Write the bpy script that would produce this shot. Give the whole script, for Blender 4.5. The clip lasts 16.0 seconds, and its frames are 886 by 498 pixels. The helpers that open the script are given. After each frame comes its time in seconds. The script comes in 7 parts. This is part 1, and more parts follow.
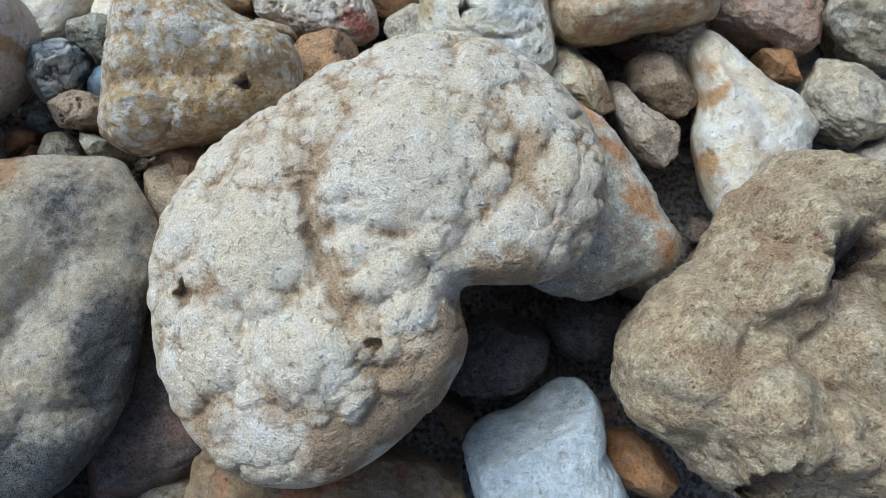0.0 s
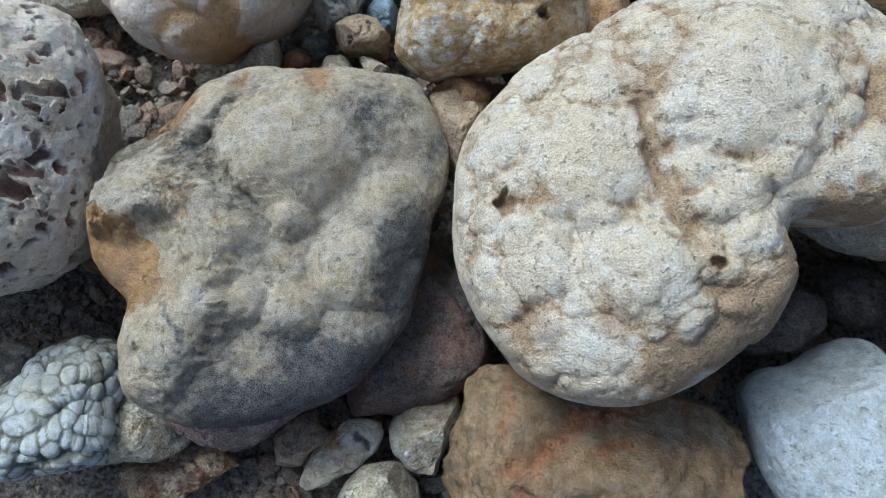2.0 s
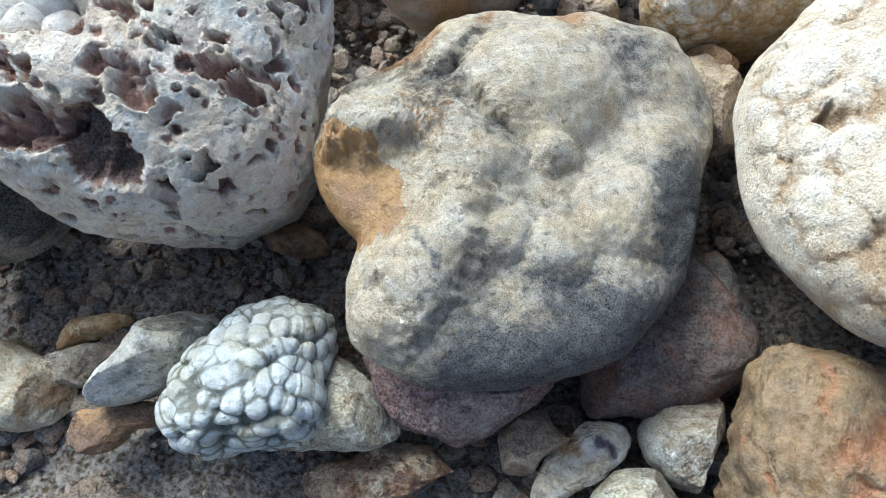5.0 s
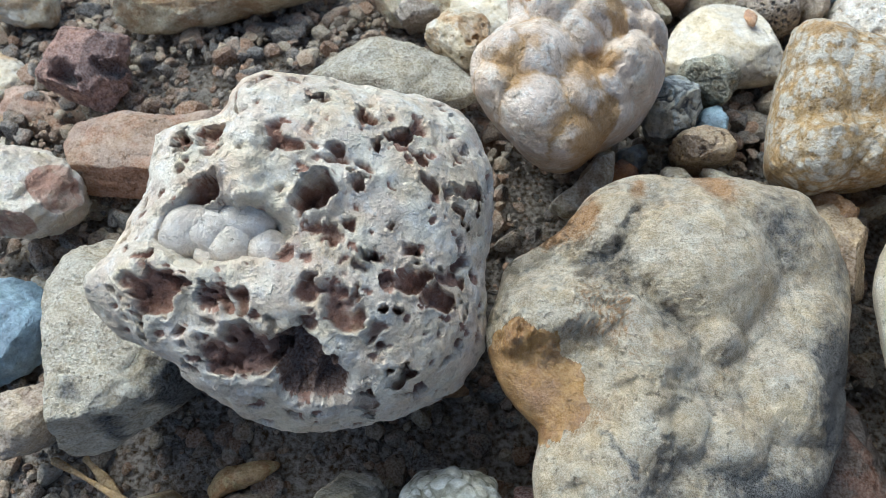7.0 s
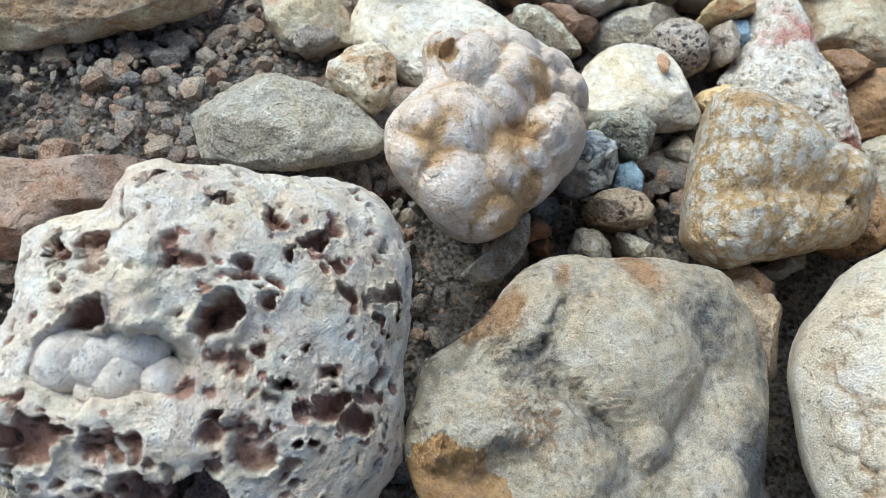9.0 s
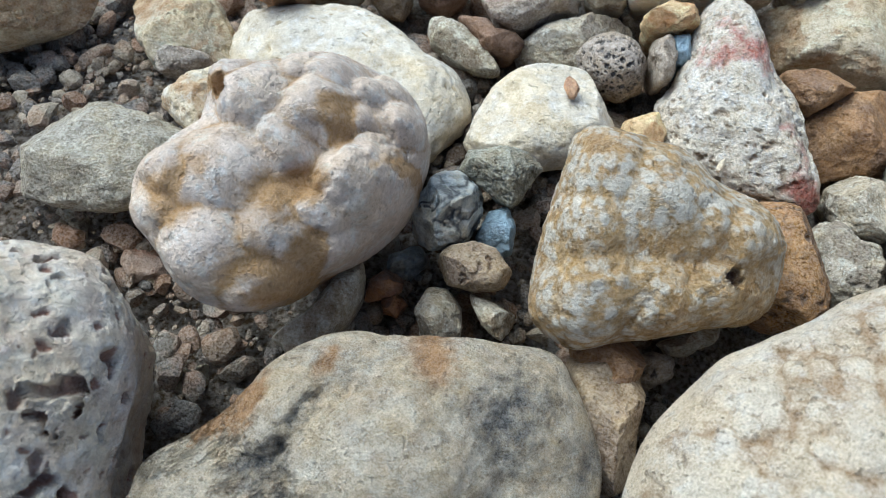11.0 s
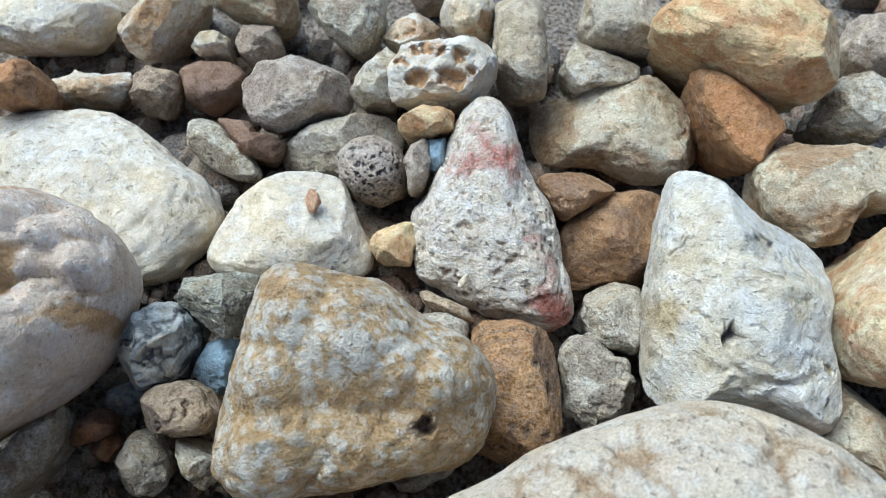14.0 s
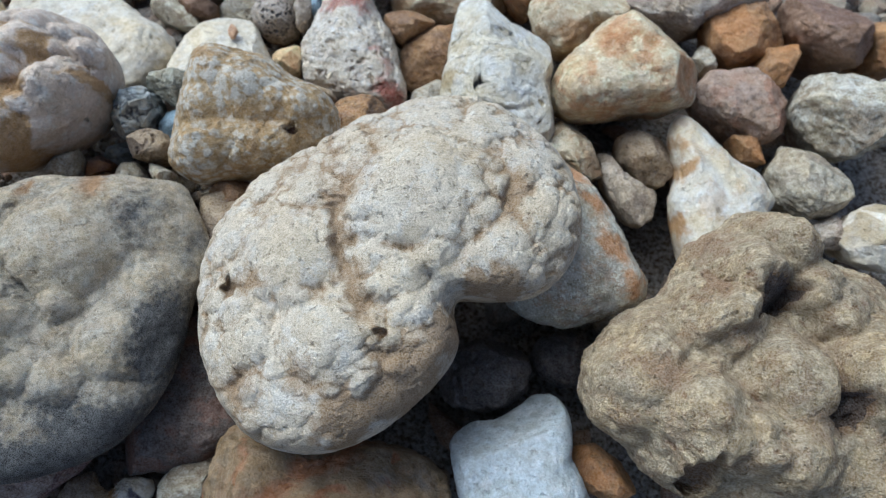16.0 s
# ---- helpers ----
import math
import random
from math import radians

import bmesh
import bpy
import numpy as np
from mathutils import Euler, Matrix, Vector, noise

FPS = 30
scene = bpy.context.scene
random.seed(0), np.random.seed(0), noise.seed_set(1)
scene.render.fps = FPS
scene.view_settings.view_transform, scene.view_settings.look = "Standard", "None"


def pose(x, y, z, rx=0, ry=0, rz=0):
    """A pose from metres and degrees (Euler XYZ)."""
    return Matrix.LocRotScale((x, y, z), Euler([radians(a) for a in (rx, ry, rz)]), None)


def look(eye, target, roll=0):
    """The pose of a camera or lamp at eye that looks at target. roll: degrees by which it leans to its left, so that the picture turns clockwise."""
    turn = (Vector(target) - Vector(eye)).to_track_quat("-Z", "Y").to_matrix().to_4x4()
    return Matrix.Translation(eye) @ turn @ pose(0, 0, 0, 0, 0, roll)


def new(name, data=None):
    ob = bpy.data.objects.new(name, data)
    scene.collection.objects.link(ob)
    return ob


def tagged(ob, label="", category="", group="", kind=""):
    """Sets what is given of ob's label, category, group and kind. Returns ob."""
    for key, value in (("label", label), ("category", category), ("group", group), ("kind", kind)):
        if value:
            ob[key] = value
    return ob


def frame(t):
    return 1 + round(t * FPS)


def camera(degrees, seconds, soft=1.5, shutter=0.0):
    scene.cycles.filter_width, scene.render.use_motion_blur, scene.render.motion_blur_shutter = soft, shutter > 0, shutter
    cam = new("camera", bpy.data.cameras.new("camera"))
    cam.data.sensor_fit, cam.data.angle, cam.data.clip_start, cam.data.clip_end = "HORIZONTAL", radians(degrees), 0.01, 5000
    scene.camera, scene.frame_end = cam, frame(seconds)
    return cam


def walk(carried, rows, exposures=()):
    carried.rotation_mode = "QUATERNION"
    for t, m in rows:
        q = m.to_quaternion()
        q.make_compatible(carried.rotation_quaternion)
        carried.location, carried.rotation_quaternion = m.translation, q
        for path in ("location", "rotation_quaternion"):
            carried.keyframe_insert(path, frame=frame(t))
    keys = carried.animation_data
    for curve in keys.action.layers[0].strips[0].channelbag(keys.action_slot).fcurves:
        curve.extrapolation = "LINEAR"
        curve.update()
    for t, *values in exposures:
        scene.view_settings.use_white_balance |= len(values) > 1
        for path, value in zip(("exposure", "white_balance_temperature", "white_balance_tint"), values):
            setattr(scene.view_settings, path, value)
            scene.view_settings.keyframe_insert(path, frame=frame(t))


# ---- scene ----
cam = camera(54.1, 16.0, soft=0.5)
cam.data.dof.use_dof, cam.data.dof.focus_distance, cam.data.dof.aperture_fstop = True, 0.272, 22.0
PATH = [
    (0, (0.03854, 0.03187, 0.34706), (0.03963, 0.42723, -0.57147), -0.078),
    (0.5, (0.01596, 0.02484, 0.35140), (0.01124, 0.41777, -0.56815), 0.063),
    (1, (-0.00338, 0.01610, 0.35660), (-0.01708, 0.40416, -0.56494), -0.534),
    (1.5, (-0.02411, 0.00740, 0.35050), (-0.04706, 0.40639, -0.56617), -0.090),
    (2, (-0.03825, 0.00028, 0.33444), (-0.12022, 0.40832, -0.57483), -5.218),
    (2.5, (-0.04648, 0.00080, 0.32790), (-0.17067, 0.41070, -0.57574), -8.695),
    (3, (-0.05150, -0.00110, 0.32920), (-0.18785, 0.41205, -0.57120), -9.172),
    (3.5, (-0.06723, -0.02181, 0.31313), (-0.19581, 0.40571, -0.58168), -7.587),
    (3.6, (-0.06952, -0.02612, 0.30756), (-0.19818, 0.40865, -0.58374), -7.236),
    (3.7, (-0.07296, -0.02736, 0.30475), (-0.19810, 0.40844, -0.58656), -6.933),
    (5.8, (-0.12663, -0.05836, 0.24569), (-0.28249, 0.58052, -0.50766), -5.394),
    (6, (-0.13392, -0.04800, 0.26150), (-0.26895, 0.57777, -0.50673), -4.348),
    (6.5, (-0.15214, -0.01957, 0.30420), (-0.27479, 0.55786, -0.50297), -4.385),
    (7, (-0.17626, -0.00570, 0.31271), (-0.26772, 0.52763, -0.52824), -2.391),
    (7.5, (-0.19769, 0.01388, 0.31784), (-0.23121, 0.53386, -0.53569), 2.916),
    (8, (-0.20934, 0.02409, 0.32019), (-0.17737, 0.53466, -0.53906), 9.405),
    (8.5, (-0.20845, 0.03202, 0.31807), (-0.14309, 0.53406, -0.54430), 12.755),
    (8.7, (-0.20534, 0.03554, 0.31712), (-0.13476, 0.53582, -0.54587), 13.203),
    (10.8, (-0.10128, 0.09380, 0.29196), (-0.18999, 0.56826, -0.58384), -1.187),
    (11, (-0.09493, 0.09673, 0.29005), (-0.18589, 0.56941, -0.58648), -1.422),
    (11.5, (-0.08136, 0.10401, 0.28685), (-0.16619, 0.57924, -0.58892), -0.599),
    (12, (-0.07271, 0.10675, 0.28702), (-0.14795, 0.58236, -0.58941), 0.519),
    (12.5, (-0.06108, 0.10604, 0.29628), (-0.12903, 0.58399, -0.57947), 0.955),
    (13, (-0.04311, 0.11432, 0.29258), (-0.10004, 0.59910, -0.58021), 1.561),
    (13.5, (-0.03283, 0.12707, 0.28888), (-0.07434, 0.63257, -0.57295), 2.715),
    (14, (-0.02773, 0.14140, 0.29157), (-0.06400, 0.65430, -0.56611), 2.769),
    (14.2, (-0.02342, 0.14039, 0.29568), (-0.05597, 0.65418, -0.56161), 3.086),
    (14.5, (-0.01935, 0.12441, 0.30262), (-0.05356, 0.64277, -0.55185), 2.798),
    (15, (-0.01049, 0.07275, 0.32661), (-0.04056, 0.58326, -0.53274), 2.719),
    (15.3, (0.00559, 0.03849, 0.35406), (-0.02253, 0.54179, -0.50959), 2.331),
    (15.5, (0.01632, 0.01903, 0.36686), (-0.00730, 0.52040, -0.49805), 2.315),
    (15.8, (0.03331, -0.00786, 0.37994), (0.00985, 0.49479, -0.48423), 1.572),
    (16, (0.04670, -0.01908, 0.38811), (0.02142, 0.47638, -0.48016), 1.219),
]
walk(cam, [(t, look(eye, target, roll)) for t, eye, target, roll in PATH], [(0.0, 0.38, 5090, 0), (3.5, 0.64, 5110, -1), (5.8, 1.3, 5270, -1), (7.0, 0.69, 5310, -1), (8.5, 0.69, 5280, -1), (11.0, 0.56, 5240, -1), (13.0, 0.48, 5140, -2), (14.0, 0.57, 5110, -1), (15.0, 0.42, 5110, 0), (15.5, 0.35, 5110, 1), (16.0, 0.35, 5110, 1)])

# ---- light: open shade under a pale sky ----
world = bpy.data.worlds.new("sky")
scene.world = world
world.use_nodes = True
sky = world.node_tree.nodes.new("ShaderNodeTexSky")
sky.sky_type, sky.sun_disc = "NISHITA", False
sky.sun_elevation, sky.sun_rotation = radians(58), radians(-53)
sky.air_density, sky.dust_density, sky.ozone_density = 0.7, 5.0, 0.3
back = world.node_tree.nodes["Background"]
back.inputs["Strength"].default_value = 0.12
world.node_tree.links.new(sky.outputs[0], back.inputs["Color"])
sun_data = bpy.data.lights.new("sun", "SUN")
sun_data.energy, sun_data.angle, sun_data.color = 1.8, radians(42), (1.0, 0.96, 0.9)
sun = new("sun", sun_data)
sun.matrix_world = look((-0.5, 0.38, 1.0), (0, 0, 0))


# ---- numeric noise ----
def hashed(i, j, k, seed):
    h = (i.astype(np.int64) * 73856093) ^ (j.astype(np.int64) * 19349663) ^ (k.astype(np.int64) * 83492791) ^ (seed * 2654435761)
    h &= 0xFFFFFFFF
    h = ((h ^ (h >> 15)) * 0x2C1B3C6D) & 0xFFFFFFFF
    h = ((h ^ (h >> 12)) * 0x297A2D39) & 0xFFFFFFFF
    return ((h ^ (h >> 15)) & 0xFFFFFF) / float(0x1000000)


def lattice(p, seed):
    """Smooth value noise, -1 to 1."""
    c = np.floor(p)
    f = p - c
    f = f * f * f * (f * (f * 6 - 15) + 10)
    c = c.astype(np.int64)
    total = np.zeros(len(p))
    for a in (0, 1):
        for b in (0, 1):
            for d in (0, 1):
                w = (f[:, 0] if a else 1 - f[:, 0]) * (f[:, 1] if b else 1 - f[:, 1]) * (f[:, 2] if d else 1 - f[:, 2])
                total += w * hashed(c[:, 0] + a, c[:, 1] + b, c[:, 2] + d, seed)
    return total * 2 - 1


def fractal(p, scale, octaves, seed, gain=0.5):
    total, amp, size = np.zeros(len(p)), 1.0, 1.0 / scale
    for n in range(octaves):
        total += amp * lattice(p * size + 17.3 * n, seed + n)
        amp, size = amp * gain, size * 2.03
    return total


def cells(p, scale, seed):
    """Distance to the nearest and the second cell point, in cells, a random number for the nearest, and the swell of balls round the points."""
    q = p / scale
    c = np.floor(q).astype(np.int64)
    one, two, own, swell = np.full(len(p), 9.0), np.full(len(p), 9.0), np.zeros(len(p)), np.full(len(p), -9.0)
    for a in (-1, 0, 1):
        for b in (-1, 0, 1):
            for d in (-1, 0, 1):
                i, j, k = c[:, 0] + a, c[:, 1] + b, c[:, 2] + d
                x = i + 0.15 + 0.7 * hashed(i, j, k, seed)
                y = j + 0.15 + 0.7 * hashed(i, j, k, seed + 1)
                z = k + 0.15 + 0.7 * hashed(i, j, k, seed + 2)
                r = np.sqrt((q[:, 0] - x) ** 2 + (q[:, 1] - y) ** 2 + (q[:, 2] - z) ** 2)
                swell = np.maximum(swell, (0.55 + 0.4 * hashed(i, j, k, seed + 4)) ** 2 - r * r)
                near = r < one
                two = np.where(near, one, np.minimum(two, r))
                own = np.where(near, hashed(i, j, k, seed + 3), own)
                one = np.where(near, r, one)
    return one, two, own, swell


def smooth(a, b, x):
    t = np.clip((x - a) / (b - a), 0, 1)
    return t * t * (3 - 2 * t)


# ---- rock materials ----
ROCKS = {}


def srgb(r, g, b):
    """A colour given as the eye sees it, 0 to 255."""
    return tuple((v / 255 / 12.92) if v < 10 else ((v / 255 + 0.055) / 1.055) ** 2.4 for v in (r, g, b)) + (1.0,)


def rock(base, second, stain=(150, 105, 60), patina_shade=(70, 66, 62), blotch=0.016, grain=0.0009, rough=0.82, speck=0.3, relief=1.0, gloss=0.3, glow=0.0, mottle=0.45, crust=0.35, mid=0.2, warm=0.55, tinge=0.85):
    """A stone: two mixed tones, a mineral stain and a dark weathered skin that also holds painted shade (both by mesh
    attributes), grain and fine relief.
    """
    key = (base, second, stain, patina_shade, blotch, grain, rough, speck, relief, gloss, glow, mottle, crust, mid, warm, tinge)
    if key in ROCKS:
        return ROCKS[key]
    m = bpy.data.materials.new("rock")
    m.use_nodes = True
    t = m.node_tree
    N, L = t.nodes, t.links
    bsdf = N["Principled BSDF"]
    coord = N.new("ShaderNodeTexCoord")
    info = N.new("ShaderNodeObjectInfo")
    shift = N.new("ShaderNodeVectorMath")
    shift.operation = "MULTIPLY_ADD"
    L.new(info.outputs["Random"], shift.inputs[0])
    shift.inputs[1].default_value = (3.1, 5.7, 4.3)
    L.new(coord.outputs["Object"], shift.inputs[2])

    def noisy(scale, detail, rough_n=0.6):
        n = N.new("ShaderNodeTexNoise")
        n.inputs["Scale"].default_value, n.inputs["Detail"].default_value, n.inputs["Roughness"].default_value = 1 / scale, detail, rough_n
        L.new(shift.outputs[0], n.inputs["Vector"])
        return n.outputs["Fac"]

    def ranged(value, a, b, lo=0.0, hi=1.0):
        n = N.new("ShaderNodeMapRange")
        L.new(value, n.inputs["Value"])
        for k, v in zip(("From Min", "From Max", "To Min", "To Max"), (a, b, lo, hi)):
            n.inputs[k].default_value = v
        return n.outputs["Result"]

    def mixed(fac, a, b, how="MIX"):
        n = N.new("ShaderNodeMix")
        n.data_type, n.blend_type = "RGBA", how
        for socket, v in ((n.inputs[0], fac), (n.inputs[6], a), (n.inputs[7], b)):
            if isinstance(v, (tuple, float)):
                socket.default_value = v
            else:
                L.new(v, socket)
        return n.outputs[2]

    def maths(op, a, b):
        n = N.new("ShaderNodeMath")
        n.operation, n.use_clamp = op, op == "MULTIPLY"
        for socket, v in ((n.inputs[0], a), (n.inputs[1], b)):
            if isinstance(v, float):
                socket.default_value = v
            else:
                L.new(v, socket)
        return n.outputs[0]

    def masked(name, a, b, ragged=0.28):
        n = N.new("ShaderNodeAttribute")
        n.attribute_name = name
        return ranged(maths("ADD", n.outputs["Fac"], ranged(noisy(blotch * 0.35, 5, 0.7), 0.3, 0.7, -ragged, ragged)), a, b)

    tone = mixed(ranged(noisy(blotch, 6, 0.62), 0.38, 0.62), srgb(*base), srgb(*second))
    tone = mixed(maths("MULTIPLY", ranged(noisy(blotch * 0.9, 8, 0.66), 0.5, 0.575), mottle), tone, srgb(*stain))
    tone = mixed(maths("MULTIPLY", ranged(noisy(blotch * 0.4, 7, 0.7), 0.52, 0.59), crust), tone, srgb(*[min(v * 1.12 + 10, 232) for v in base]))
    tone = mixed(maths("MULTIPLY", ranged(noisy(blotch * 1.7, 6, 0.65), 0.44, 0.6), warm), tone, mixed(1.0, tone, (1.0, 0.86, 0.57, 1.0), "MULTIPLY"))
    tone = mixed(maths("MULTIPLY", masked("stain", 0.25, 0.95), tinge), tone, srgb(*stain))
    tone = mixed(masked("patina_shade", 0.2, 1.15, 0.36), tone, srgb(*patina_shade))
    patch = noisy(0.0042, 9, 0.72)
    tone = mixed(ranged(patch, 0.4, 0.58), mixed(1.0, tone, (1 - mid * 1.2, 1 - mid * 1.32, 1 - mid * 1.55, 1.0), "MULTIPLY"), mixed(mid * 0.3, tone, (0.8, 0.79, 0.76, 1.0)))
    pores = ranged(noisy(0.0026, 4, 0.55), 0.335, 0.385, 1.0, 0.0)
    tone = mixed(maths("MULTIPLY", pores, min(speck * 1.4, 0.5)), tone, mixed(1.0, tone, (0.34, 0.28, 0.22, 1.0), "MULTIPLY"))
    fine = noisy(grain, 3, 0.6)
    tone = mixed(ranged(fine, 0.36, 0.6, 0.0, 1.0), mixed(1.0, tone, (1 - speck * 0.7, 1 - speck * 0.72, 1 - speck * 0.75, 1.0), "MULTIPLY"), mixed(speck * 0.4, tone, (0.9, 0.88, 0.84, 1.0)))
    dots = ranged(noisy(grain * 3.2, 2, 0.5), 0.66, 0.72)
    tone = mixed(maths("MULTIPLY", dots, speck * 0.9), tone, srgb(*[v * 0.42 for v in second]))
    L.new(tone, bsdf.inputs["Base Color"])
    L.new(ranged(noisy(blotch * 0.5, 4), 0.3, 0.7, rough - 0.1, min(rough + 0.1, 1.0)), bsdf.inputs["Roughness"])
    bsdf.inputs["Specular IOR Level"].default_value = gloss
    if glow:
        bsdf.inputs["Subsurface Weight"].default_value = glow
        bsdf.inputs["Subsurface Radius"].default_value = (0.004, 0.0025, 0.0015)
        bsdf.inputs["Subsurface Scale"].default_value = 1.0
    bump = N.new("ShaderNodeBump")
    bump.inputs["Strength"].default_value = 1.0
    bump.inputs["Distance"].default_value = 0.0008 * relief
    high = maths("ADD", maths("MULTIPLY", fine, 0.5), noisy(grain * 4, 6, 0.72))
    L.new(maths("SUBTRACT", maths("ADD", high, maths("MULTIPLY", patch, 0.95)), maths("MULTIPLY", pores, 0.6)), bump.inputs["Height"])
    L.new(bump.outputs[0], bsdf.inputs["Normal"])
    ROCKS[key] = m
    return m


# ---- the stone builder ----
BALLS = {}


def ball(level):
    """Unit icosphere as arrays of corners and triangles."""
    if level not in BALLS:
        if level == 1:
            bm = bmesh.new()
            bmesh.ops.create_icosphere(bm, subdivisions=1, radius=1)
            v = np.array([p.co[:] for p in bm.verts])
            f = np.array([[c.index for c in p.verts] for p in bm.faces])
            bm.free()
        else:
            v, f = ball(level - 1)
            e = np.sort(np.concatenate([f[:, [0, 1]], f[:, [1, 2]], f[:, [2, 0]]]), 1)
            key, back_to = np.unique(e[:, 0] * len(v) + e[:, 1], return_inverse=True)
            mid = v[key // len(v)] + v[key % len(v)]
            mid /= np.linalg.norm(mid, axis=1)[:, None]
            a, b, c = (len(v) + x for x in np.split(back_to.ravel(), 3))
            f = np.concatenate([np.stack(x, 1) for x in ((f[:, 0], a, c), (f[:, 1], b, a), (f[:, 2], c, b), (a, b, c))])
            v = np.concatenate([v, mid])
        BALLS[level] = v, f
    return BALLS[level]


def mesh_of(name, v, f, material, masks=None, soft=True):
    keep, slot = np.unique(f, return_inverse=True)
    v, f = np.asarray(v)[keep], slot.reshape(-1, 3)
    masks = {key: np.asarray(values)[keep] for key, values in (masks or {}).items()}
    me = bpy.data.meshes.new(name)
    me.vertices.add(len(v))
    me.vertices.foreach_set("co", np.ascontiguousarray(v, np.float32).ravel())
    me.loops.add(3 * len(f))
    me.loops.foreach_set("vertex_index", np.ascontiguousarray(f, np.int32).ravel())
    me.polygons.add(len(f))
    me.polygons.foreach_set("loop_start", np.arange(len(f), dtype=np.int32) * 3)
    me.polygons.foreach_set("use_smooth", np.full(len(f), soft))
    for key, values in masks.items():
        me.attributes.new(key, "FLOAT", "POINT").data.foreach_set("value", np.ascontiguousarray(values, np.float32))
    me.materials.append(material)
    me.update()
    me.validate()
    return me


def ring(radii, angle):
    """Girth at an angle, by a closed smooth curve through evenly spaced radii."""
    r = np.asarray(radii, float)
    n = len(r)
    x = (angle / (2 * math.pi) * n) % n
    i = np.floor(x).astype(int)
    t = x - i
    a, b, c, d = (r[(i + k) % n] for k in (-1, 0, 1, 2))
    return b + 0.5 * t * (c - a + t * (2 * a - 5 * b + 4 * c - d + t * (3 * (b - c) + d - a)))


COUNT = [0]


def leant(p, tilt, lean):
    """Lets a stone's lie fall away to its right and its back."""
    fall = Euler((radians(tilt), 0, 0)).to_matrix().inverted() @ Vector((0, 0.42, -0.907))
    return p + np.outer(p[:, 0] * lean[0] + p[:, 1] * lean[1], np.array(fall))


def swelling(q, lobes):
    """Rounded caps grown into one another: the highest cap, how far it stands over the next one, and how near its middle."""
    one, two, cap = np.zeros(len(q)), np.full(len(q), -1.0), np.zeros(len(q))
    for u, v, r, h in lobes:
        c = 1 - ((q[:, 0] - u) ** 2 + (q[:, 1] - v) ** 2) / (r * r)
        high = h * c > one
        two = np.where(high, one, np.maximum(two, h * c))
        cap = np.where(high, c, cap)
        one = np.maximum(one, h * c)
    return one, one - two, cap


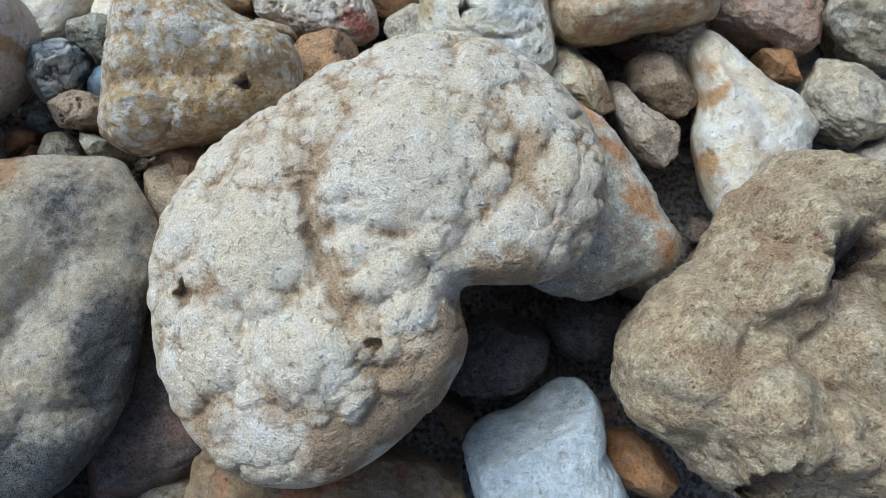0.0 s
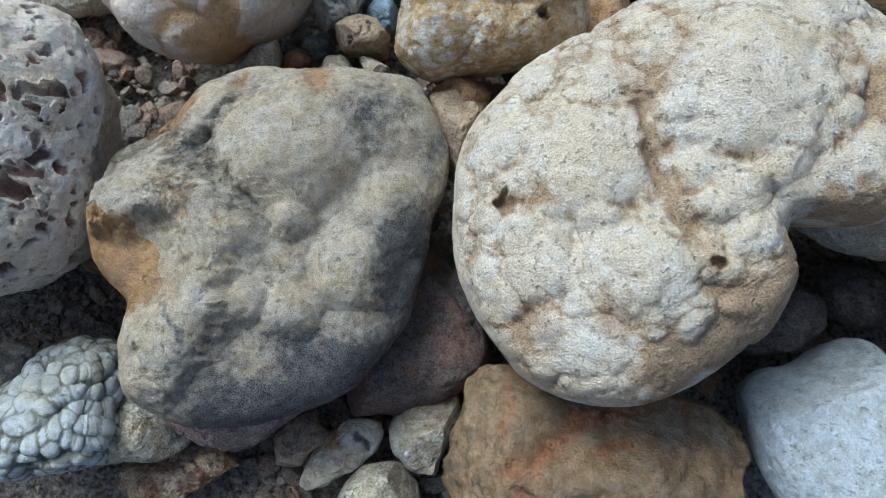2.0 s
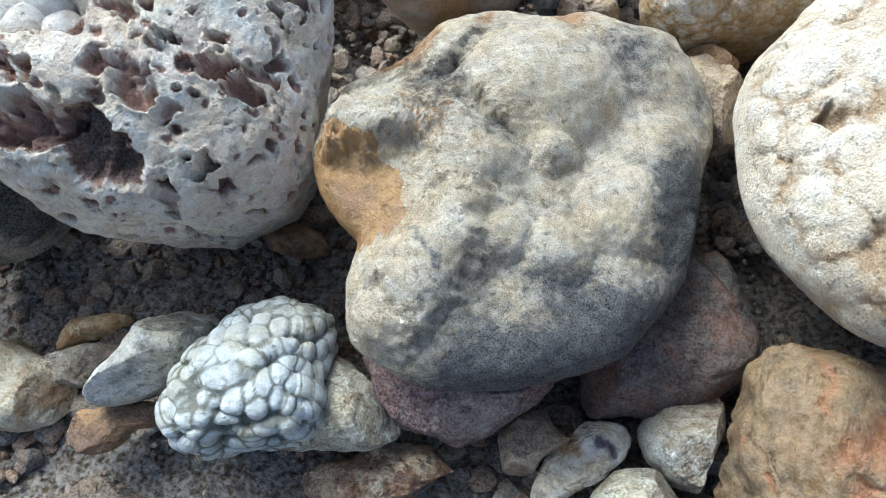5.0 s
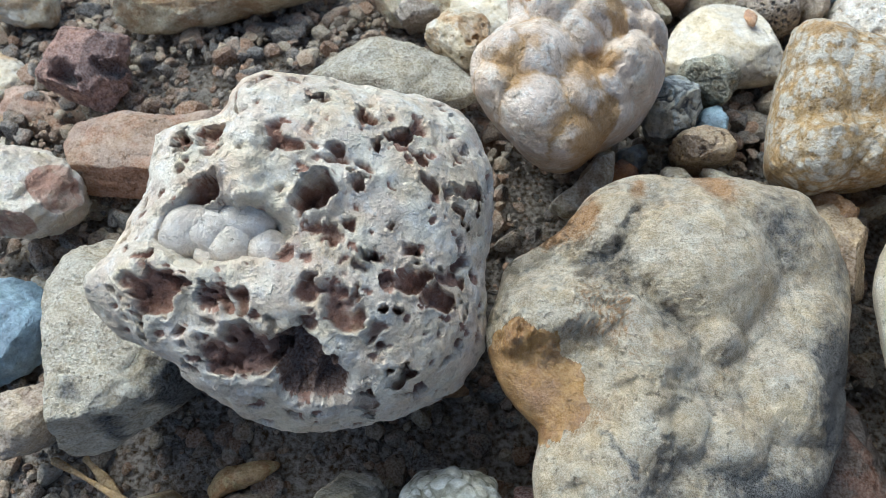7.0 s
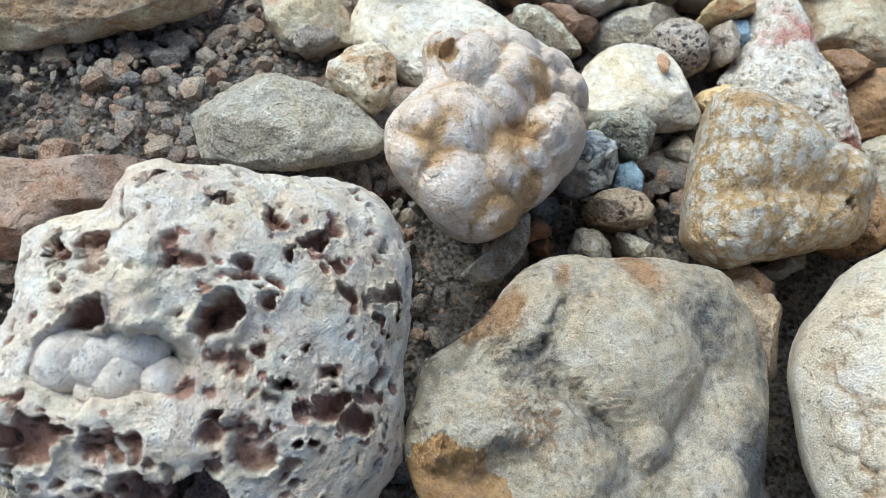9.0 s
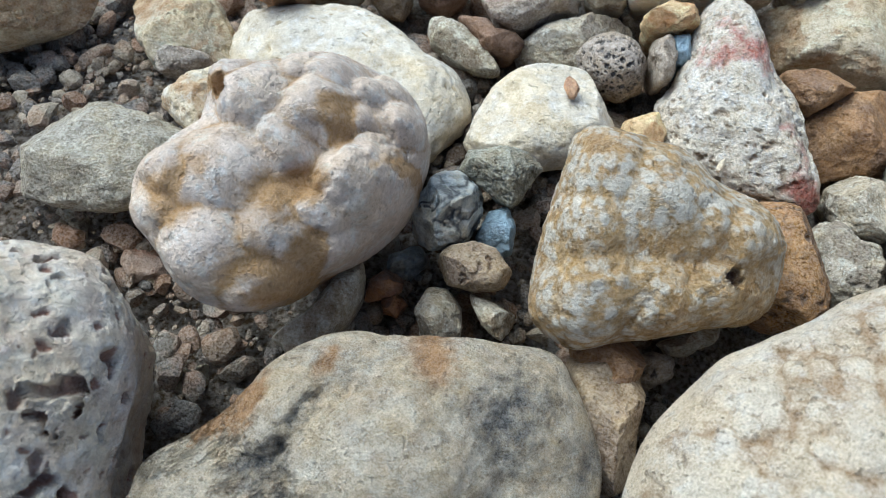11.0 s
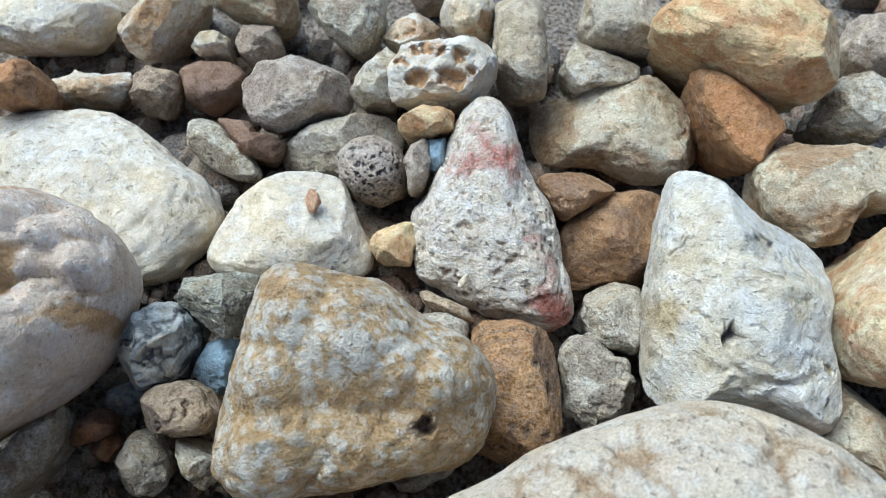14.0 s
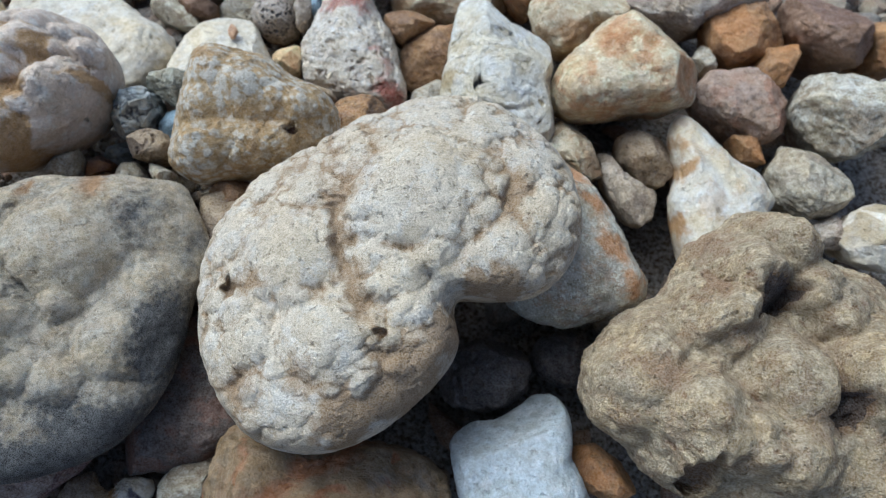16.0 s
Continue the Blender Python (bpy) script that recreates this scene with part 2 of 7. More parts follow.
def stone(name, at, tilt, girth, up, low, material, label, level=5, square=0.8, flat=0.9, lumps=0.08, rough=0.03, knobs=(), pits=(), chops=7, deep=0.74, marks=(), crack=0.0, wash=0.0, crown=False, lean=(0.0, 0.0), facet=0.7, lobes=(), seam=(0.5, 0.0), calm=0.7, inlay=(), category="stone"):
    """A weathered stone: a girth all round, a crown, a belly, then facets, lobes, knobs, pits and grain.
    girth, up, low in metres; lean: how far its lie falls away to its right and its back; lumps and rough relative to its size; knobs: (cell, height, stain); pits: (cell, width, depth, share)."""
    COUNT[0] += 1
    seed = COUNT[0] * 31
    d, f = ball(level)
    size = float(np.mean(girth))
    angle = np.arctan2(d[:, 1], d[:, 0])
    flat_part = np.sqrt(np.clip(1 - d[:, 2] ** 2, 0, 1))
    r = ring(girth, angle) * flat_part ** square
    z = np.where(d[:, 2] > 0, up * np.abs(d[:, 2]) ** flat, -low * np.abs(d[:, 2]))
    belly = np.where(d[:, 2] < 0, 1 - 0.25 * np.abs(d[:, 2]), 1.0)
    p = np.stack([r * belly * np.cos(angle), r * belly * np.sin(angle), z], 1)
    rng = np.random.RandomState(seed)
    h = np.where(d[:, 2] > 0, up, low)
    n = p / np.stack([np.full(len(p), size ** 2), np.full(len(p), size ** 2), h ** 2], 1)
    n /= np.linalg.norm(n, axis=1)[:, None] + 1e-9
    o = rng.rand(3) * 9
    p += n * (size * lumps * fractal(p + o, size * 0.8, 3, seed))[:, None]
    broken = np.zeros(len(p))
    for k in range(chops):
        w = rng.randn(3)
        w[2] = abs(w[2]) * 0.9 + 0.25
        w /= np.linalg.norm(w)
        s = p @ w
        limit = s.max() * (deep + 0.1 * rng.rand())
        p -= np.outer(np.maximum(0, s - limit) * 0.95, w)
        if (seed + 7 * k) % 5 < 2:
            broken = np.maximum(broken, smooth(-0.01, 0.03, s / limit - 1))
    stain, patina_shade = np.full(len(p), wash), np.zeros(len(p))
    stain += 0.25 * fractal(p + o, size * 0.5, 4, seed + 5) + facet * broken
    top, side = p[:, 2] > -0.3 * up, p[:, 2] > -1.6 * up
    bare = np.zeros(len(p))
    rise, cave, plane = np.zeros(len(p)), np.zeros(len(p)), p[:, :2].copy()
    wob = np.stack([fractal(p + o, 0.011, 4, seed + 7, 0.6), fractal(p + o, 0.011, 4, seed + 8, 0.6)], 1) * 0.0034
    lined, owner = np.zeros(len(p)), np.zeros(len(p), int)
    if lobes:
        swell, gap, cap = swelling(plane + 0.5 * wob, lobes)
        swell = np.where(top, swell + 0.0004 * np.log1p(np.exp(-gap / 0.0004)), 0)
        rise += swell
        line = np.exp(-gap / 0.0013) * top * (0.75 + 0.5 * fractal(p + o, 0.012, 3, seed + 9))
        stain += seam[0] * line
        # colour darkens broadly towards the seams between caps
        patina_shade += seam[1] * np.exp(-gap / 0.0035) * top
        bare += calm * smooth(0.2, 0.75, cap) * top
    for k, (kind, u, v, *more) in enumerate(marks):
        q = np.hypot(plane[:, 0] + wob[:, 0] - u, plane[:, 1] + wob[:, 1] - v) / more[0]
        if kind == "bump":
            rise += np.where(top, more[1] * np.clip(1 - q * q, 0, 1) ** 2, 0)
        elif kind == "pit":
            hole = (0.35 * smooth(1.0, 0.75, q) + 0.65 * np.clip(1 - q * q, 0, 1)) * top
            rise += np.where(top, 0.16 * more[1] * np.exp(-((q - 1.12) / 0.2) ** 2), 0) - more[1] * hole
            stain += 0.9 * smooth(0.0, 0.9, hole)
            # a deep pit's floor has its shade painted in as dark colour
            patina_shade += 0.45 * smooth(0.6, 1.0, hole) * (more[1] > 0.0045)
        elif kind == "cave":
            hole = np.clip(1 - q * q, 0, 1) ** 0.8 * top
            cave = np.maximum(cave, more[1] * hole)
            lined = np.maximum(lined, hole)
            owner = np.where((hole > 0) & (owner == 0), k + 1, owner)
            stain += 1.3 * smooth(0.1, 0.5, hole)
            # cave floors are darkened in colour, in place of shade
            patina_shade += 0.8 * smooth(0.5, 1.0, hole)
        elif kind == "scoop":
            hole = smooth(1.0, 0.45, q) * top
            rise = rise * (1 - hole) - more[1] * hole * (0.6 + 0.7 * np.clip(1 - q * q, 0, 1))
            lined = np.maximum(lined, hole)
            owner = np.where((hole > 0) & (owner == 0), k + 1, owner)
        elif kind == "ochre":
            stain += more[1] * smooth(1.0, 0.1, q) * side
        elif kind == "dark":
            # set on a hole, this mark paints the shade inside it
            patina_shade += more[1] * smooth(1.0, 0.1, q) * side
        elif kind == "bands":
            rings = np.sin(q * more[0] / more[1] * 6.283) * smooth(1.0, 0.8, q) * smooth(0.3, 0.45, q) * top
            rise += 0.0004 * rings
            stain += more[2] * rings
        elif kind == "clean":
            patina_shade *= 1 - more[1] * smooth(1.06, 0.82, q) * top
        elif kind == "bare":
            bare += smooth(1.0, 0.7, q) * top
        elif kind in ("groove", "ridge"):
            a, b = np.array((u, v)), np.array(more[:2])
            t = np.clip(((plane + wob - a) @ (b - a)) / ((b - a) @ (b - a)), 0, 1)
            q = np.linalg.norm(plane + wob - a - t[:, None] * (b - a), axis=1) / more[2]
            if kind == "ridge":
                rise = np.where(top, np.maximum(rise, more[3] * np.exp(-q ** 3)), rise)
            else:
                rise -= np.where(top, more[3] * np.exp(-q * q), 0)
            stain += np.where(top, more[4] * np.exp(-q * q), 0)
            patina_shade += np.where(top, more[5] * np.exp(-q * q), 0)
    if crown:
        bare += smooth(0.7, 0.4, n[:, 2])
    bare = np.clip(bare, 0, 1)
    p[:, 2] += rise
    move = -cave
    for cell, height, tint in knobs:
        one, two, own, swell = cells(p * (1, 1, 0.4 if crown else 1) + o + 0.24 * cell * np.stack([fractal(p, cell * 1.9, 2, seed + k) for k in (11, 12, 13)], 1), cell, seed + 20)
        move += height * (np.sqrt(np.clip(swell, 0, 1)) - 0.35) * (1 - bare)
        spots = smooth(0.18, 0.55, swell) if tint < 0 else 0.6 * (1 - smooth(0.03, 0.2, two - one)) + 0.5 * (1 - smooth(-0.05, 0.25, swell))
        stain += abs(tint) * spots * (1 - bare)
    for cell, width, depth, share in pits:
        one, two, own, swell = cells(p + o + 0.3 * cell * np.stack([fractal(p, cell * 0.7, 2, seed + k) for k in (41, 42, 43)], 1), cell, seed + 50)
        big = own / max(share, 0.01)
        wide = width * (0.55 + 0.6 * big)
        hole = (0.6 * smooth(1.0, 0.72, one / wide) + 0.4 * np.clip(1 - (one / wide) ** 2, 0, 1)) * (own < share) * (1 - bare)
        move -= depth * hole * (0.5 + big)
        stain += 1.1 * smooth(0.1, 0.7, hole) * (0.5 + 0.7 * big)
        # the deeper pits carry shade in their colour, over the stain
        patina_shade += 0.7 * smooth(0.4, 1.0, hole) * big * (depth > 0.003)
    if crack:
        one, two, own, swell = cells(p * (1, 1.6, 1.6) + o, size * 0.6, seed + 70)
        move -= crack * (1 - smooth(0.0, 0.05, two - one))
    move += size * rough * (fractal(p + o, size * 0.22, 4, seed + 90, 0.6))
    if level < 7:
        move -= size * 0.02 * smooth(0.25, 0.7, fractal(p + o, size * 0.3, 3, seed + 95, 0.6)) + 0.0005 * smooth(0.3, 0.6, fractal(p + o, 0.004, 2, seed + 97))
    p += n * move[:, None]
    p = leant(p, tilt, lean)
    masks = {"stain": stain, "patina_shade": patina_shade}
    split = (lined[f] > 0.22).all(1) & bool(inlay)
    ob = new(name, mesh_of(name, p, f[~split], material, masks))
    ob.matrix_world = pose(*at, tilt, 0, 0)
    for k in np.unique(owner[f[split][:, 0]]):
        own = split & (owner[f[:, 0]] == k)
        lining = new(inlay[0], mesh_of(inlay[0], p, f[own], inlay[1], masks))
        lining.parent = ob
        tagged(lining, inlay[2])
    return tagged(ob, label, category, "stones on the shingle")


# ---- kinds of rock, by colour ----
CREAM = rock((232, 219, 195), (220, 204, 175), (160, 124, 72), (112, 82, 54), blotch=0.02, grain=0.0007, speck=0.34, relief=1.6, mottle=0.13, mid=0.11, warm=0.32, tinge=0.85)
GREYLOBE = rock((236, 220, 188), (220, 206, 180), (188, 134, 52), (64, 60, 54), blotch=0.009, grain=0.00045, speck=0.38, relief=2, mottle=0.14, crust=0.3, mid=0.26, warm=0.5, tinge=0.95)
POROUS = rock((236, 227, 208), (228, 211, 190), (166, 118, 94), (102, 66, 50), blotch=0.012, grain=0.0007, speck=0.16, relief=1.5, mottle=0.18, mid=0.14, warm=0.4, tinge=0.9)
LILAC = rock((228, 211, 194), (212, 193, 174), (172, 128, 56), blotch=0.012, speck=0.2, rough=0.5, gloss=0.5, relief=1.3, mottle=0.18, crust=0.5, mid=0.14, warm=0.4, tinge=0.92)
YELLOW = rock((176, 142, 80), (154, 122, 64), (208, 203, 188), (96, 60, 26), blotch=0.008, speck=0.24, rough=0.5, gloss=0.5, mottle=0.3, mid=0.14, tinge=0.78, relief=1.3)
CHALK = rock((228, 220, 202), (216, 206, 186), (166, 144, 100), blotch=0.012, speck=0.16, relief=0.9, mottle=0.18, crust=0.4, mid=0.2)
OYSTERGREY = rock((178, 176, 156), (143, 140, 120), (143, 126, 86), blotch=0.006, speck=0.4, relief=1.6)
PINKCRUST = rock((240, 232, 216), (224, 212, 194), (190, 168, 140), (178, 92, 66), blotch=0.006, grain=0.001, speck=0.28, relief=1.8, mottle=0.22, crust=0.6, mid=0.2, warm=0.35)
WHITEBLOCK = rock((224, 221, 211), (206, 202, 188), (168, 146, 98), blotch=0.012, speck=0.16, relief=1.2, mottle=0.25, crust=0.5, mid=0.18)
OCHRE = rock((184, 134, 58), (156, 110, 44), (115, 82, 42), blotch=0.008, speck=0.35, relief=1.8)
GREYPALE = rock((220, 210, 188), (194, 182, 160), (128, 112, 90), blotch=0.007, speck=0.36, relief=1.7, mottle=0.55, crust=0.7)
BROWN = rock((170, 130, 80), (142, 106, 64), (106, 72, 42), blotch=0.012, speck=0.18, relief=1.2, mottle=0.5)
BEIGE = rock((218, 205, 176), (198, 182, 150), (168, 126, 70), blotch=0.014, speck=0.26, relief=1.5, mottle=0.6, crust=0.6)
RUST = rock((176, 128, 66), (136, 98, 54), (186, 126, 58), blotch=0.014, speck=0.18, rough=0.6, relief=1.1, mottle=0.5)
TAN = rock((226, 200, 152), (208, 174, 122), (186, 130, 64), blotch=0.018, speck=0.18, relief=1.0, mottle=0.6, crust=0.5)
PALEGREEN = rock((216, 209, 189), (190, 181, 160), (140, 114, 76), blotch=0.01, speck=0.32, relief=1.4, mottle=0.6, crust=0.7)
BANDED = rock((216, 200, 168), (196, 170, 126), (184, 122, 56), (98, 72, 46), blotch=0.014, speck=0.18, rough=0.6, relief=1.0, mottle=0.6, crust=0.5)
FIN = rock((224, 219, 206), (208, 198, 176), (176, 128, 60), blotch=0.012, speck=0.14, rough=0.62, mottle=0.3, mid=0.1)
OLIVE = rock((196, 186, 162), (172, 161, 138), (128, 106, 76), blotch=0.012, speck=0.25)
HOLLOW = rock((200, 180, 142), (170, 146, 104), (148, 106, 52), (62, 49, 36), blotch=0.012, speck=0.34, relief=2.2, mottle=0.4, crust=0.65)
PALEBLUE = rock((204, 212, 214), (190, 199, 202), (170, 166, 150), blotch=0.014, speck=0.16, rough=0.6, relief=1.0, mottle=0.3, crust=0.4, warm=0.1)
STRIPED = rock((142, 114, 70), (114, 92, 57), (150, 90, 30), (138, 132, 124), blotch=0.014, speck=0.1, rough=0.5, relief=1.0, gloss=0.4, mottle=0.12, crust=0.35, warm=0.3)
PURPLE = rock((86, 66, 52), (66, 52, 42), (128, 74, 34), blotch=0.02, speck=0.2, rough=0.6)
DARK = rock((84, 71, 65), (62, 54, 50), (104, 86, 68), blotch=0.012, speck=0.25, rough=0.55, gloss=0.45)
MAROON = rock((136, 92, 86), (104, 70, 66), (176, 156, 138), blotch=0.006, speck=0.4, relief=2.0)
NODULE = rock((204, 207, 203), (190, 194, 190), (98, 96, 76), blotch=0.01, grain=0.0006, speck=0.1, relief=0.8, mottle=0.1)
BLUEGREY = rock((150, 178, 196), (122, 146, 164), (92, 108, 120), blotch=0.008, speck=0.12, rough=0.45, gloss=0.5, mottle=0.2, crust=0.2, mid=0.2, warm=0.1)
BLUESTRIPE = rock((182, 186, 182), (128, 142, 152), (206, 196, 170), (26, 32, 38), blotch=0.006, speck=0.15, rough=0.45, gloss=0.5, mottle=0.3, crust=0.4, mid=0.3, warm=0.15)
FLINT = rock((170, 110, 40), (128, 78, 32), (86, 56, 30), blotch=0.006, speck=0.1, rough=0.4, gloss=0.5, mottle=0.2, crust=0.2, mid=0.25)
SANDY = rock((126, 104, 76), (106, 88, 65), (112, 88, 60), blotch=0.02, speck=0.4, relief=1.6)
PINK = rock((172, 148, 128), (148, 122, 102), (160, 108, 70), blotch=0.014, speck=0.22, relief=1.2)
REDPINK = rock((168, 128, 110), (145, 104, 90), (92, 62, 56), blotch=0.01, speck=0.35, relief=1.6)
GREYSLAB = rock((208, 200, 180), (182, 173, 152), (130, 114, 88), blotch=0.008, speck=0.45, relief=2.2, mottle=0.35)
VESICULAR = rock((178, 164, 148), (156, 143, 127), (62, 55, 50), blotch=0.01, speck=0.3, relief=1.0, mottle=0.05)
MAUVE = rock((194, 180, 162), (170, 156, 138), (138, 114, 92), blotch=0.014, speck=0.34, relief=1.4, mottle=0.5, crust=0.6)
REDBROWN = rock((146, 112, 82), (122, 92, 66), (110, 76, 56), blotch=0.02, speck=0.15, rough=0.6, mottle=0.2, crust=0.2)
IVORY = rock((226, 216, 194), (206, 193, 168), (178, 134, 74), blotch=0.013, speck=0.18, relief=1.1, mottle=0.6, crust=0.5)
PEBBLETAN = rock((182, 160, 124), (154, 130, 94), (120, 92, 60), blotch=0.008, speck=0.35)
GREENISH = rock((208, 200, 178), (180, 170, 146), (128, 106, 72), blotch=0.009, speck=0.34, relief=1.4, mottle=0.6, crust=0.7)
SHELL = rock((236, 230, 216), (206, 192, 164), (176, 128, 60), (76, 64, 76), blotch=0.005, speck=0.12, rough=0.4, gloss=0.5, mottle=0.12, crust=0.0)
PALEBLOCK = rock((218, 208, 186), (196, 184, 160), (144, 122, 92), (26, 25, 26), blotch=0.012, speck=0.35, relief=2.2, mottle=0.3, warm=0.5)
SPOTTED = rock((226, 222, 206), (210, 204, 186), (84, 82, 66), blotch=0.013, speck=0.3, relief=1.4, mottle=0.4, crust=0.6)
FLAKE = rock((156, 108, 62), (114, 78, 48), (214, 190, 150), (60, 46, 36), blotch=0.008, speck=0.3, rough=0.42, relief=1.6, mottle=0.9, crust=0.3)
CRUSTED = rock((206, 200, 182), (184, 176, 156), (196, 130, 48), (84, 78, 66), blotch=0.009, speck=0.28, relief=1.4, mottle=0.3, crust=0.7)

# faces inside caves: brown rock, the darkest tone painting the shade there
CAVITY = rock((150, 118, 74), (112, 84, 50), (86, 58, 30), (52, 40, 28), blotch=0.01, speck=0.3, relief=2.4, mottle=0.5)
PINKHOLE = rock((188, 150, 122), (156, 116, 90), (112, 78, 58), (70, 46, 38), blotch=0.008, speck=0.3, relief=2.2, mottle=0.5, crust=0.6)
AMBER = rock((178, 136, 66), (146, 104, 46), (116, 78, 36), (70, 44, 24), blotch=0.012, grain=0.0008, speck=0.12, rough=0.42, gloss=0.5, relief=0.8, glow=0.15, mottle=0.5, crust=0.2, mid=0.2, warm=0.4)

# ---- caps, holes and stains of the large stones, in each one's own plane: (across, along, radius, height) and marks ----
KIDNEY_LOBES = [
    (0.0121, 0.0269, 0.0289, 0.0112), (-0.0367, -0.0007, 0.0223, 0.0075), (-0.0164, -0.0343, 0.0201, 0.0088), (-0.0448, -0.0361, 0.0133, 0.0063),
    (-0.0310, -0.0172, 0.0073, 0.0063), (-0.0608, 0.0050, 0.0134, 0.0037), (-0.0313, 0.0225, 0.0129, 0.0050), (-0.0128, 0.0381, 0.0111, 0.0044),
    (0.0535, 0.0391, 0.0135, 0.0050), (0.0602, 0.0165, 0.0148, 0.0050), (0.0467, 0.0043, 0.0160, 0.0050), (0.0099, -0.0074, 0.0100, 0.0050),
    (-0.0011, -0.0033, 0.0071, 0.0044), (0.0191, 0.0001, 0.0100, 0.0050), (0.0133, -0.0220, 0.0091, 0.0050), (0.0198, -0.0351, 0.0150, 0.0037),
    (-0.0239, -0.0595, 0.0215, 0.0050), (-0.0038, -0.0451, 0.0075, 0.0050), (0.0353, 0.0537, 0.0111, 0.0044), (0.0115, 0.0581, 0.0152, 0.0037),
    (0.0344, 0.0161, 0.0119, 0.0056), (-0.0006, -0.0268, 0.0079, 0.0063),
]

KIDNEY_KNOBS = [
    (-0.0533, -0.0239, 0.0076, 0.0052), (-0.0627, -0.0234, 0.0067, 0.0039), (-0.0558, -0.0452, 0.0082, 0.0046), (-0.0427, -0.0533, 0.0074, 0.0046),
    (-0.0136, -0.0501, 0.0060, 0.0046), (-0.0290, -0.0507, 0.0062, 0.0046), (-0.0398, -0.0093, 0.0062, 0.0052), (-0.0454, -0.0161, 0.0057, 0.0052),
    (0.0502, 0.0277, 0.0059, 0.0032), (0.0390, 0.0294, 0.0063, 0.0052), (0.0025, -0.0123, 0.0060, 0.0046), (-0.0091, -0.0222, 0.0060, 0.0052),
    (-0.0536, -0.0094, 0.0073, 0.0046), (-0.0451, 0.0064, 0.0073, 0.0052), (0.0241, -0.0106, 0.0076, 0.0039), (0.0076, -0.0316, 0.0066, 0.0046),
    (-0.0626, -0.0373, 0.0075, 0.0039), (-0.0343, -0.0453, 0.0062, 0.0052), (-0.0015, 0.0529, 0.0076, 0.0039), (0.0244, 0.0495, 0.0073, 0.0039),
    (-0.0188, 0.0483, 0.0077, 0.0039), (-0.0535, -0.0574, 0.0074, 0.0032), (-0.0189, 0.0044, 0.0070, 0.0032),
]

KIDNEY_MARKS = [
    ('pit', -0.0577, -0.0167, 0.0048, 0.0060), ('ochre', 0.0173, -0.0434, 0.0160, 1.35), ('ochre', -0.0074, -0.0618, 0.0136, 1.49),
    ('ochre', 0.0074, -0.0521, 0.0135, 1.49), ('ochre', 0.0257, -0.0272, 0.0101, 1.22), ('ochre', 0.0341, -0.0089, 0.0084, 1.22),
    ('ochre', 0.0476, -0.0072, 0.0101, 1.22), ('ochre', 0.0493, 0.0277, 0.0105, 1.08), ('ochre', 0.0422, 0.0214, 0.0069, 0.81),
    ('ochre', 0.0027, -0.0284, 0.0043, 1.35), ('ochre', -0.0491, -0.0145, 0.0090, 0.68), ('ochre', -0.0238, -0.0448, 0.0119, 0.68),
    ('ochre', -0.0153, 0.0044, 0.0121, 0.54), ('ochre', -0.0060, -0.0108, 0.0101, 0.54), ('ochre', -0.0476, -0.0513, 0.0108, 0.68),
    ('pit', 0.0035, -0.0292, 0.0026, 0.0040), ('groove', -0.0206, 0.0185, -0.0152, 0.0009, 0.0025, 0.0020, 0.6, 0.1),
    ('groove', -0.0152, 0.0009, -0.0006, -0.0252, 0.0024, 0.0020, 0.5, 0), ('bare', 0.0341, -0.0073, 0.0133), ('bare', 0.0071, -0.0588, 0.0190),
    ('ochre', 0.0120, -0.0460, 0.0190, 0.55), ('ochre', 0.0250, -0.0300, 0.0120, 0.45), ('ochre', -0.0060, -0.0620, 0.0160, 0.55),
]

GREY_LOBES = [
    (0.0050, 0.0314, 0.0270, 0.0146), (0.0104, 0.0064, 0.0093, 0.0078), (0.0354, -0.0082, 0.0181, 0.0101), (0.0156, -0.0242, 0.0129, 0.0073),
    (0.0002, -0.0218, 0.0111, 0.0067), (0.0116, -0.0504, 0.0196, 0.0050), (-0.0067, -0.0545, 0.0160, 0.0045), (0.0448, 0.0101, 0.0172, 0.0056),
    (0.0356, -0.0348, 0.0154, 0.0050), (-0.0232, 0.0392, 0.0148, 0.0067), (-0.0265, -0.0501, 0.0108, 0.0078), (0.0204, 0.0521, 0.0162, 0.0067),
    (0.0407, 0.0470, 0.0162, 0.0045), (0.0527, -0.0132, 0.0114, 0.0034), (-0.0443, 0.0083, 0.0105, 0.0067), (0.0270, -0.0502, 0.0145, 0.0034),
]

GREY_MARKS = [
    ('scoop', -0.0454, -0.0135, 0.0212, 0.0280), ('groove', -0.0364, 0.0225, -0.0216, 0.0327, 0.0023, 0.0050, 0.1, 0.5),
    ('groove', -0.0216, 0.0327, -0.0072, 0.0533, 0.0019, 0.0020, 0.1, 0.4), ('groove', -0.0169, 0.0197, -0.0069, 0.0112, 0.0030, 0.0030, 0, 0.35),
    ('groove', -0.0069, 0.0112, 0.0014, 0.0008, 0.0026, 0.0030, 0, 0.3), ('groove', -0.0224, -0.0281, -0.0137, -0.0341, 0.0011, 0.0025, 0.1, 0.9),
    ('groove', -0.0259, -0.0483, -0.0115, -0.0395, 0.0014, 0.0015, 0.1, 0.5), ('dark', -0.0253, 0.0238, 0.0142, 0.5),
    ('dark', 0.0522, -0.0096, 0.0231, 1.2), ('dark', 0.0265, -0.0450, 0.0266, 1.1), ('dark', 0.0332, 0.0452, 0.0202, 0.74),
    ('dark', -0.0028, -0.0610, 0.0290, 1.15), ('dark', 0.0478, 0.0088, 0.0194, 0.8), ('dark', 0.0452, -0.0406, 0.0225, 0.9),
    ('bands', -0.0238, -0.0084, 0.0211, 0.0009, 0.2),
]

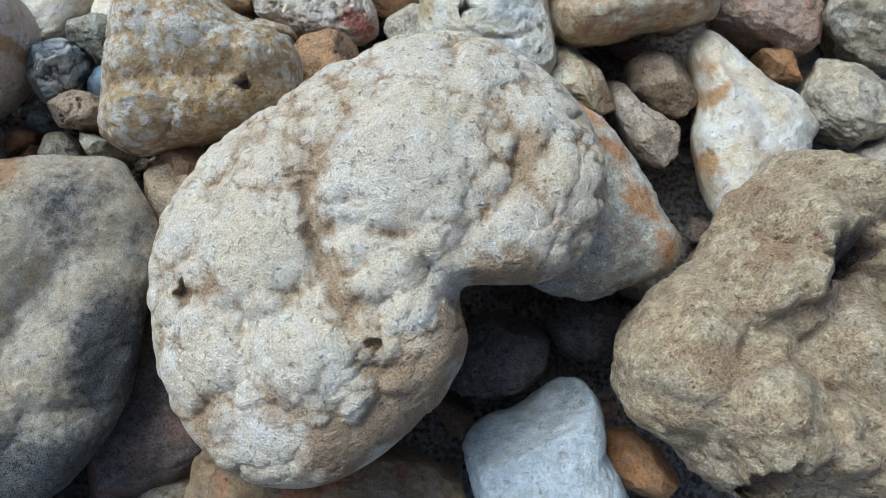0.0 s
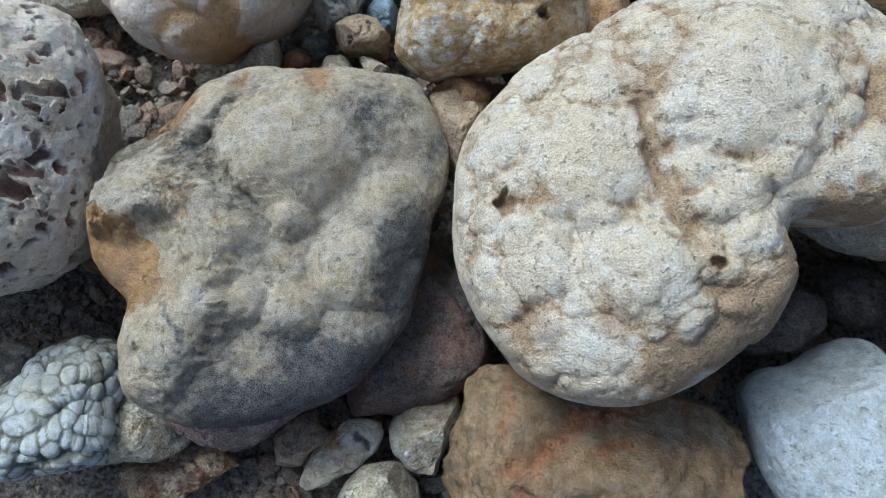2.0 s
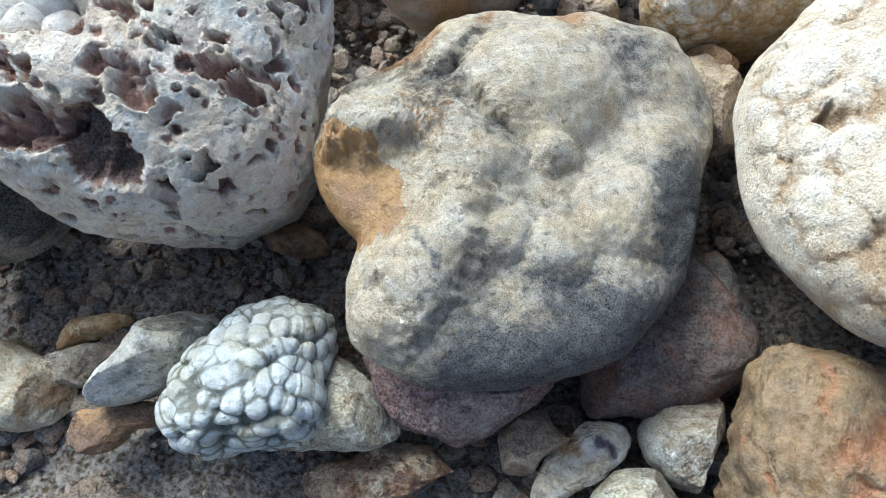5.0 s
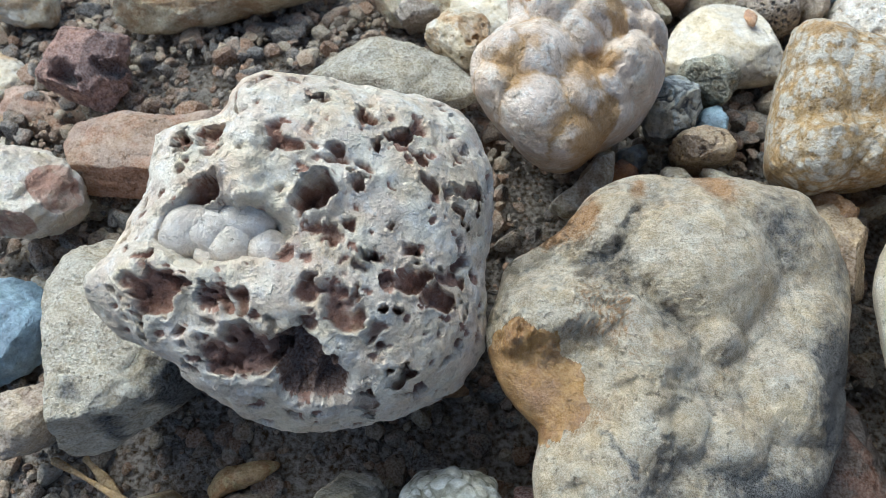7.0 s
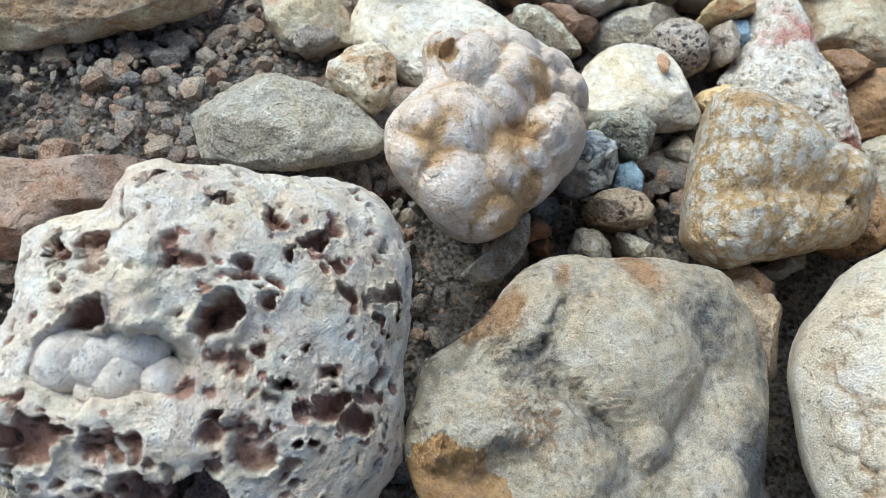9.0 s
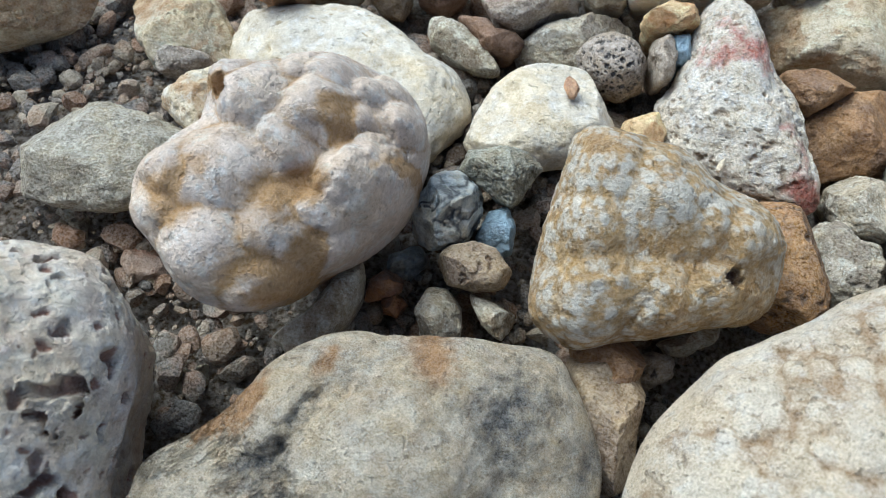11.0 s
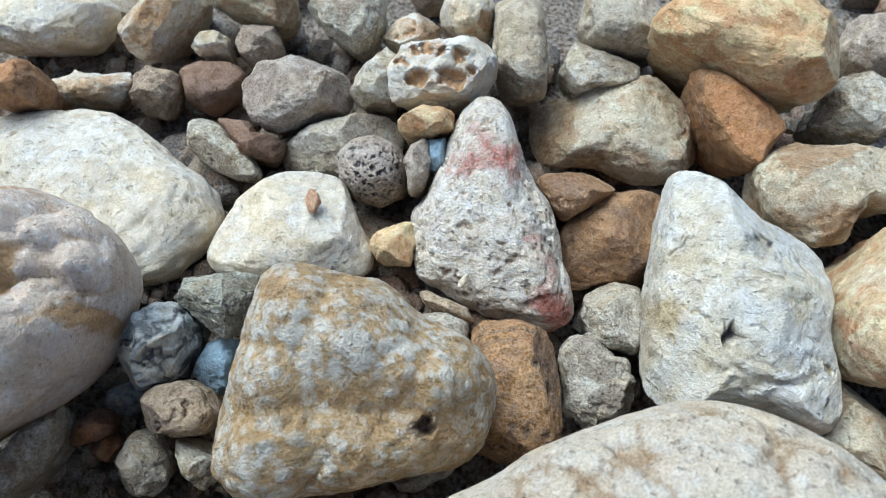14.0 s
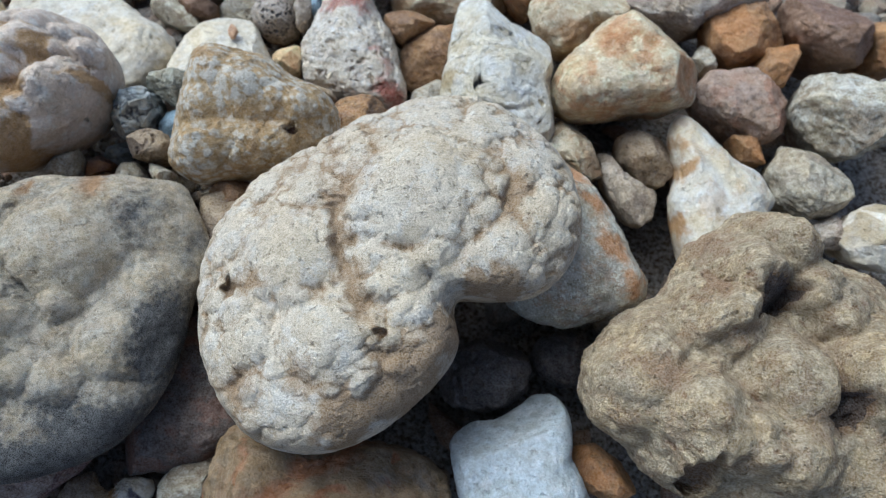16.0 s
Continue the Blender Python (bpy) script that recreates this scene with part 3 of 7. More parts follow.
GREY_STAINS = [
    ('ridge', -0.0457, 0.0062, -0.0239, 0.0097, 0.0091, 0.0105, 0.12, 0), ('ridge', -0.0239, 0.0097, -0.0096, -0.0027, 0.0098, 0.0105, 0.12, 0),
    ('ridge', -0.0131, -0.0032, -0.0115, -0.0252, 0.0101, 0.0105, 0.12, 0), ('ridge', -0.0115, -0.0252, -0.0206, -0.0424, 0.0104, 0.0100, 0.05, 0),
    ('dark', -0.0050, -0.0316, 0.0119, 0.35), ('ochre', 0.0112, 0.0583, 0.0124, 0.9), ('dark', 0.0126, -0.0118, 0.0122, 0.3),
    ('dark', 0.0544, 0.0330, 0.0135, 0.56), ('dark', 0.0126, -0.0627, 0.0220, 0.74), ('dark', -0.0088, 0.0070, 0.0125, 0.25),
    ('ochre', -0.0284, -0.0219, 0.0109, 0.4), ('ochre', -0.0264, 0.0045, 0.0112, 0.35), ('ochre', 0.0286, 0.0250, 0.0115, 0.25),
    ('dark', 0.0089, -0.0315, 0.0119, 0.37),
]

GREY_EDGE = [
    ('ochre', -0.0459, 0.0382, 0.0100, 1.6), ('ochre', -0.0353, 0.0418, 0.0083, 1.4), ('ochre', -0.0169, 0.0512, 0.0066, 0.9),
    ('ochre', -0.0567, 0.0323, 0.0071, 1.2), ('bands', -0.0425, 0.0155, 0.0259, 0.0009, 0.3), ('bands', -0.0142, 0.0080, 0.0212, 0.0009, 0.25),
    ('clean', 0.0050, 0.0314, 0.0220, 0.75), ('clean', -0.0130, -0.0180, 0.0130, 0.6), ('ochre', 0.0100, 0.0280, 0.0200, 0.22),
]

POROUS_HOLES = [
    ('pit', -0.0304, 0.0201, 0.0036, 0.0064), ('pit', -0.0212, 0.0243, 0.0046, 0.0051), ('pit', -0.0199, 0.0084, 0.0044, 0.0115),
    ('pit', 0.0073, 0.0097, 0.0056, 0.0128), ('pit', 0.0245, -0.0053, 0.0033, 0.0115), ('pit', 0.0367, -0.0089, 0.0049, 0.0089),
    ('pit', 0.0442, -0.0140, 0.0044, 0.0076), ('pit', 0.0200, -0.0184, 0.0059, 0.0064), ('pit', 0.0136, -0.0118, 0.0021, 0.0064),
    ('pit', 0.0331, -0.0010, 0.0024, 0.0051), ('pit', 0.0182, 0.0170, 0.0030, 0.0064), ('pit', 0.0226, 0.0286, 0.0028, 0.0064),
    ('pit', 0.0284, 0.0308, 0.0034, 0.0076), ('pit', 0.0113, 0.0221, 0.0027, 0.0051), ('pit', 0.0014, 0.0389, 0.0020, 0.0051),
    ('pit', 0.0482, 0.0212, 0.0030, 0.0064), ('pit', 0.0455, 0.0116, 0.0024, 0.0051), ('pit', 0.0383, 0.0182, 0.0031, 0.0051),
    ('pit', 0.0332, -0.0180, 0.0018, 0.0076), ('pit', 0.0346, -0.0334, 0.0039, 0.0076),
]

POROUS_CAVITIES = [
    ('cave', 0.0064, -0.0363, 0.0087, 0.0120), ('cave', 0.0148, -0.0386, 0.0061, 0.0120), ('pit', -0.0034, -0.0343, 0.0082, 0.0076),
    ('pit', -0.0120, -0.0351, 0.0057, 0.0055), ('pit', 0.0270, -0.0421, 0.0051, 0.0066), ('pit', -0.0139, -0.0219, 0.0038, 0.0044),
    ('pit', -0.0058, -0.0204, 0.0038, 0.0044), ('pit', -0.0291, -0.0227, 0.0071, 0.0076), ('pit', -0.0224, -0.0174, 0.0023, 0.0044),
    ('pit', -0.0039, -0.0268, 0.0026, 0.0055), ('pit', 0.0225, -0.0125, 0.0015, 0.0044), ('pit', 0.0271, 0.0037, 0.0011, 0.0044),
    ('pit', 0.0344, 0.0254, 0.0019, 0.0044), ('pit', 0.0183, 0.0374, 0.0034, 0.0044), ('pit', -0.0108, 0.0427, 0.0021, 0.0033),
    ('pit', 0.0147, -0.0007, 0.0030, 0.0044), ('pit', -0.0349, -0.0204, 0.0030, 0.0044), ('bump', -0.0217, -0.0023, 0.0115, -0.0140),
    ('bump', -0.0117, -0.0026, 0.0105, -0.0140), ('bump', -0.0025, -0.0022, 0.0090, -0.0130), ('pit', -0.0002, 0.0205, 0.0033, 0.0033),
    ('pit', 0.0097, -0.0006, 0.0026, 0.0033), ('pit', 0.0465, -0.0056, 0.0026, 0.0044), ('pit', 0.0280, -0.0249, 0.0033, 0.0033),
]

POROUS_TINTS = [
    ('ochre', 0.0010, 0.0263, 0.0105, 0.7), ('ochre', 0.0061, -0.0055, 0.0066, 0.45), ('ochre', -0.0277, -0.0218, 0.0119, 0.6),
    ('ochre', -0.0091, -0.0341, 0.0149, 0.6), ('ochre', 0.0370, -0.0119, 0.0108, 0.4), ('ochre', 0.0188, -0.0185, 0.0089, 0.45),
    ('ochre', 0.0402, 0.0306, 0.0081, 0.4), ('bare', -0.0091, 0.0146, 0.0089), ('bare', -0.0220, -0.0002, 0.0088), ('bare', -0.0106, -0.0032, 0.0087),
    ('bare', -0.0002, 0.0010, 0.0073),
]

POROUS_LOBES = [
    (-0.0126, 0.0149, 0.0089, 0.0050), (-0.0107, 0.0244, 0.0075, 0.0030), (-0.0095, 0.0086, 0.0060, 0.0050),
]

LILAC_LOBES = [
    (-0.0082, 0.0182, 0.0135, 0.0116), (0.0073, 0.0178, 0.0129, 0.0130), (0.0222, -0.0007, 0.0149, 0.0174), (-0.0117, -0.0065, 0.0157, 0.0102),
    (-0.0219, -0.0069, 0.0102, 0.0087), (0.0034, -0.0187, 0.0131, 0.0087), (-0.0091, -0.0269, 0.0161, 0.0087), (0.0010, -0.0357, 0.0124, 0.0073),
    (0.0134, -0.0127, 0.0091, 0.0087), (0.0081, 0.0291, 0.0103, 0.0102), (0.0189, 0.0269, 0.0086, 0.0102), (0.0297, 0.0213, 0.0107, 0.0116),
    (0.0246, 0.0313, 0.0089, 0.0087), (0.0194, 0.0170, 0.0060, 0.0073), (-0.0173, 0.0236, 0.0071, 0.0087), (0.0197, -0.0207, 0.0096, 0.0073),
    (-0.0253, -0.0192, 0.0086, 0.0058), (0.0354, 0.0129, 0.0073, 0.0073), (0.0011, 0.0081, 0.0097, 0.0087), (-0.0009, 0.0280, 0.0093, 0.0087),
]

LILAC_MARKS = [
    ('pit', -0.0184, 0.0194, 0.0033, 0.0040), ('ochre', 0.0142, 0.0153, 0.0082, 1.38), ('ochre', 0.0069, -0.0063, 0.0113, 1.16),
    ('ochre', 0.0107, -0.0004, 0.0090, 1.01), ('ochre', 0.0129, -0.0225, 0.0082, 1.45), ('ochre', -0.0227, -0.0131, 0.0092, 0.88),
    ('ochre', -0.0150, -0.0040, 0.0082, 0.72), ('ochre', 0.0027, -0.0128, 0.0118, 0.58), ('ochre', 0.0304, 0.0047, 0.0069, 1.30),
    ('ochre', -0.0018, -0.0299, 0.0136, 0.51), ('ochre', 0.0082, -0.0340, 0.0131, 0.88), ('ochre', -0.0188, 0.0203, 0.0057, 1.45),
    ('ochre', -0.0194, -0.0213, 0.0074, 0.72),
]

HONEY_LOBES = [
    (-0.0217, 0.0185, 0.0165, 0.0078), (-0.0036, 0.0123, 0.0173, 0.0091), (0.0231, 0.0067, 0.0117, 0.0078), (-0.0223, -0.0194, 0.0153, 0.0072),
    (0.0009, -0.0189, 0.0149, 0.0065), (0.0145, -0.0137, 0.0112, 0.0052), (-0.0240, 0.0022, 0.0139, 0.0065), (0.0097, 0.0074, 0.0111, 0.0065),
]

HONEY_MARKS = [
    ('pit', 0.0186, -0.0067, 0.0030, 0.0070), ('dark', 0.0186, -0.0067, 0.0027, 1.4), ('ochre', 0.0179, -0.0054, 0.0136, -0.6),
    ('ochre', 0.0016, -0.0034, 0.0109, -0.5), ('ochre', -0.0157, -0.0015, 0.0077, -0.2), ('ochre', -0.0035, 0.0115, 0.0118, 0.35),
    ('ochre', 0.0211, 0.0114, 0.0082, 0.3), ('ochre', -0.0236, -0.0211, 0.0115, 0.25), ('ochre', -0.0024, -0.0179, 0.0093, 0.2),
    ('ochre', -0.0258, 0.0250, 0.0096, -0.3), ('dark', 0.0165, -0.0072, 0.0096, 0.4),
    ('groove', -0.0230, -0.0149, -0.0083, -0.0104, 0.0018, -0.0015, 0.1, 0), ('groove', -0.0108, -0.0237, -0.0073, -0.0171, 0.0019, 0.0020, -0.3, 0.3),
    ('ochre', 0.0260, -0.0120, 0.0140, -0.5), ('ochre', 0.0020, -0.0300, 0.0150, -0.35),
]

HOLLOW_LOBES = [
    (-0.0594, 0.0036, 0.0232, 0.0190), (-0.0371, -0.0120, 0.0251, 0.0247), (-0.0195, -0.0176, 0.0187, 0.0190), (-0.0043, 0.0013, 0.0236, 0.0152),
    (-0.0269, 0.0248, 0.0193, 0.0247), (-0.0157, 0.0433, 0.0164, 0.0266), (0.0025, 0.0579, 0.0171, 0.0247), (0.0104, 0.0407, 0.0143, 0.0171),
    (-0.0526, 0.0179, 0.0135, 0.0114), (0.0311, 0.0077, 0.0213, 0.0228), (0.0177, 0.0322, 0.0143, 0.0133), (-0.0633, -0.0112, 0.0176, 0.0133),
    (-0.0048, -0.0224, 0.0178, 0.0152),
]

HOLLOW_MARKS = [
    ('cave', -0.0076, 0.0336, 0.0106, 0.0170), ('cave', 0.0195, -0.0081, 0.0097, 0.0180),
    ('groove', -0.0332, 0.0116, -0.0162, 0.0190, 0.0044, 0.0060, 0.6, 0.1), ('groove', -0.0256, 0.0039, -0.0124, -0.0151, 0.0040, 0.0050, 0.3, 0.1),
    ('pit', -0.0369, -0.0319, 0.0079, 0.0120), ('pit', -0.0306, 0.0363, 0.0051, 0.0040),
    ('groove', -0.0613, 0.0035, -0.0376, 0.0051, 0.0035, 0.0030, 0.4, 0), ('ochre', -0.0292, 0.0558, 0.0145, 0.9), ('ochre', -0.0536, 0.0019, 0.0154, 0.5),
    ('ochre', 0.0037, -0.0140, 0.0135, 0.5), ('groove', 0.0067, 0.0185, 0.0150, -0.0015, 0.0051, 0.0070, 0.4, 0.2),
    ('pit', -0.0361, 0.0311, 0.0037, 0.0030), ('dark', -0.0069, 0.0392, 0.0093, 0.5),
]


# ---- the stones ----
stone("flint_nodule", (0.0157, 0.1497, 0.0784), 22, (0.0705, 0.0782, 0.0822, 0.0842, 0.0836, 0.0826, 0.0806, 0.0763, 0.0698, 0.0645, 0.0615, 0.0595, 0.0616, 0.0660, 0.0684, 0.0736, 0.0768, 0.0779, 0.0809, 0.0832, 0.0840, 0.0853, 0.0818, 0.0757, 0.0676, 0.0592, 0.0529, 0.0481, 0.0431, 0.0343, 0.0359, 0.0583), 0.034, 0.0780, CREAM,
      "cream white kidney-shaped flint nodule with a knobbly crust", level=8, chops=0, square=0.7, flat=0.85, lumps=0.015, rough=0.005, crown=True, knobs=((0.0095, 0.003, 0.5), (0.0055, 0.0026, 0.55)), wash=-0.02, lobes=KIDNEY_LOBES + KIDNEY_KNOBS, seam=(0.66, 0.0), calm=0.6, marks=KIDNEY_MARKS, lean=(-0.17, 0.3))
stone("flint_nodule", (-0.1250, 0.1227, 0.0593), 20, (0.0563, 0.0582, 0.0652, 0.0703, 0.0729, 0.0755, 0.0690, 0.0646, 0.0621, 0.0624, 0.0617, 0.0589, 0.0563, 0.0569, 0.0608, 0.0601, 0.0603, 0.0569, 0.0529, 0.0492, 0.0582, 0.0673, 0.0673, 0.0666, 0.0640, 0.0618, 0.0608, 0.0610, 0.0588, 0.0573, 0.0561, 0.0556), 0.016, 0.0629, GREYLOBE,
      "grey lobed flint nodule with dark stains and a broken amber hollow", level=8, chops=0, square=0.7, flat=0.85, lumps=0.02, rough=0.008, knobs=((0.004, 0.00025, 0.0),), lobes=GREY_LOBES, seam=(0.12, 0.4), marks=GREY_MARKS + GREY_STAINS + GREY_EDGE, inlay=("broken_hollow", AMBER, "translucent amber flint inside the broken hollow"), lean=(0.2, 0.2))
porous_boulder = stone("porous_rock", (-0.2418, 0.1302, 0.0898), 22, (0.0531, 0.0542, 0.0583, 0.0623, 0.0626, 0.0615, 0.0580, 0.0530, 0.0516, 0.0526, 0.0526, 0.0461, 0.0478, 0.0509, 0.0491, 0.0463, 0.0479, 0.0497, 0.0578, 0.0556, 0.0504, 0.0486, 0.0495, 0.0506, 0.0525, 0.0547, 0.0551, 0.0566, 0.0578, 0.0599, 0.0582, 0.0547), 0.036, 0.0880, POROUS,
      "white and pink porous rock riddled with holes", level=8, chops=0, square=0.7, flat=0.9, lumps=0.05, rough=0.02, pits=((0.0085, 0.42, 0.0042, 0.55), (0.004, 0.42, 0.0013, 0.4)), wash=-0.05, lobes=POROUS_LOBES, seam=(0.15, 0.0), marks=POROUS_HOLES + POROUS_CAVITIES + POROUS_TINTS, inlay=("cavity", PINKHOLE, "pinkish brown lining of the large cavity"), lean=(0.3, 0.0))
stone("flint_nodule", (-0.1645, 0.2289, 0.0762), 20, (0.0348, 0.0364, 0.0396, 0.0419, 0.0424, 0.0430, 0.0421, 0.0422, 0.0415, 0.0384, 0.0356, 0.0383, 0.0371, 0.0311, 0.0280, 0.0299, 0.0330, 0.0372, 0.0391, 0.0397, 0.0391, 0.0396, 0.0416, 0.0417, 0.0405, 0.0368, 0.0318, 0.0306, 0.0307, 0.0308, 0.0315, 0.0330), 0.018, 0.0625, LILAC,
      "pinkish lilac botryoidal stone with amber seams", level=7, chops=0, square=0.68, flat=0.85, lumps=0.03, rough=0.008, knobs=((0.0035, 0.0005, 0.1),), lobes=LILAC_LOBES, seam=(0.85, 0.0), marks=LILAC_MARKS, lean=(0.5, 0.3))
stone("flint_nodule", (-0.0539, 0.2302, 0.0613), 22, (0.0365, 0.0365, 0.0347, 0.0316, 0.0287, 0.0268, 0.0268, 0.0291, 0.0313, 0.0322, 0.0351, 0.0399, 0.0425, 0.0387, 0.0365, 0.0356, 0.0358, 0.0372, 0.0399, 0.0442, 0.0433, 0.0401, 0.0325, 0.0289, 0.0270, 0.0258, 0.0256, 0.0264, 0.0286, 0.0328, 0.0354, 0.0360), 0.019, 0.0530, YELLOW,
      "honey yellow flint nodule frosted with white nodules and a small hole", level=7, chops=0, square=0.68, flat=0.85, lumps=0.02, rough=0.005, knobs=((0.0034, 0.0008, -0.8), (0.0018, 0.0003, -0.4)), lobes=HONEY_LOBES, seam=(-0.25, 0.0), calm=0.0, wash=-0.06, marks=HONEY_MARKS, lean=(0.2, 0.02))
chalk_stone = stone("chalk_stone", (-0.0939, 0.3037, 0.0191), 25, (0.0281, 0.0249, 0.0240, 0.0242, 0.0254, 0.0265, 0.0254, 0.0248, 0.0243, 0.0246, 0.0244, 0.0241, 0.0241, 0.0248, 0.0248, 0.0261, 0.0282, 0.0316, 0.0301, 0.0274, 0.0239, 0.0220, 0.0209, 0.0199, 0.0199, 0.0207, 0.0228, 0.0258, 0.0312, 0.0314), 0.022, 0.0207, CHALK,
      "smooth white chalk stone with a small orange chip", level=6, square=0.6, lumps=0.02, rough=0.004, facet=0.1, chops=6, deep=0.82, marks=[('ochre', 0.0031, -0.0082, 0.0039, 0.7)], lean=(0.00, 0.30))
stone("stone", (-0.1050, 0.2616, 0.0454), 25, (0.0119, 0.0135, 0.0135, 0.0136, 0.0120, 0.0108, 0.0100, 0.0091, 0.0087, 0.0087, 0.0091, 0.0099, 0.0110, 0.0132, 0.0145, 0.0160, 0.0132, 0.0112, 0.0098, 0.0090, 0.0088, 0.0091, 0.0099, 0.0111, 0.0127, 0.0119, 0.0112, 0.0110, 0.0109, 0.0111), 0.014, 0.0392, OYSTERGREY,
      "small ridged grey stone wedged between others", level=6, lumps=0.1, rough=0.03, crack=0.001, lean=(-0.00, 0.30))
pointed_stone = stone("pointed_stone", (-0.0226, 0.3170, 0.0202), 30, (0.0244, 0.0229, 0.0225, 0.0221, 0.0223, 0.0234, 0.0268, 0.0342, 0.0469, 0.0500, 0.0429, 0.0351, 0.0303, 0.0274, 0.0263, 0.0269, 0.0289, 0.0292, 0.0304, 0.0315, 0.0333, 0.0314, 0.0311, 0.0323, 0.0340, 0.0353, 0.0385, 0.0446, 0.0449, 0.0369, 0.0296, 0.0263), 0.026, 0.0279, PINKCRUST,
      "pointed white stone crusted with grit and pink stains", level=7, chops=0, square=0.7, flat=0.8, lumps=0.015, rough=0.024, pits=((0.005, 0.38, 0.0014, 0.5), (0.0025, 0.38, 0.0008, 0.55)), marks=[('dark', -0.0005, 0.0229, 0.0117, 1.01), ('dark', -0.0123, 0.0207, 0.0088, 0.94), ('dark', -0.0055, 0.0315, 0.0077, 0.68), ('dark', 0.0064, 0.0146, 0.007, 0.81), ('dark', 0.0251, -0.0294, 0.0117, 1.08), ('dark', 0.0135, -0.0047, 0.0068, 0.68), ('dark', 0.0185, -0.0242, 0.0077, 0.68), ('groove', 0.0087, 0.0209, 0.0258, -0.0174, 0.0023, 0.003, 0.1, 0), ('dark', 0.0195, -0.0141, 0.0077, 0.68)], lean=(-0.01, 0.26))
stone("stone", (0.0567, 0.2805, 0.0438), 30, (0.0283, 0.0293, 0.0306, 0.0327, 0.0321, 0.0317, 0.0309, 0.0314, 0.0358, 0.0437, 0.0481, 0.0412, 0.0341, 0.0303, 0.0281, 0.0273, 0.0275, 0.0282, 0.0302, 0.0337, 0.0389, 0.0409, 0.0344, 0.0313, 0.0311, 0.0322, 0.0371, 0.0441, 0.0427, 0.0361, 0.0309, 0.0284), 0.03, 0.0658, WHITEBLOCK,
      "angular white weathered flint block with a dark hole", level=7, square=0.5, lumps=0.02, rough=0.018, facet=0.15, chops=6, deep=0.8, pits=((0.008, 0.24, 0.001, 0.3),), marks=[('dark', -0.0088, -0.0075, 0.004, 1.3), ('groove', -0.0202, 0.0032, 0.0138, 0.0027, 0.0011, 0.001, 0.5, 0), ('groove', -0.0211, -0.0037, 0.0164, -0.0063, 0.0009, 0.001, 0.45, 0.1), ('groove', -0.0167, -0.0135, 0.0171, -0.0131, 0.0011, 0.001, 0.5, 0), ('groove', -0.0175, 0.0104, 0.0063, 0.0096, 0.0009, 0.001, 0.4, 0), ('pit', -0.0088, -0.0075, 0.0029, 0.006), ('groove', 0.0, 0.0217, 0.0108, 0.0152, 0.0023, 0.003, 0.3, 0), ('groove', -0.0293, 0.0092, -0.0308, -0.0254, 0.0066, 0.002, 0.35, 0), ('ochre', -0.0262, -0.0043, 0.0066, 0.5), ('groove', -0.0146, -0.0184, 0.0161, -0.0201, 0.002, 0.002, 0.3, 0), ('groove', -0.0216, 0.0168, 0.0038, 0.0179, 0.0014, 0.0015, 0.1, 0.25)], lean=(0.01, 0.32))
stone("stone", (-0.0105, 0.2482, 0.0291), 25, (0.0152, 0.0154, 0.0163, 0.0176, 0.0192, 0.0221, 0.0228, 0.0229, 0.0235, 0.0235, 0.0235, 0.0221, 0.0177, 0.0155, 0.0145, 0.0142, 0.0147, 0.0159, 0.0178, 0.0198, 0.0232, 0.0233, 0.0234, 0.0221, 0.0218, 0.0211, 0.0213, 0.0191, 0.0169, 0.0157), 0.02, 0.0305, OCHRE,
      "rough ochre sandstone lying among other stones", level=6, square=0.6, rough=0.02, lumps=0.05, chops=2, pits=((0.0045, 0.4, 0.0012, 0.6),), lean=(-0.00, 0.31))
stone("stone", (0.0175, 0.2594, 0.0174), 25, (0.0131, 0.0123, 0.0120, 0.0123, 0.0116, 0.0108, 0.0106, 0.0121, 0.0163, 0.0162, 0.0164, 0.0151, 0.0136, 0.0125, 0.0108, 0.0098, 0.0095, 0.0096, 0.0110, 0.0135, 0.0142, 0.0153, 0.0149, 0.0138, 0.0135, 0.0130, 0.0129, 0.0134, 0.0134, 0.0130), 0.014, 0.0272, GREYPALE,
      "small lumpy pale grey stone", level=6, lumps=0.08, rough=0.03, knobs=((0.007, 0.003, 0.3),), lean=(0.00, 0.30))
stone("pebble", (0.0244, 0.2854, 0.0159), 25, (0.0115, 0.0118, 0.0120, 0.0119, 0.0124, 0.0134, 0.0126, 0.0124, 0.0128, 0.0120, 0.0119, 0.0123, 0.0132, 0.0129, 0.0128, 0.0132, 0.0128, 0.0123, 0.0123, 0.0116, 0.0113, 0.0114, 0.0114, 0.0118, 0.0129, 0.0145, 0.0134, 0.0130, 0.0126, 0.0117), 0.016, 0.0311, GREYPALE,
      "rounded grey pitted pebble", level=6, rough=0.012, pits=((0.006, 0.25, 0.001, 0.4),), chops=2, lean=(0.00, 0.30))
stone("stone", (0.0243, 0.3218, 0.0102), 25, (0.0187, 0.0202, 0.0218, 0.0246, 0.0258, 0.0238, 0.0215, 0.0201, 0.0196, 0.0186, 0.0183, 0.0188, 0.0184, 0.0188, 0.0201, 0.0204, 0.0207, 0.0221, 0.0240, 0.0258, 0.0246, 0.0194, 0.0177, 0.0170, 0.0176, 0.0197, 0.0219, 0.0196, 0.0186, 0.0183), 0.022, 0.0304, BROWN,
      "brown angular stone lying among other stones", level=6, square=0.6, chops=4, rough=0.012, lean=(0.00, 0.30))
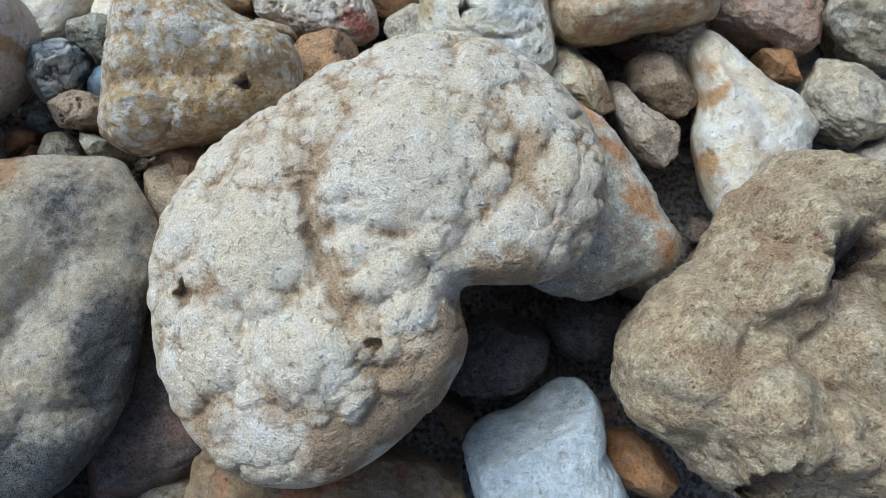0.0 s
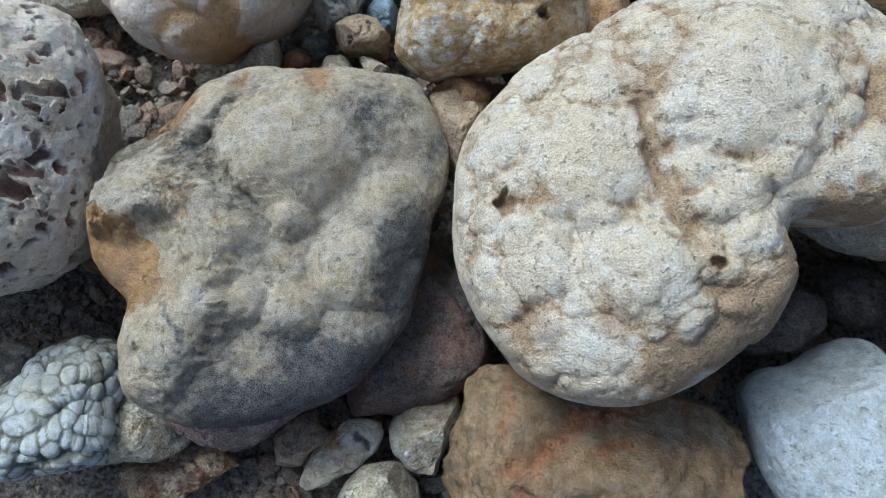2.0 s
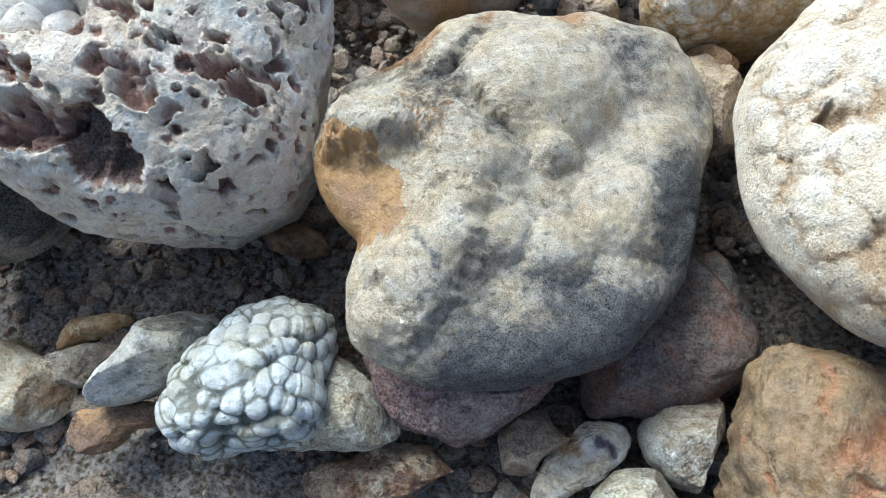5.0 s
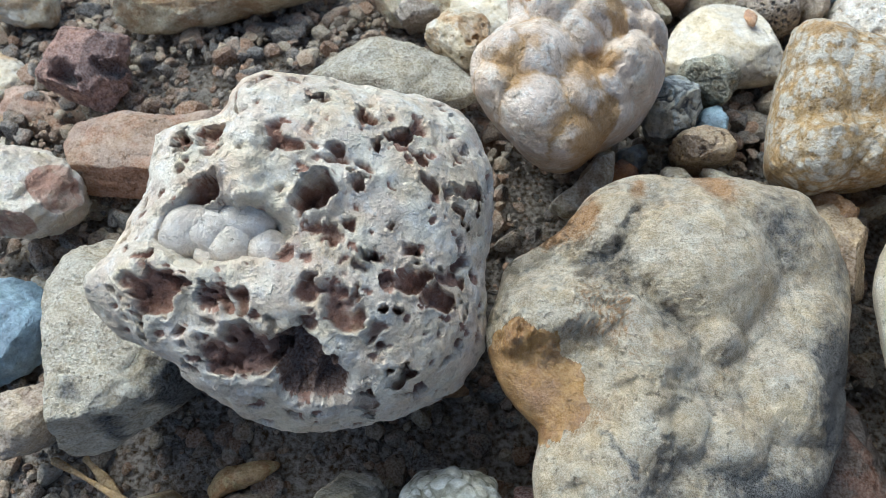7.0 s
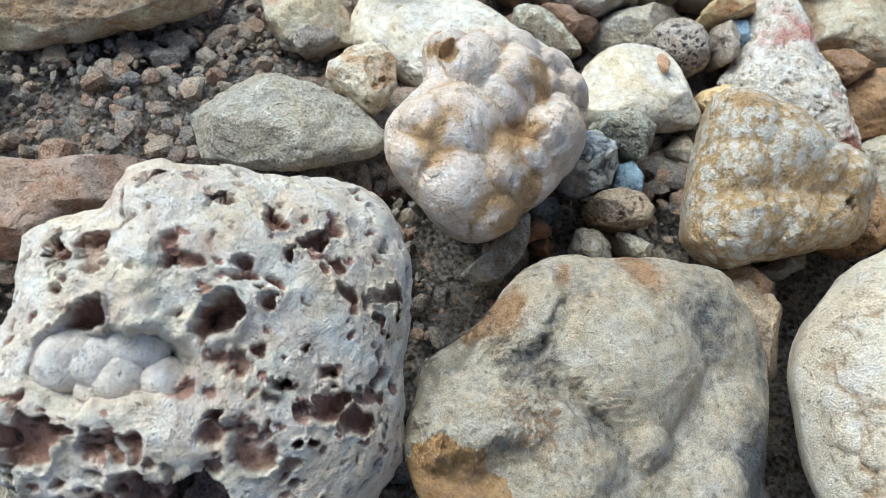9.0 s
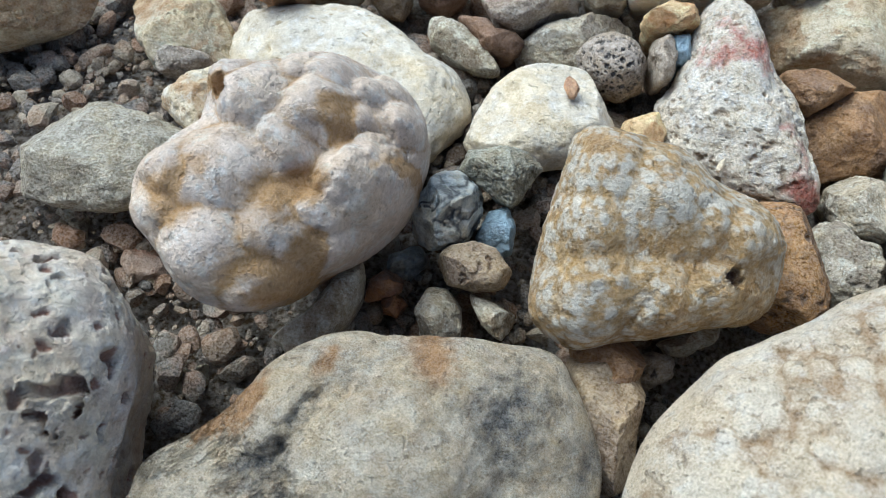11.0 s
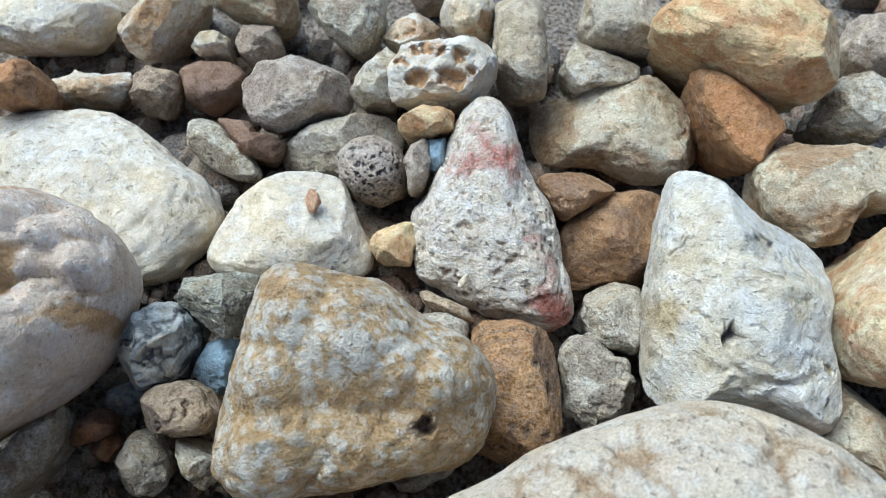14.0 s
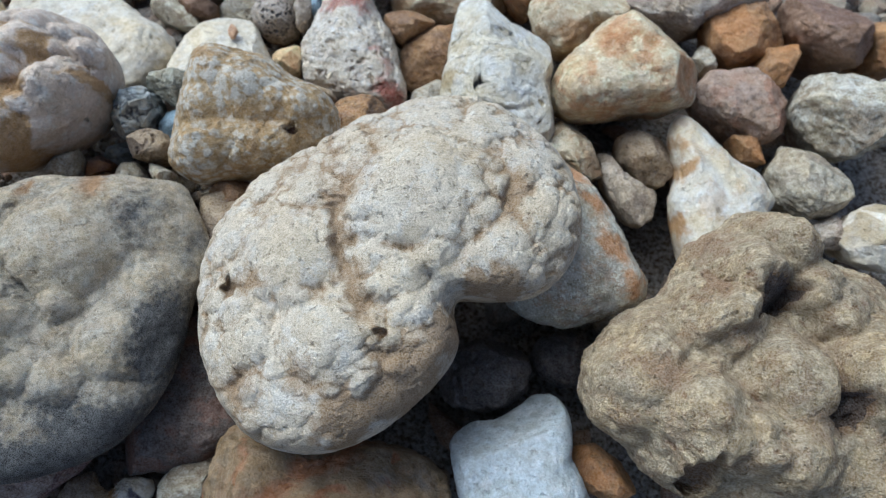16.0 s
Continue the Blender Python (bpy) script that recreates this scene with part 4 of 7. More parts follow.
stone("stone", (0.0063, 0.3302, 0.0264), 25, (0.0128, 0.0153, 0.0139, 0.0124, 0.0099, 0.0086, 0.0079, 0.0076, 0.0076, 0.0078, 0.0081, 0.0089, 0.0102, 0.0127, 0.0139, 0.0123, 0.0113, 0.0106, 0.0104, 0.0107, 0.0109, 0.0112, 0.0109, 0.0092, 0.0083, 0.0078, 0.0078, 0.0081, 0.0088, 0.0102), 0.014, 0.0417, BROWN,
      "low brown stone with a pale rim", level=6, chops=2, rough=0.012, lean=(0.00, 0.30))
stone("stone", (0.0275, 0.3845, -0.0021), 25, (0.0408, 0.0397, 0.0337, 0.0308, 0.0299, 0.0292, 0.0272, 0.0258, 0.0234, 0.0223, 0.0224, 0.0237, 0.0264, 0.0324, 0.0447, 0.0418, 0.0396, 0.0379, 0.0322, 0.0249, 0.0214, 0.0207, 0.0209, 0.0220, 0.0245, 0.0267, 0.0301, 0.0331, 0.0329, 0.0364), 0.026, 0.0250, BEIGE,
      "large beige speckled stone", level=6, square=0.6, chops=6, rough=0.014, pits=((0.009, 0.22, 0.0012, 0.4),), lean=(-0.00, 0.30))
stone("stone", (0.0682, 0.3740, 0.0271), 25, (0.0160, 0.0152, 0.0147, 0.0139, 0.0138, 0.0143, 0.0144, 0.0149, 0.0162, 0.0187, 0.0220, 0.0249, 0.0226, 0.0181, 0.0156, 0.0137, 0.0124, 0.0118, 0.0118, 0.0123, 0.0133, 0.0146, 0.0170, 0.0204, 0.0239, 0.0207, 0.0190, 0.0184, 0.0187, 0.0179), 0.018, 0.0575, RUST,
      "smooth rust brown stone", level=6, square=0.65, chops=3, rough=0.008, lean=(-0.00, 0.30))
stone("stone", (0.0731, 0.4005, 0.0437), 22, (0.0318, 0.0312, 0.0287, 0.0269, 0.0248, 0.0236, 0.0235, 0.0224, 0.0223, 0.0231, 0.0247, 0.0261, 0.0291, 0.0333, 0.0388, 0.0409, 0.0309, 0.0245, 0.0216, 0.0200, 0.0195, 0.0195, 0.0203, 0.0221, 0.0237, 0.0266, 0.0315, 0.0339, 0.0346, 0.0329), 0.024, 0.0740, TAN,
      "pale tan slab-like stone with an orange hollow", level=6, square=0.5, chops=4, deep=0.8, rough=0.01, lumps=0.05, marks=[('ochre', -0.0194, 0.0019, 0.0125, 0.7), ('ochre', 0.0116, -0.0218, 0.0125, 0.5), ('groove', -0.0063, -0.0035, 0.0216, -0.0096, 0.0021, 0.002, 0.5, 0)], lean=(0.00, 0.30))
stone("stone", (0.1012, 0.3444, 0.0263), 25, (0.0301, 0.0302, 0.0285, 0.0280, 0.0259, 0.0233, 0.0196, 0.0178, 0.0172, 0.0181, 0.0201, 0.0215, 0.0235, 0.0255, 0.0272, 0.0268, 0.0261, 0.0259, 0.0264, 0.0256, 0.0260, 0.0250, 0.0224, 0.0210, 0.0178, 0.0160, 0.0151, 0.0153, 0.0193, 0.0276), 0.024, 0.0574, BEIGE,
      "knobbly cream and brown stone", level=6, lumps=0.1, rough=0.02, chops=2, wash=0.15, marks=[('ochre', -0.004, -0.014, 0.016, 1.2), ('ochre', 0.012, -0.012, 0.012, 0.9)], lean=(-0.00, 0.30))
stone("stone", (0.1208, 0.3886, 0.0236), 25, (0.0166, 0.0163, 0.0166, 0.0161, 0.0163, 0.0166, 0.0159, 0.0159, 0.0154, 0.0144, 0.0141, 0.0141, 0.0136, 0.0136, 0.0143, 0.0157, 0.0178, 0.0204, 0.0178, 0.0164, 0.0151, 0.0141, 0.0137, 0.0140, 0.0137, 0.0139, 0.0148, 0.0151, 0.0156, 0.0169), 0.016, 0.0547, PALEGREEN,
      "crinkled pale greenish stone", level=6, lumps=0.1, rough=0.03, knobs=((0.01, 0.003, 0.4),), lean=(0.00, 0.30))
stone("cobble", (0.1218, 0.2873, 0.0461), 25, (0.0358, 0.0339, 0.0325, 0.0324, 0.0336, 0.0358, 0.0350, 0.0330, 0.0296, 0.0280, 0.0274, 0.0264, 0.0266, 0.0280, 0.0298, 0.0330, 0.0374, 0.0411, 0.0408, 0.0365, 0.0302, 0.0268, 0.0250, 0.0243, 0.0246, 0.0260, 0.0290, 0.0316, 0.0357, 0.0362), 0.034, 0.0699, BANDED,
      "rounded cobble banded in cream, orange and brown", level=6, square=0.6, flat=0.7, chops=2, rough=0.008, marks=[('ochre', -0.0109, 0.0083, 0.0161, 0.8), ('groove', -0.032, -0.0071, 0.0163, 0.0128, 0.0042, 0.001, 0.1, 0.1), ('dark', -0.0284, -0.0237, 0.0161, 0.5), ('dark', 0.0017, -0.0246, 0.0161, 0.5), ('ochre', 0.012, -0.0127, 0.0133, 0.5), ('groove', -0.036, -0.0101, 0.0034, -0.0049, 0.0037, 0.001, -0.5, 0)], lean=(-0.00, 0.30))
stone("stone", (0.1652, 0.2224, 0.0326), 28, (0.0304, 0.0277, 0.0266, 0.0252, 0.0240, 0.0240, 0.0253, 0.0290, 0.0357, 0.0447, 0.0396, 0.0282, 0.0221, 0.0197, 0.0193, 0.0198, 0.0210, 0.0221, 0.0244, 0.0286, 0.0348, 0.0430, 0.0340, 0.0294, 0.0276, 0.0278, 0.0292, 0.0291, 0.0280, 0.0287), 0.022, 0.0499, FIN,
      "white fin-shaped flint lying among other stones", level=6, square=0.7, lumps=0.04, rough=0.008, chops=0, marks=[('ochre', -0.017, 0.0137, 0.0088, 1.1), ('ochre', -0.0185, -0.016, 0.0094, 1.1), ('ochre', -0.0204, 0.0269, 0.0052, 0.8), ('ochre', 0.0058, -0.0144, 0.0078, 0.5), ('groove', -0.0097, 0.0275, 0.0058, -0.0144, 0.0052, 0.003, 0.1, 0)], lean=(-0.00, 0.31))
stone("pebble", (0.1353, 0.2484, 0.0258), 25, (0.0146, 0.0151, 0.0140, 0.0128, 0.0123, 0.0124, 0.0123, 0.0126, 0.0136, 0.0155, 0.0161, 0.0165, 0.0177, 0.0168, 0.0150, 0.0142, 0.0140, 0.0129, 0.0121, 0.0118, 0.0121, 0.0127, 0.0131, 0.0142, 0.0164, 0.0170, 0.0161, 0.0157, 0.0154, 0.0147), 0.018, 0.0449, PEBBLETAN,
      "smooth tan pebble lying among other stones", level=6, square=0.6, chops=3, rough=0.006, lean=(-0.00, 0.30))
stone("stone", (0.1247, 0.2257, 0.0283), 25, (0.0139, 0.0105, 0.0087, 0.0077, 0.0073, 0.0072, 0.0074, 0.0080, 0.0092, 0.0113, 0.0259, 0.0201, 0.0156, 0.0121, 0.0099, 0.0087, 0.0081, 0.0079, 0.0080, 0.0085, 0.0095, 0.0108, 0.0129, 0.0168, 0.0197, 0.0185, 0.0183, 0.0162, 0.0150, 0.0146), 0.014, 0.0453, MAUVE,
      "grey wedge of stone in a gap", level=5, chops=4, deep=0.75, lean=(0.00, 0.30))
stone("stone", (0.0909, 0.1811, 0.0497), 25, (0.0285, 0.0264, 0.0252, 0.0249, 0.0258, 0.0280, 0.0321, 0.0401, 0.0519, 0.0552, 0.0430, 0.0347, 0.0304, 0.0283, 0.0271, 0.0270, 0.0281, 0.0300, 0.0333, 0.0394, 0.0393, 0.0391, 0.0384, 0.0389, 0.0385, 0.0396, 0.0416, 0.0441, 0.0421, 0.0325), 0.03, 0.0669, CRUSTED,
      "grey stone with an orange crust along one edge", level=6, square=0.6, lumps=0.05, rough=0.016, chops=2, marks=[('ochre', 0.0105, 0.0165, 0.0093, 1.2), ('ochre', 0.0182, -0.0024, 0.0098, 1.2), ('ochre', 0.0265, -0.0174, 0.0105, 1.2), ('ochre', 0.0026, 0.0306, 0.007, 0.9), ('dark', 0.0096, -0.0126, 0.0117, 0.5)], lean=(0.04, 0.23))
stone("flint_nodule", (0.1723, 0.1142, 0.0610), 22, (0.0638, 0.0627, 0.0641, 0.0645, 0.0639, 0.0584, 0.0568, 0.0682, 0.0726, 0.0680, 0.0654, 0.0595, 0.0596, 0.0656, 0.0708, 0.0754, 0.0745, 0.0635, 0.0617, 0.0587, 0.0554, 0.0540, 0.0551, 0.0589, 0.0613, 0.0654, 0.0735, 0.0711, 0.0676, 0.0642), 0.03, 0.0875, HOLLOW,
      "rough tan flint nodule with hollows and folds", level=7, chops=0, square=0.65, flat=0.85, lumps=0.05, rough=0.025, knobs=((0.0045, 0.0009, 0.15),), pits=((0.006, 0.3, 0.0012, 0.3),), lobes=HOLLOW_LOBES, seam=(0.3, 0.15), calm=0.0, marks=HOLLOW_MARKS, inlay=("cavity", CAVITY, "dark brown inside of the hollows, shade in its colour"), lean=(0.0, 0.25))
stone("stone", (0.0780, 0.0782, 0.0267), 22, (0.0247, 0.0229, 0.0221, 0.0223, 0.0278, 0.0340, 0.0373, 0.0358, 0.0311, 0.0284, 0.0282, 0.0314, 0.0338, 0.0351, 0.0318, 0.0296, 0.0283, 0.0278, 0.0271, 0.0275, 0.0292, 0.0285, 0.0290, 0.0310, 0.0335, 0.0334, 0.0348, 0.0380, 0.0326, 0.0280), 0.026, 0.0545, PALEBLUE,
      "smooth bluish white stone with a pointed corner", level=6, square=0.42, flat=0.6, facet=0.0, chops=6, deep=0.8, rough=0.01, lumps=0.03, marks=[('ochre', 0.0004, 0.0077, 0.0109, 0.3)], lean=(0.00, 0.30))
stone("stone", (-0.0056, 0.0647, 0.0250), 20, (0.0552, 0.0557, 0.0507, 0.0435, 0.0373, 0.0326, 0.0287, 0.0263, 0.0251, 0.0249, 0.0266, 0.0299, 0.0377, 0.0468, 0.0499, 0.0497, 0.0519, 0.0548, 0.0572, 0.0459, 0.0396, 0.0347, 0.0301, 0.0276, 0.0263, 0.0262, 0.0270, 0.0292, 0.0329, 0.0363, 0.0420, 0.0524), 0.028, 0.0383, STRIPED,
      "brown rock with bright orange iron bands", level=6, facet=0.1, square=0.5, flat=0.65, chops=6, deep=0.8, rough=0.035, lumps=0.14, crack=0.0015, pits=((0.008, 0.35, 0.0015, 0.4),), marks=[('groove', -0.0285, 0.0251, -0.0281, 0.0069, 0.0023, 0.001, 0.8, 0), ('groove', -0.03, -0.006, -0.0057, 0.0141, 0.0037, 0.002, 0.9, 0), ('groove', -0.0057, 0.0141, 0.0142, 0.0243, 0.003, 0.001, 0.9, 0), ('dark', 0.0261, 0.0103, 0.0085, 0.6), ('dark', 0.0396, 0.0107, 0.0068, 0.5)], lean=(-0.00, 0.30))
stone("stone", (-0.0715, 0.1078, 0.0110), 15, (0.0275, 0.0269, 0.0276, 0.0296, 0.0326, 0.0345, 0.0384, 0.0403, 0.0416, 0.0321, 0.0254, 0.0218, 0.0202, 0.0199, 0.0206, 0.0223, 0.0255, 0.0305, 0.0360, 0.0445, 0.0396, 0.0340, 0.0310, 0.0278, 0.0261, 0.0256, 0.0265, 0.0287, 0.0291, 0.0287), 0.02, 0.0160, PURPLE,
      "smooth purplish brown stone lying deep", level=6, square=0.6, chops=2, rough=0.004, marks=[('ochre', 0.0009, 0.0266, 0.0081, 0.9)], lean=(0.00, 0.15))
stone("stone", (0.0594, 0.1305, 0.0129), 20, (0.0199, 0.0211, 0.0212, 0.0214, 0.0200, 0.0190, 0.0188, 0.0172, 0.0163, 0.0162, 0.0166, 0.0166, 0.0173, 0.0188, 0.0191, 0.0203, 0.0215, 0.0213, 0.0219, 0.0202, 0.0182, 0.0173, 0.0165, 0.0159, 0.0161, 0.0170, 0.0173, 0.0175, 0.0186, 0.0196), 0.022, 0.0361, DARK,
      "dark lumpy stone in a shaded gap", level=6, lumps=0.08, knobs=((0.016, 0.003, 0.0),), lean=(0.00, 0.30))
stone("stone", (0.0978, 0.1415, 0.0088), 20, (0.0177, 0.0164, 0.0160, 0.0147, 0.0136, 0.0131, 0.0133, 0.0140, 0.0140, 0.0136, 0.0138, 0.0147, 0.0159, 0.0161, 0.0170, 0.0180, 0.0166, 0.0161, 0.0155, 0.0142, 0.0138, 0.0137, 0.0131, 0.0131, 0.0137, 0.0135, 0.0138, 0.0147, 0.0165, 0.0198), 0.016, 0.0324, DARK,
      "dark grey stone in a shaded gap", level=6, lumps=0.08, chops=3, lean=(0.00, 0.30))
stone("pebble", (0.1106, 0.0852, 0.0239), 20, (0.0116, 0.0110, 0.0106, 0.0094, 0.0088, 0.0086, 0.0088, 0.0095, 0.0107, 0.0118, 0.0126, 0.0143, 0.0156, 0.0139, 0.0130, 0.0127, 0.0107, 0.0096, 0.0091, 0.0090, 0.0093, 0.0092, 0.0094, 0.0101, 0.0114, 0.0138, 0.0142, 0.0144, 0.0153, 0.0130), 0.014, 0.0521, RUST,
      "rusty pebble with a pitted face", level=5, chops=3, rough=0.02, lumps=0.08, lean=(0.00, 0.30))
stone("pebble", (-0.0654, 0.0727, 0.0037), 20, (0.0103, 0.0116, 0.0141, 0.0158, 0.0170, 0.0170, 0.0143, 0.0129, 0.0117, 0.0112, 0.0111, 0.0116, 0.0121, 0.0124, 0.0134, 0.0144, 0.0136, 0.0134, 0.0135, 0.0133, 0.0137, 0.0147, 0.0149, 0.0152, 0.0158, 0.0126, 0.0109, 0.0100, 0.0095, 0.0096), 0.018, 0.0089, PALEGREEN,
      "pale greenish cobble lying among other stones", level=6, square=0.6, chops=3, rough=0.008, lean=(-0.00, 0.30))
stone("stone", (-0.1586, 0.0470, 0.0026), 20, (0.0154, 0.0229, 0.0215, 0.0181, 0.0139, 0.0115, 0.0098, 0.0089, 0.0084, 0.0084, 0.0087, 0.0095, 0.0104, 0.0117, 0.0141, 0.0178, 0.0210, 0.0202, 0.0178, 0.0149, 0.0124, 0.0111, 0.0104, 0.0100, 0.0091, 0.0088, 0.0088, 0.0093, 0.0102, 0.0121), 0.012, 0.0046, FLAKE,
      "crumpled ochre flint flake", level=6, lumps=0.2, rough=0.06, chops=4, wash=0.1, lean=(0.00, 0.30))
stone("pebble", (-0.1129, 0.0630, 0.0061), 20, (0.0108, 0.0124, 0.0106, 0.0098, 0.0098, 0.0102, 0.0112, 0.0098, 0.0090, 0.0087, 0.0087, 0.0085, 0.0084, 0.0086, 0.0093, 0.0104, 0.0098, 0.0097, 0.0101, 0.0110, 0.0115, 0.0109, 0.0108, 0.0096, 0.0080, 0.0071, 0.0067, 0.0066, 0.0072, 0.0085), 0.012, 0.0132, PEBBLETAN,
      "brown angular pebble lying among other stones", level=5, lumps=0.1, chops=4, lean=(0.00, 0.30))
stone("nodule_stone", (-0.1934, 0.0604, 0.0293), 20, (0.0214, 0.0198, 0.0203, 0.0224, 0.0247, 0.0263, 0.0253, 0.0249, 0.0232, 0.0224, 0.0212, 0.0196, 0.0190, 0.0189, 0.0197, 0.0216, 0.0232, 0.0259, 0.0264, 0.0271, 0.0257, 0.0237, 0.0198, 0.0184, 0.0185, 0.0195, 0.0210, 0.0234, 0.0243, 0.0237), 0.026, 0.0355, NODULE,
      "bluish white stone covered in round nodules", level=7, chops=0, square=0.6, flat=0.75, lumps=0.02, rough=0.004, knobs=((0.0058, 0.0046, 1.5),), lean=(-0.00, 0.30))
stone("stone", (-0.1752, 0.0593, 0.0201), 20, (0.0224, 0.0185, 0.0161, 0.0149, 0.0144, 0.0145, 0.0151, 0.0158, 0.0173, 0.0201, 0.0207, 0.0190, 0.0183, 0.0185, 0.0181, 0.0178, 0.0184, 0.0199, 0.0227, 0.0198, 0.0170, 0.0155, 0.0145, 0.0138, 0.0138, 0.0144, 0.0157, 0.0182, 0.0215, 0.0246), 0.018, 0.0270, GREENISH,
      "grey-green stone under the nodules", level=6, square=0.6, rough=0.006, lean=(0.00, 0.30))
stone("stone", (-0.2277, 0.0658, 0.0292), 25, (0.0128, 0.0149, 0.0167, 0.0194, 0.0184, 0.0182, 0.0173, 0.0166, 0.0166, 0.0137, 0.0119, 0.0109, 0.0099, 0.0094, 0.0093, 0.0096, 0.0101, 0.0114, 0.0137, 0.0182, 0.0235, 0.0210, 0.0175, 0.0141, 0.0120, 0.0109, 0.0103, 0.0101, 0.0100, 0.0100, 0.0104, 0.0113), 0.018, 0.0340, SPOTTED,
      "pale spotted wedge-shaped stone", level=6, square=0.6, chops=4, rough=0.014, marks=[('ochre', 0.0118, 0.0112, 0.0046, 1.0), ('ochre', 0.0022, 0.0017, 0.0038, 0.9), ('ochre', -0.0029, -0.0092, 0.0033, 0.8), ('ochre', 0.0094, -0.0032, 0.003, 0.8)], lean=(-0.00, 0.30))
stone("pebble", (-0.0789, 0.0360, 0.0081), 20, (0.0185, 0.0186, 0.0187, 0.0189, 0.0201, 0.0207, 0.0217, 0.0209, 0.0196, 0.0193, 0.0187, 0.0178, 0.0178, 0.0174, 0.0174, 0.0183, 0.0194, 0.0201, 0.0218, 0.0238, 0.0207, 0.0191, 0.0184, 0.0181, 0.0172, 0.0171, 0.0177, 0.0193, 0.0209, 0.0192), 0.018, 0.0160, GREENISH,
      "pale speckled rounded cobble", level=6, square=0.6, rough=0.008, chops=2, lean=(0.00, 0.30))
stone("pebble", (-0.1184, 0.0199, 0.0061), 15, (0.0181, 0.0189, 0.0167, 0.0156, 0.0147, 0.0137, 0.0133, 0.0128, 0.0121, 0.0120, 0.0124, 0.0129, 0.0139, 0.0157, 0.0177, 0.0208, 0.0181, 0.0168, 0.0162, 0.0164, 0.0138, 0.0120, 0.0110, 0.0107, 0.0107, 0.0113, 0.0126, 0.0149, 0.0177, 0.0175), 0.012, 0.0139, BROWN,
      "half-buried dull brown cobble", level=5, rough=0.006, chops=2, lean=(0.00, 0.15))
stone("stone", (-0.2366, 0.0113, -0.0069), 8, (0.0471, 0.0434, 0.0397, 0.0348, 0.0315, 0.0299, 0.0286, 0.0286, 0.0286, 0.0285, 0.0297, 0.0312, 0.0345, 0.0390, 0.0460, 0.0505, 0.0437, 0.0401, 0.0386, 0.0331, 0.0280, 0.0253, 0.0240, 0.0238, 0.0246, 0.0268, 0.0294, 0.0329, 0.0392, 0.0468), 0.01, 0.0120, SANDY,
      "flat sandy slab sunk in the grit", level=6, square=0.5, rough=0.012, lumps=0.05, pits=((0.004, 0.4, 0.0008, 0.5),), lean=(0.00, 0.15))
# underside of the grey nodule, added as a separate body
stone("stone", (-0.1386, 0.0722, 0.0182), 20, (0.0280, 0.0326, 0.0258, 0.0173, 0.0134, 0.0114, 0.0104, 0.0102, 0.0105, 0.0114, 0.0130, 0.0158, 0.0219, 0.0339, 0.0292, 0.0247, 0.0224, 0.0202, 0.0190, 0.0177, 0.0166, 0.0163, 0.0158, 0.0161, 0.0169, 0.0169, 0.0178, 0.0190, 0.0206, 0.0234), 0.022, 0.0246, MAROON,
      "maroon pitted underside of the grey nodule with a pale crust", level=6, square=0.6, rough=0.014, pits=((0.004, 0.3, 0.001, 0.6),), lean=(-0.00, 0.30))
# dark marks: black patches on its face, and its underside blackened towards the right
stone("stone", (-0.3064, 0.1123, 0.0474), 22, (0.0294, 0.0281, 0.0280, 0.0293, 0.0298, 0.0308, 0.0334, 0.0338, 0.0353, 0.0365, 0.0384, 0.0345, 0.0317, 0.0297, 0.0275, 0.0255, 0.0248, 0.0253, 0.0255, 0.0269, 0.0303, 0.0383, 0.0408, 0.0339, 0.0295, 0.0286, 0.0286, 0.0300, 0.0303, 0.0300), 0.03, 0.0442, PALEBLOCK,
      "pale grey block with black patches and a darkened underside", level=6, square=0.5, flat=0.6, chops=4, rough=0.025, pits=((0.005, 0.3, 0.0009, 0.4),), marks=[('dark', -0.0013, -0.018, 0.0061, 1.3), ('dark', 0.0071, -0.0276, 0.008, 1.2), ('dark', 0.0267, -0.014, 0.0143, 1.3), ('dark', 0.0235, -0.0266, 0.0107, 1.3)], lean=(0.01, 0.26))
stone("stone", (-0.3747, 0.1270, 0.0117), 20, (0.0202, 0.0212, 0.0218, 0.0202, 0.0196, 0.0198, 0.0209, 0.0203, 0.0205, 0.0217, 0.0234, 0.0264, 0.0259, 0.0211, 0.0185, 0.0171, 0.0166, 0.0169, 0.0179, 0.0200, 0.0236, 0.0225, 0.0223, 0.0232, 0.0220, 0.0216, 0.0210, 0.0201, 0.0200, 0.0202), 0.02, 0.0110, BLUEGREY,
      "bluish grey slab lying among other stones", level=6, square=0.55, chops=3, rough=0.006, lean=(0.00, 0.30))
stone("stone", (-0.3422, 0.0871, 0.0287), 20, (0.0120, 0.0133, 0.0149, 0.0155, 0.0170, 0.0160, 0.0135, 0.0121, 0.0113, 0.0108, 0.0108, 0.0112, 0.0123, 0.0137, 0.0127, 0.0124, 0.0127, 0.0137, 0.0153, 0.0160, 0.0147, 0.0140, 0.0141, 0.0123, 0.0113, 0.0109, 0.0111, 0.0116, 0.0112, 0.0113), 0.014, 0.0315, MAUVE,
      "dark grey slaty stone", level=5, square=0.6, chops=4, lean=(-0.00, 0.30))
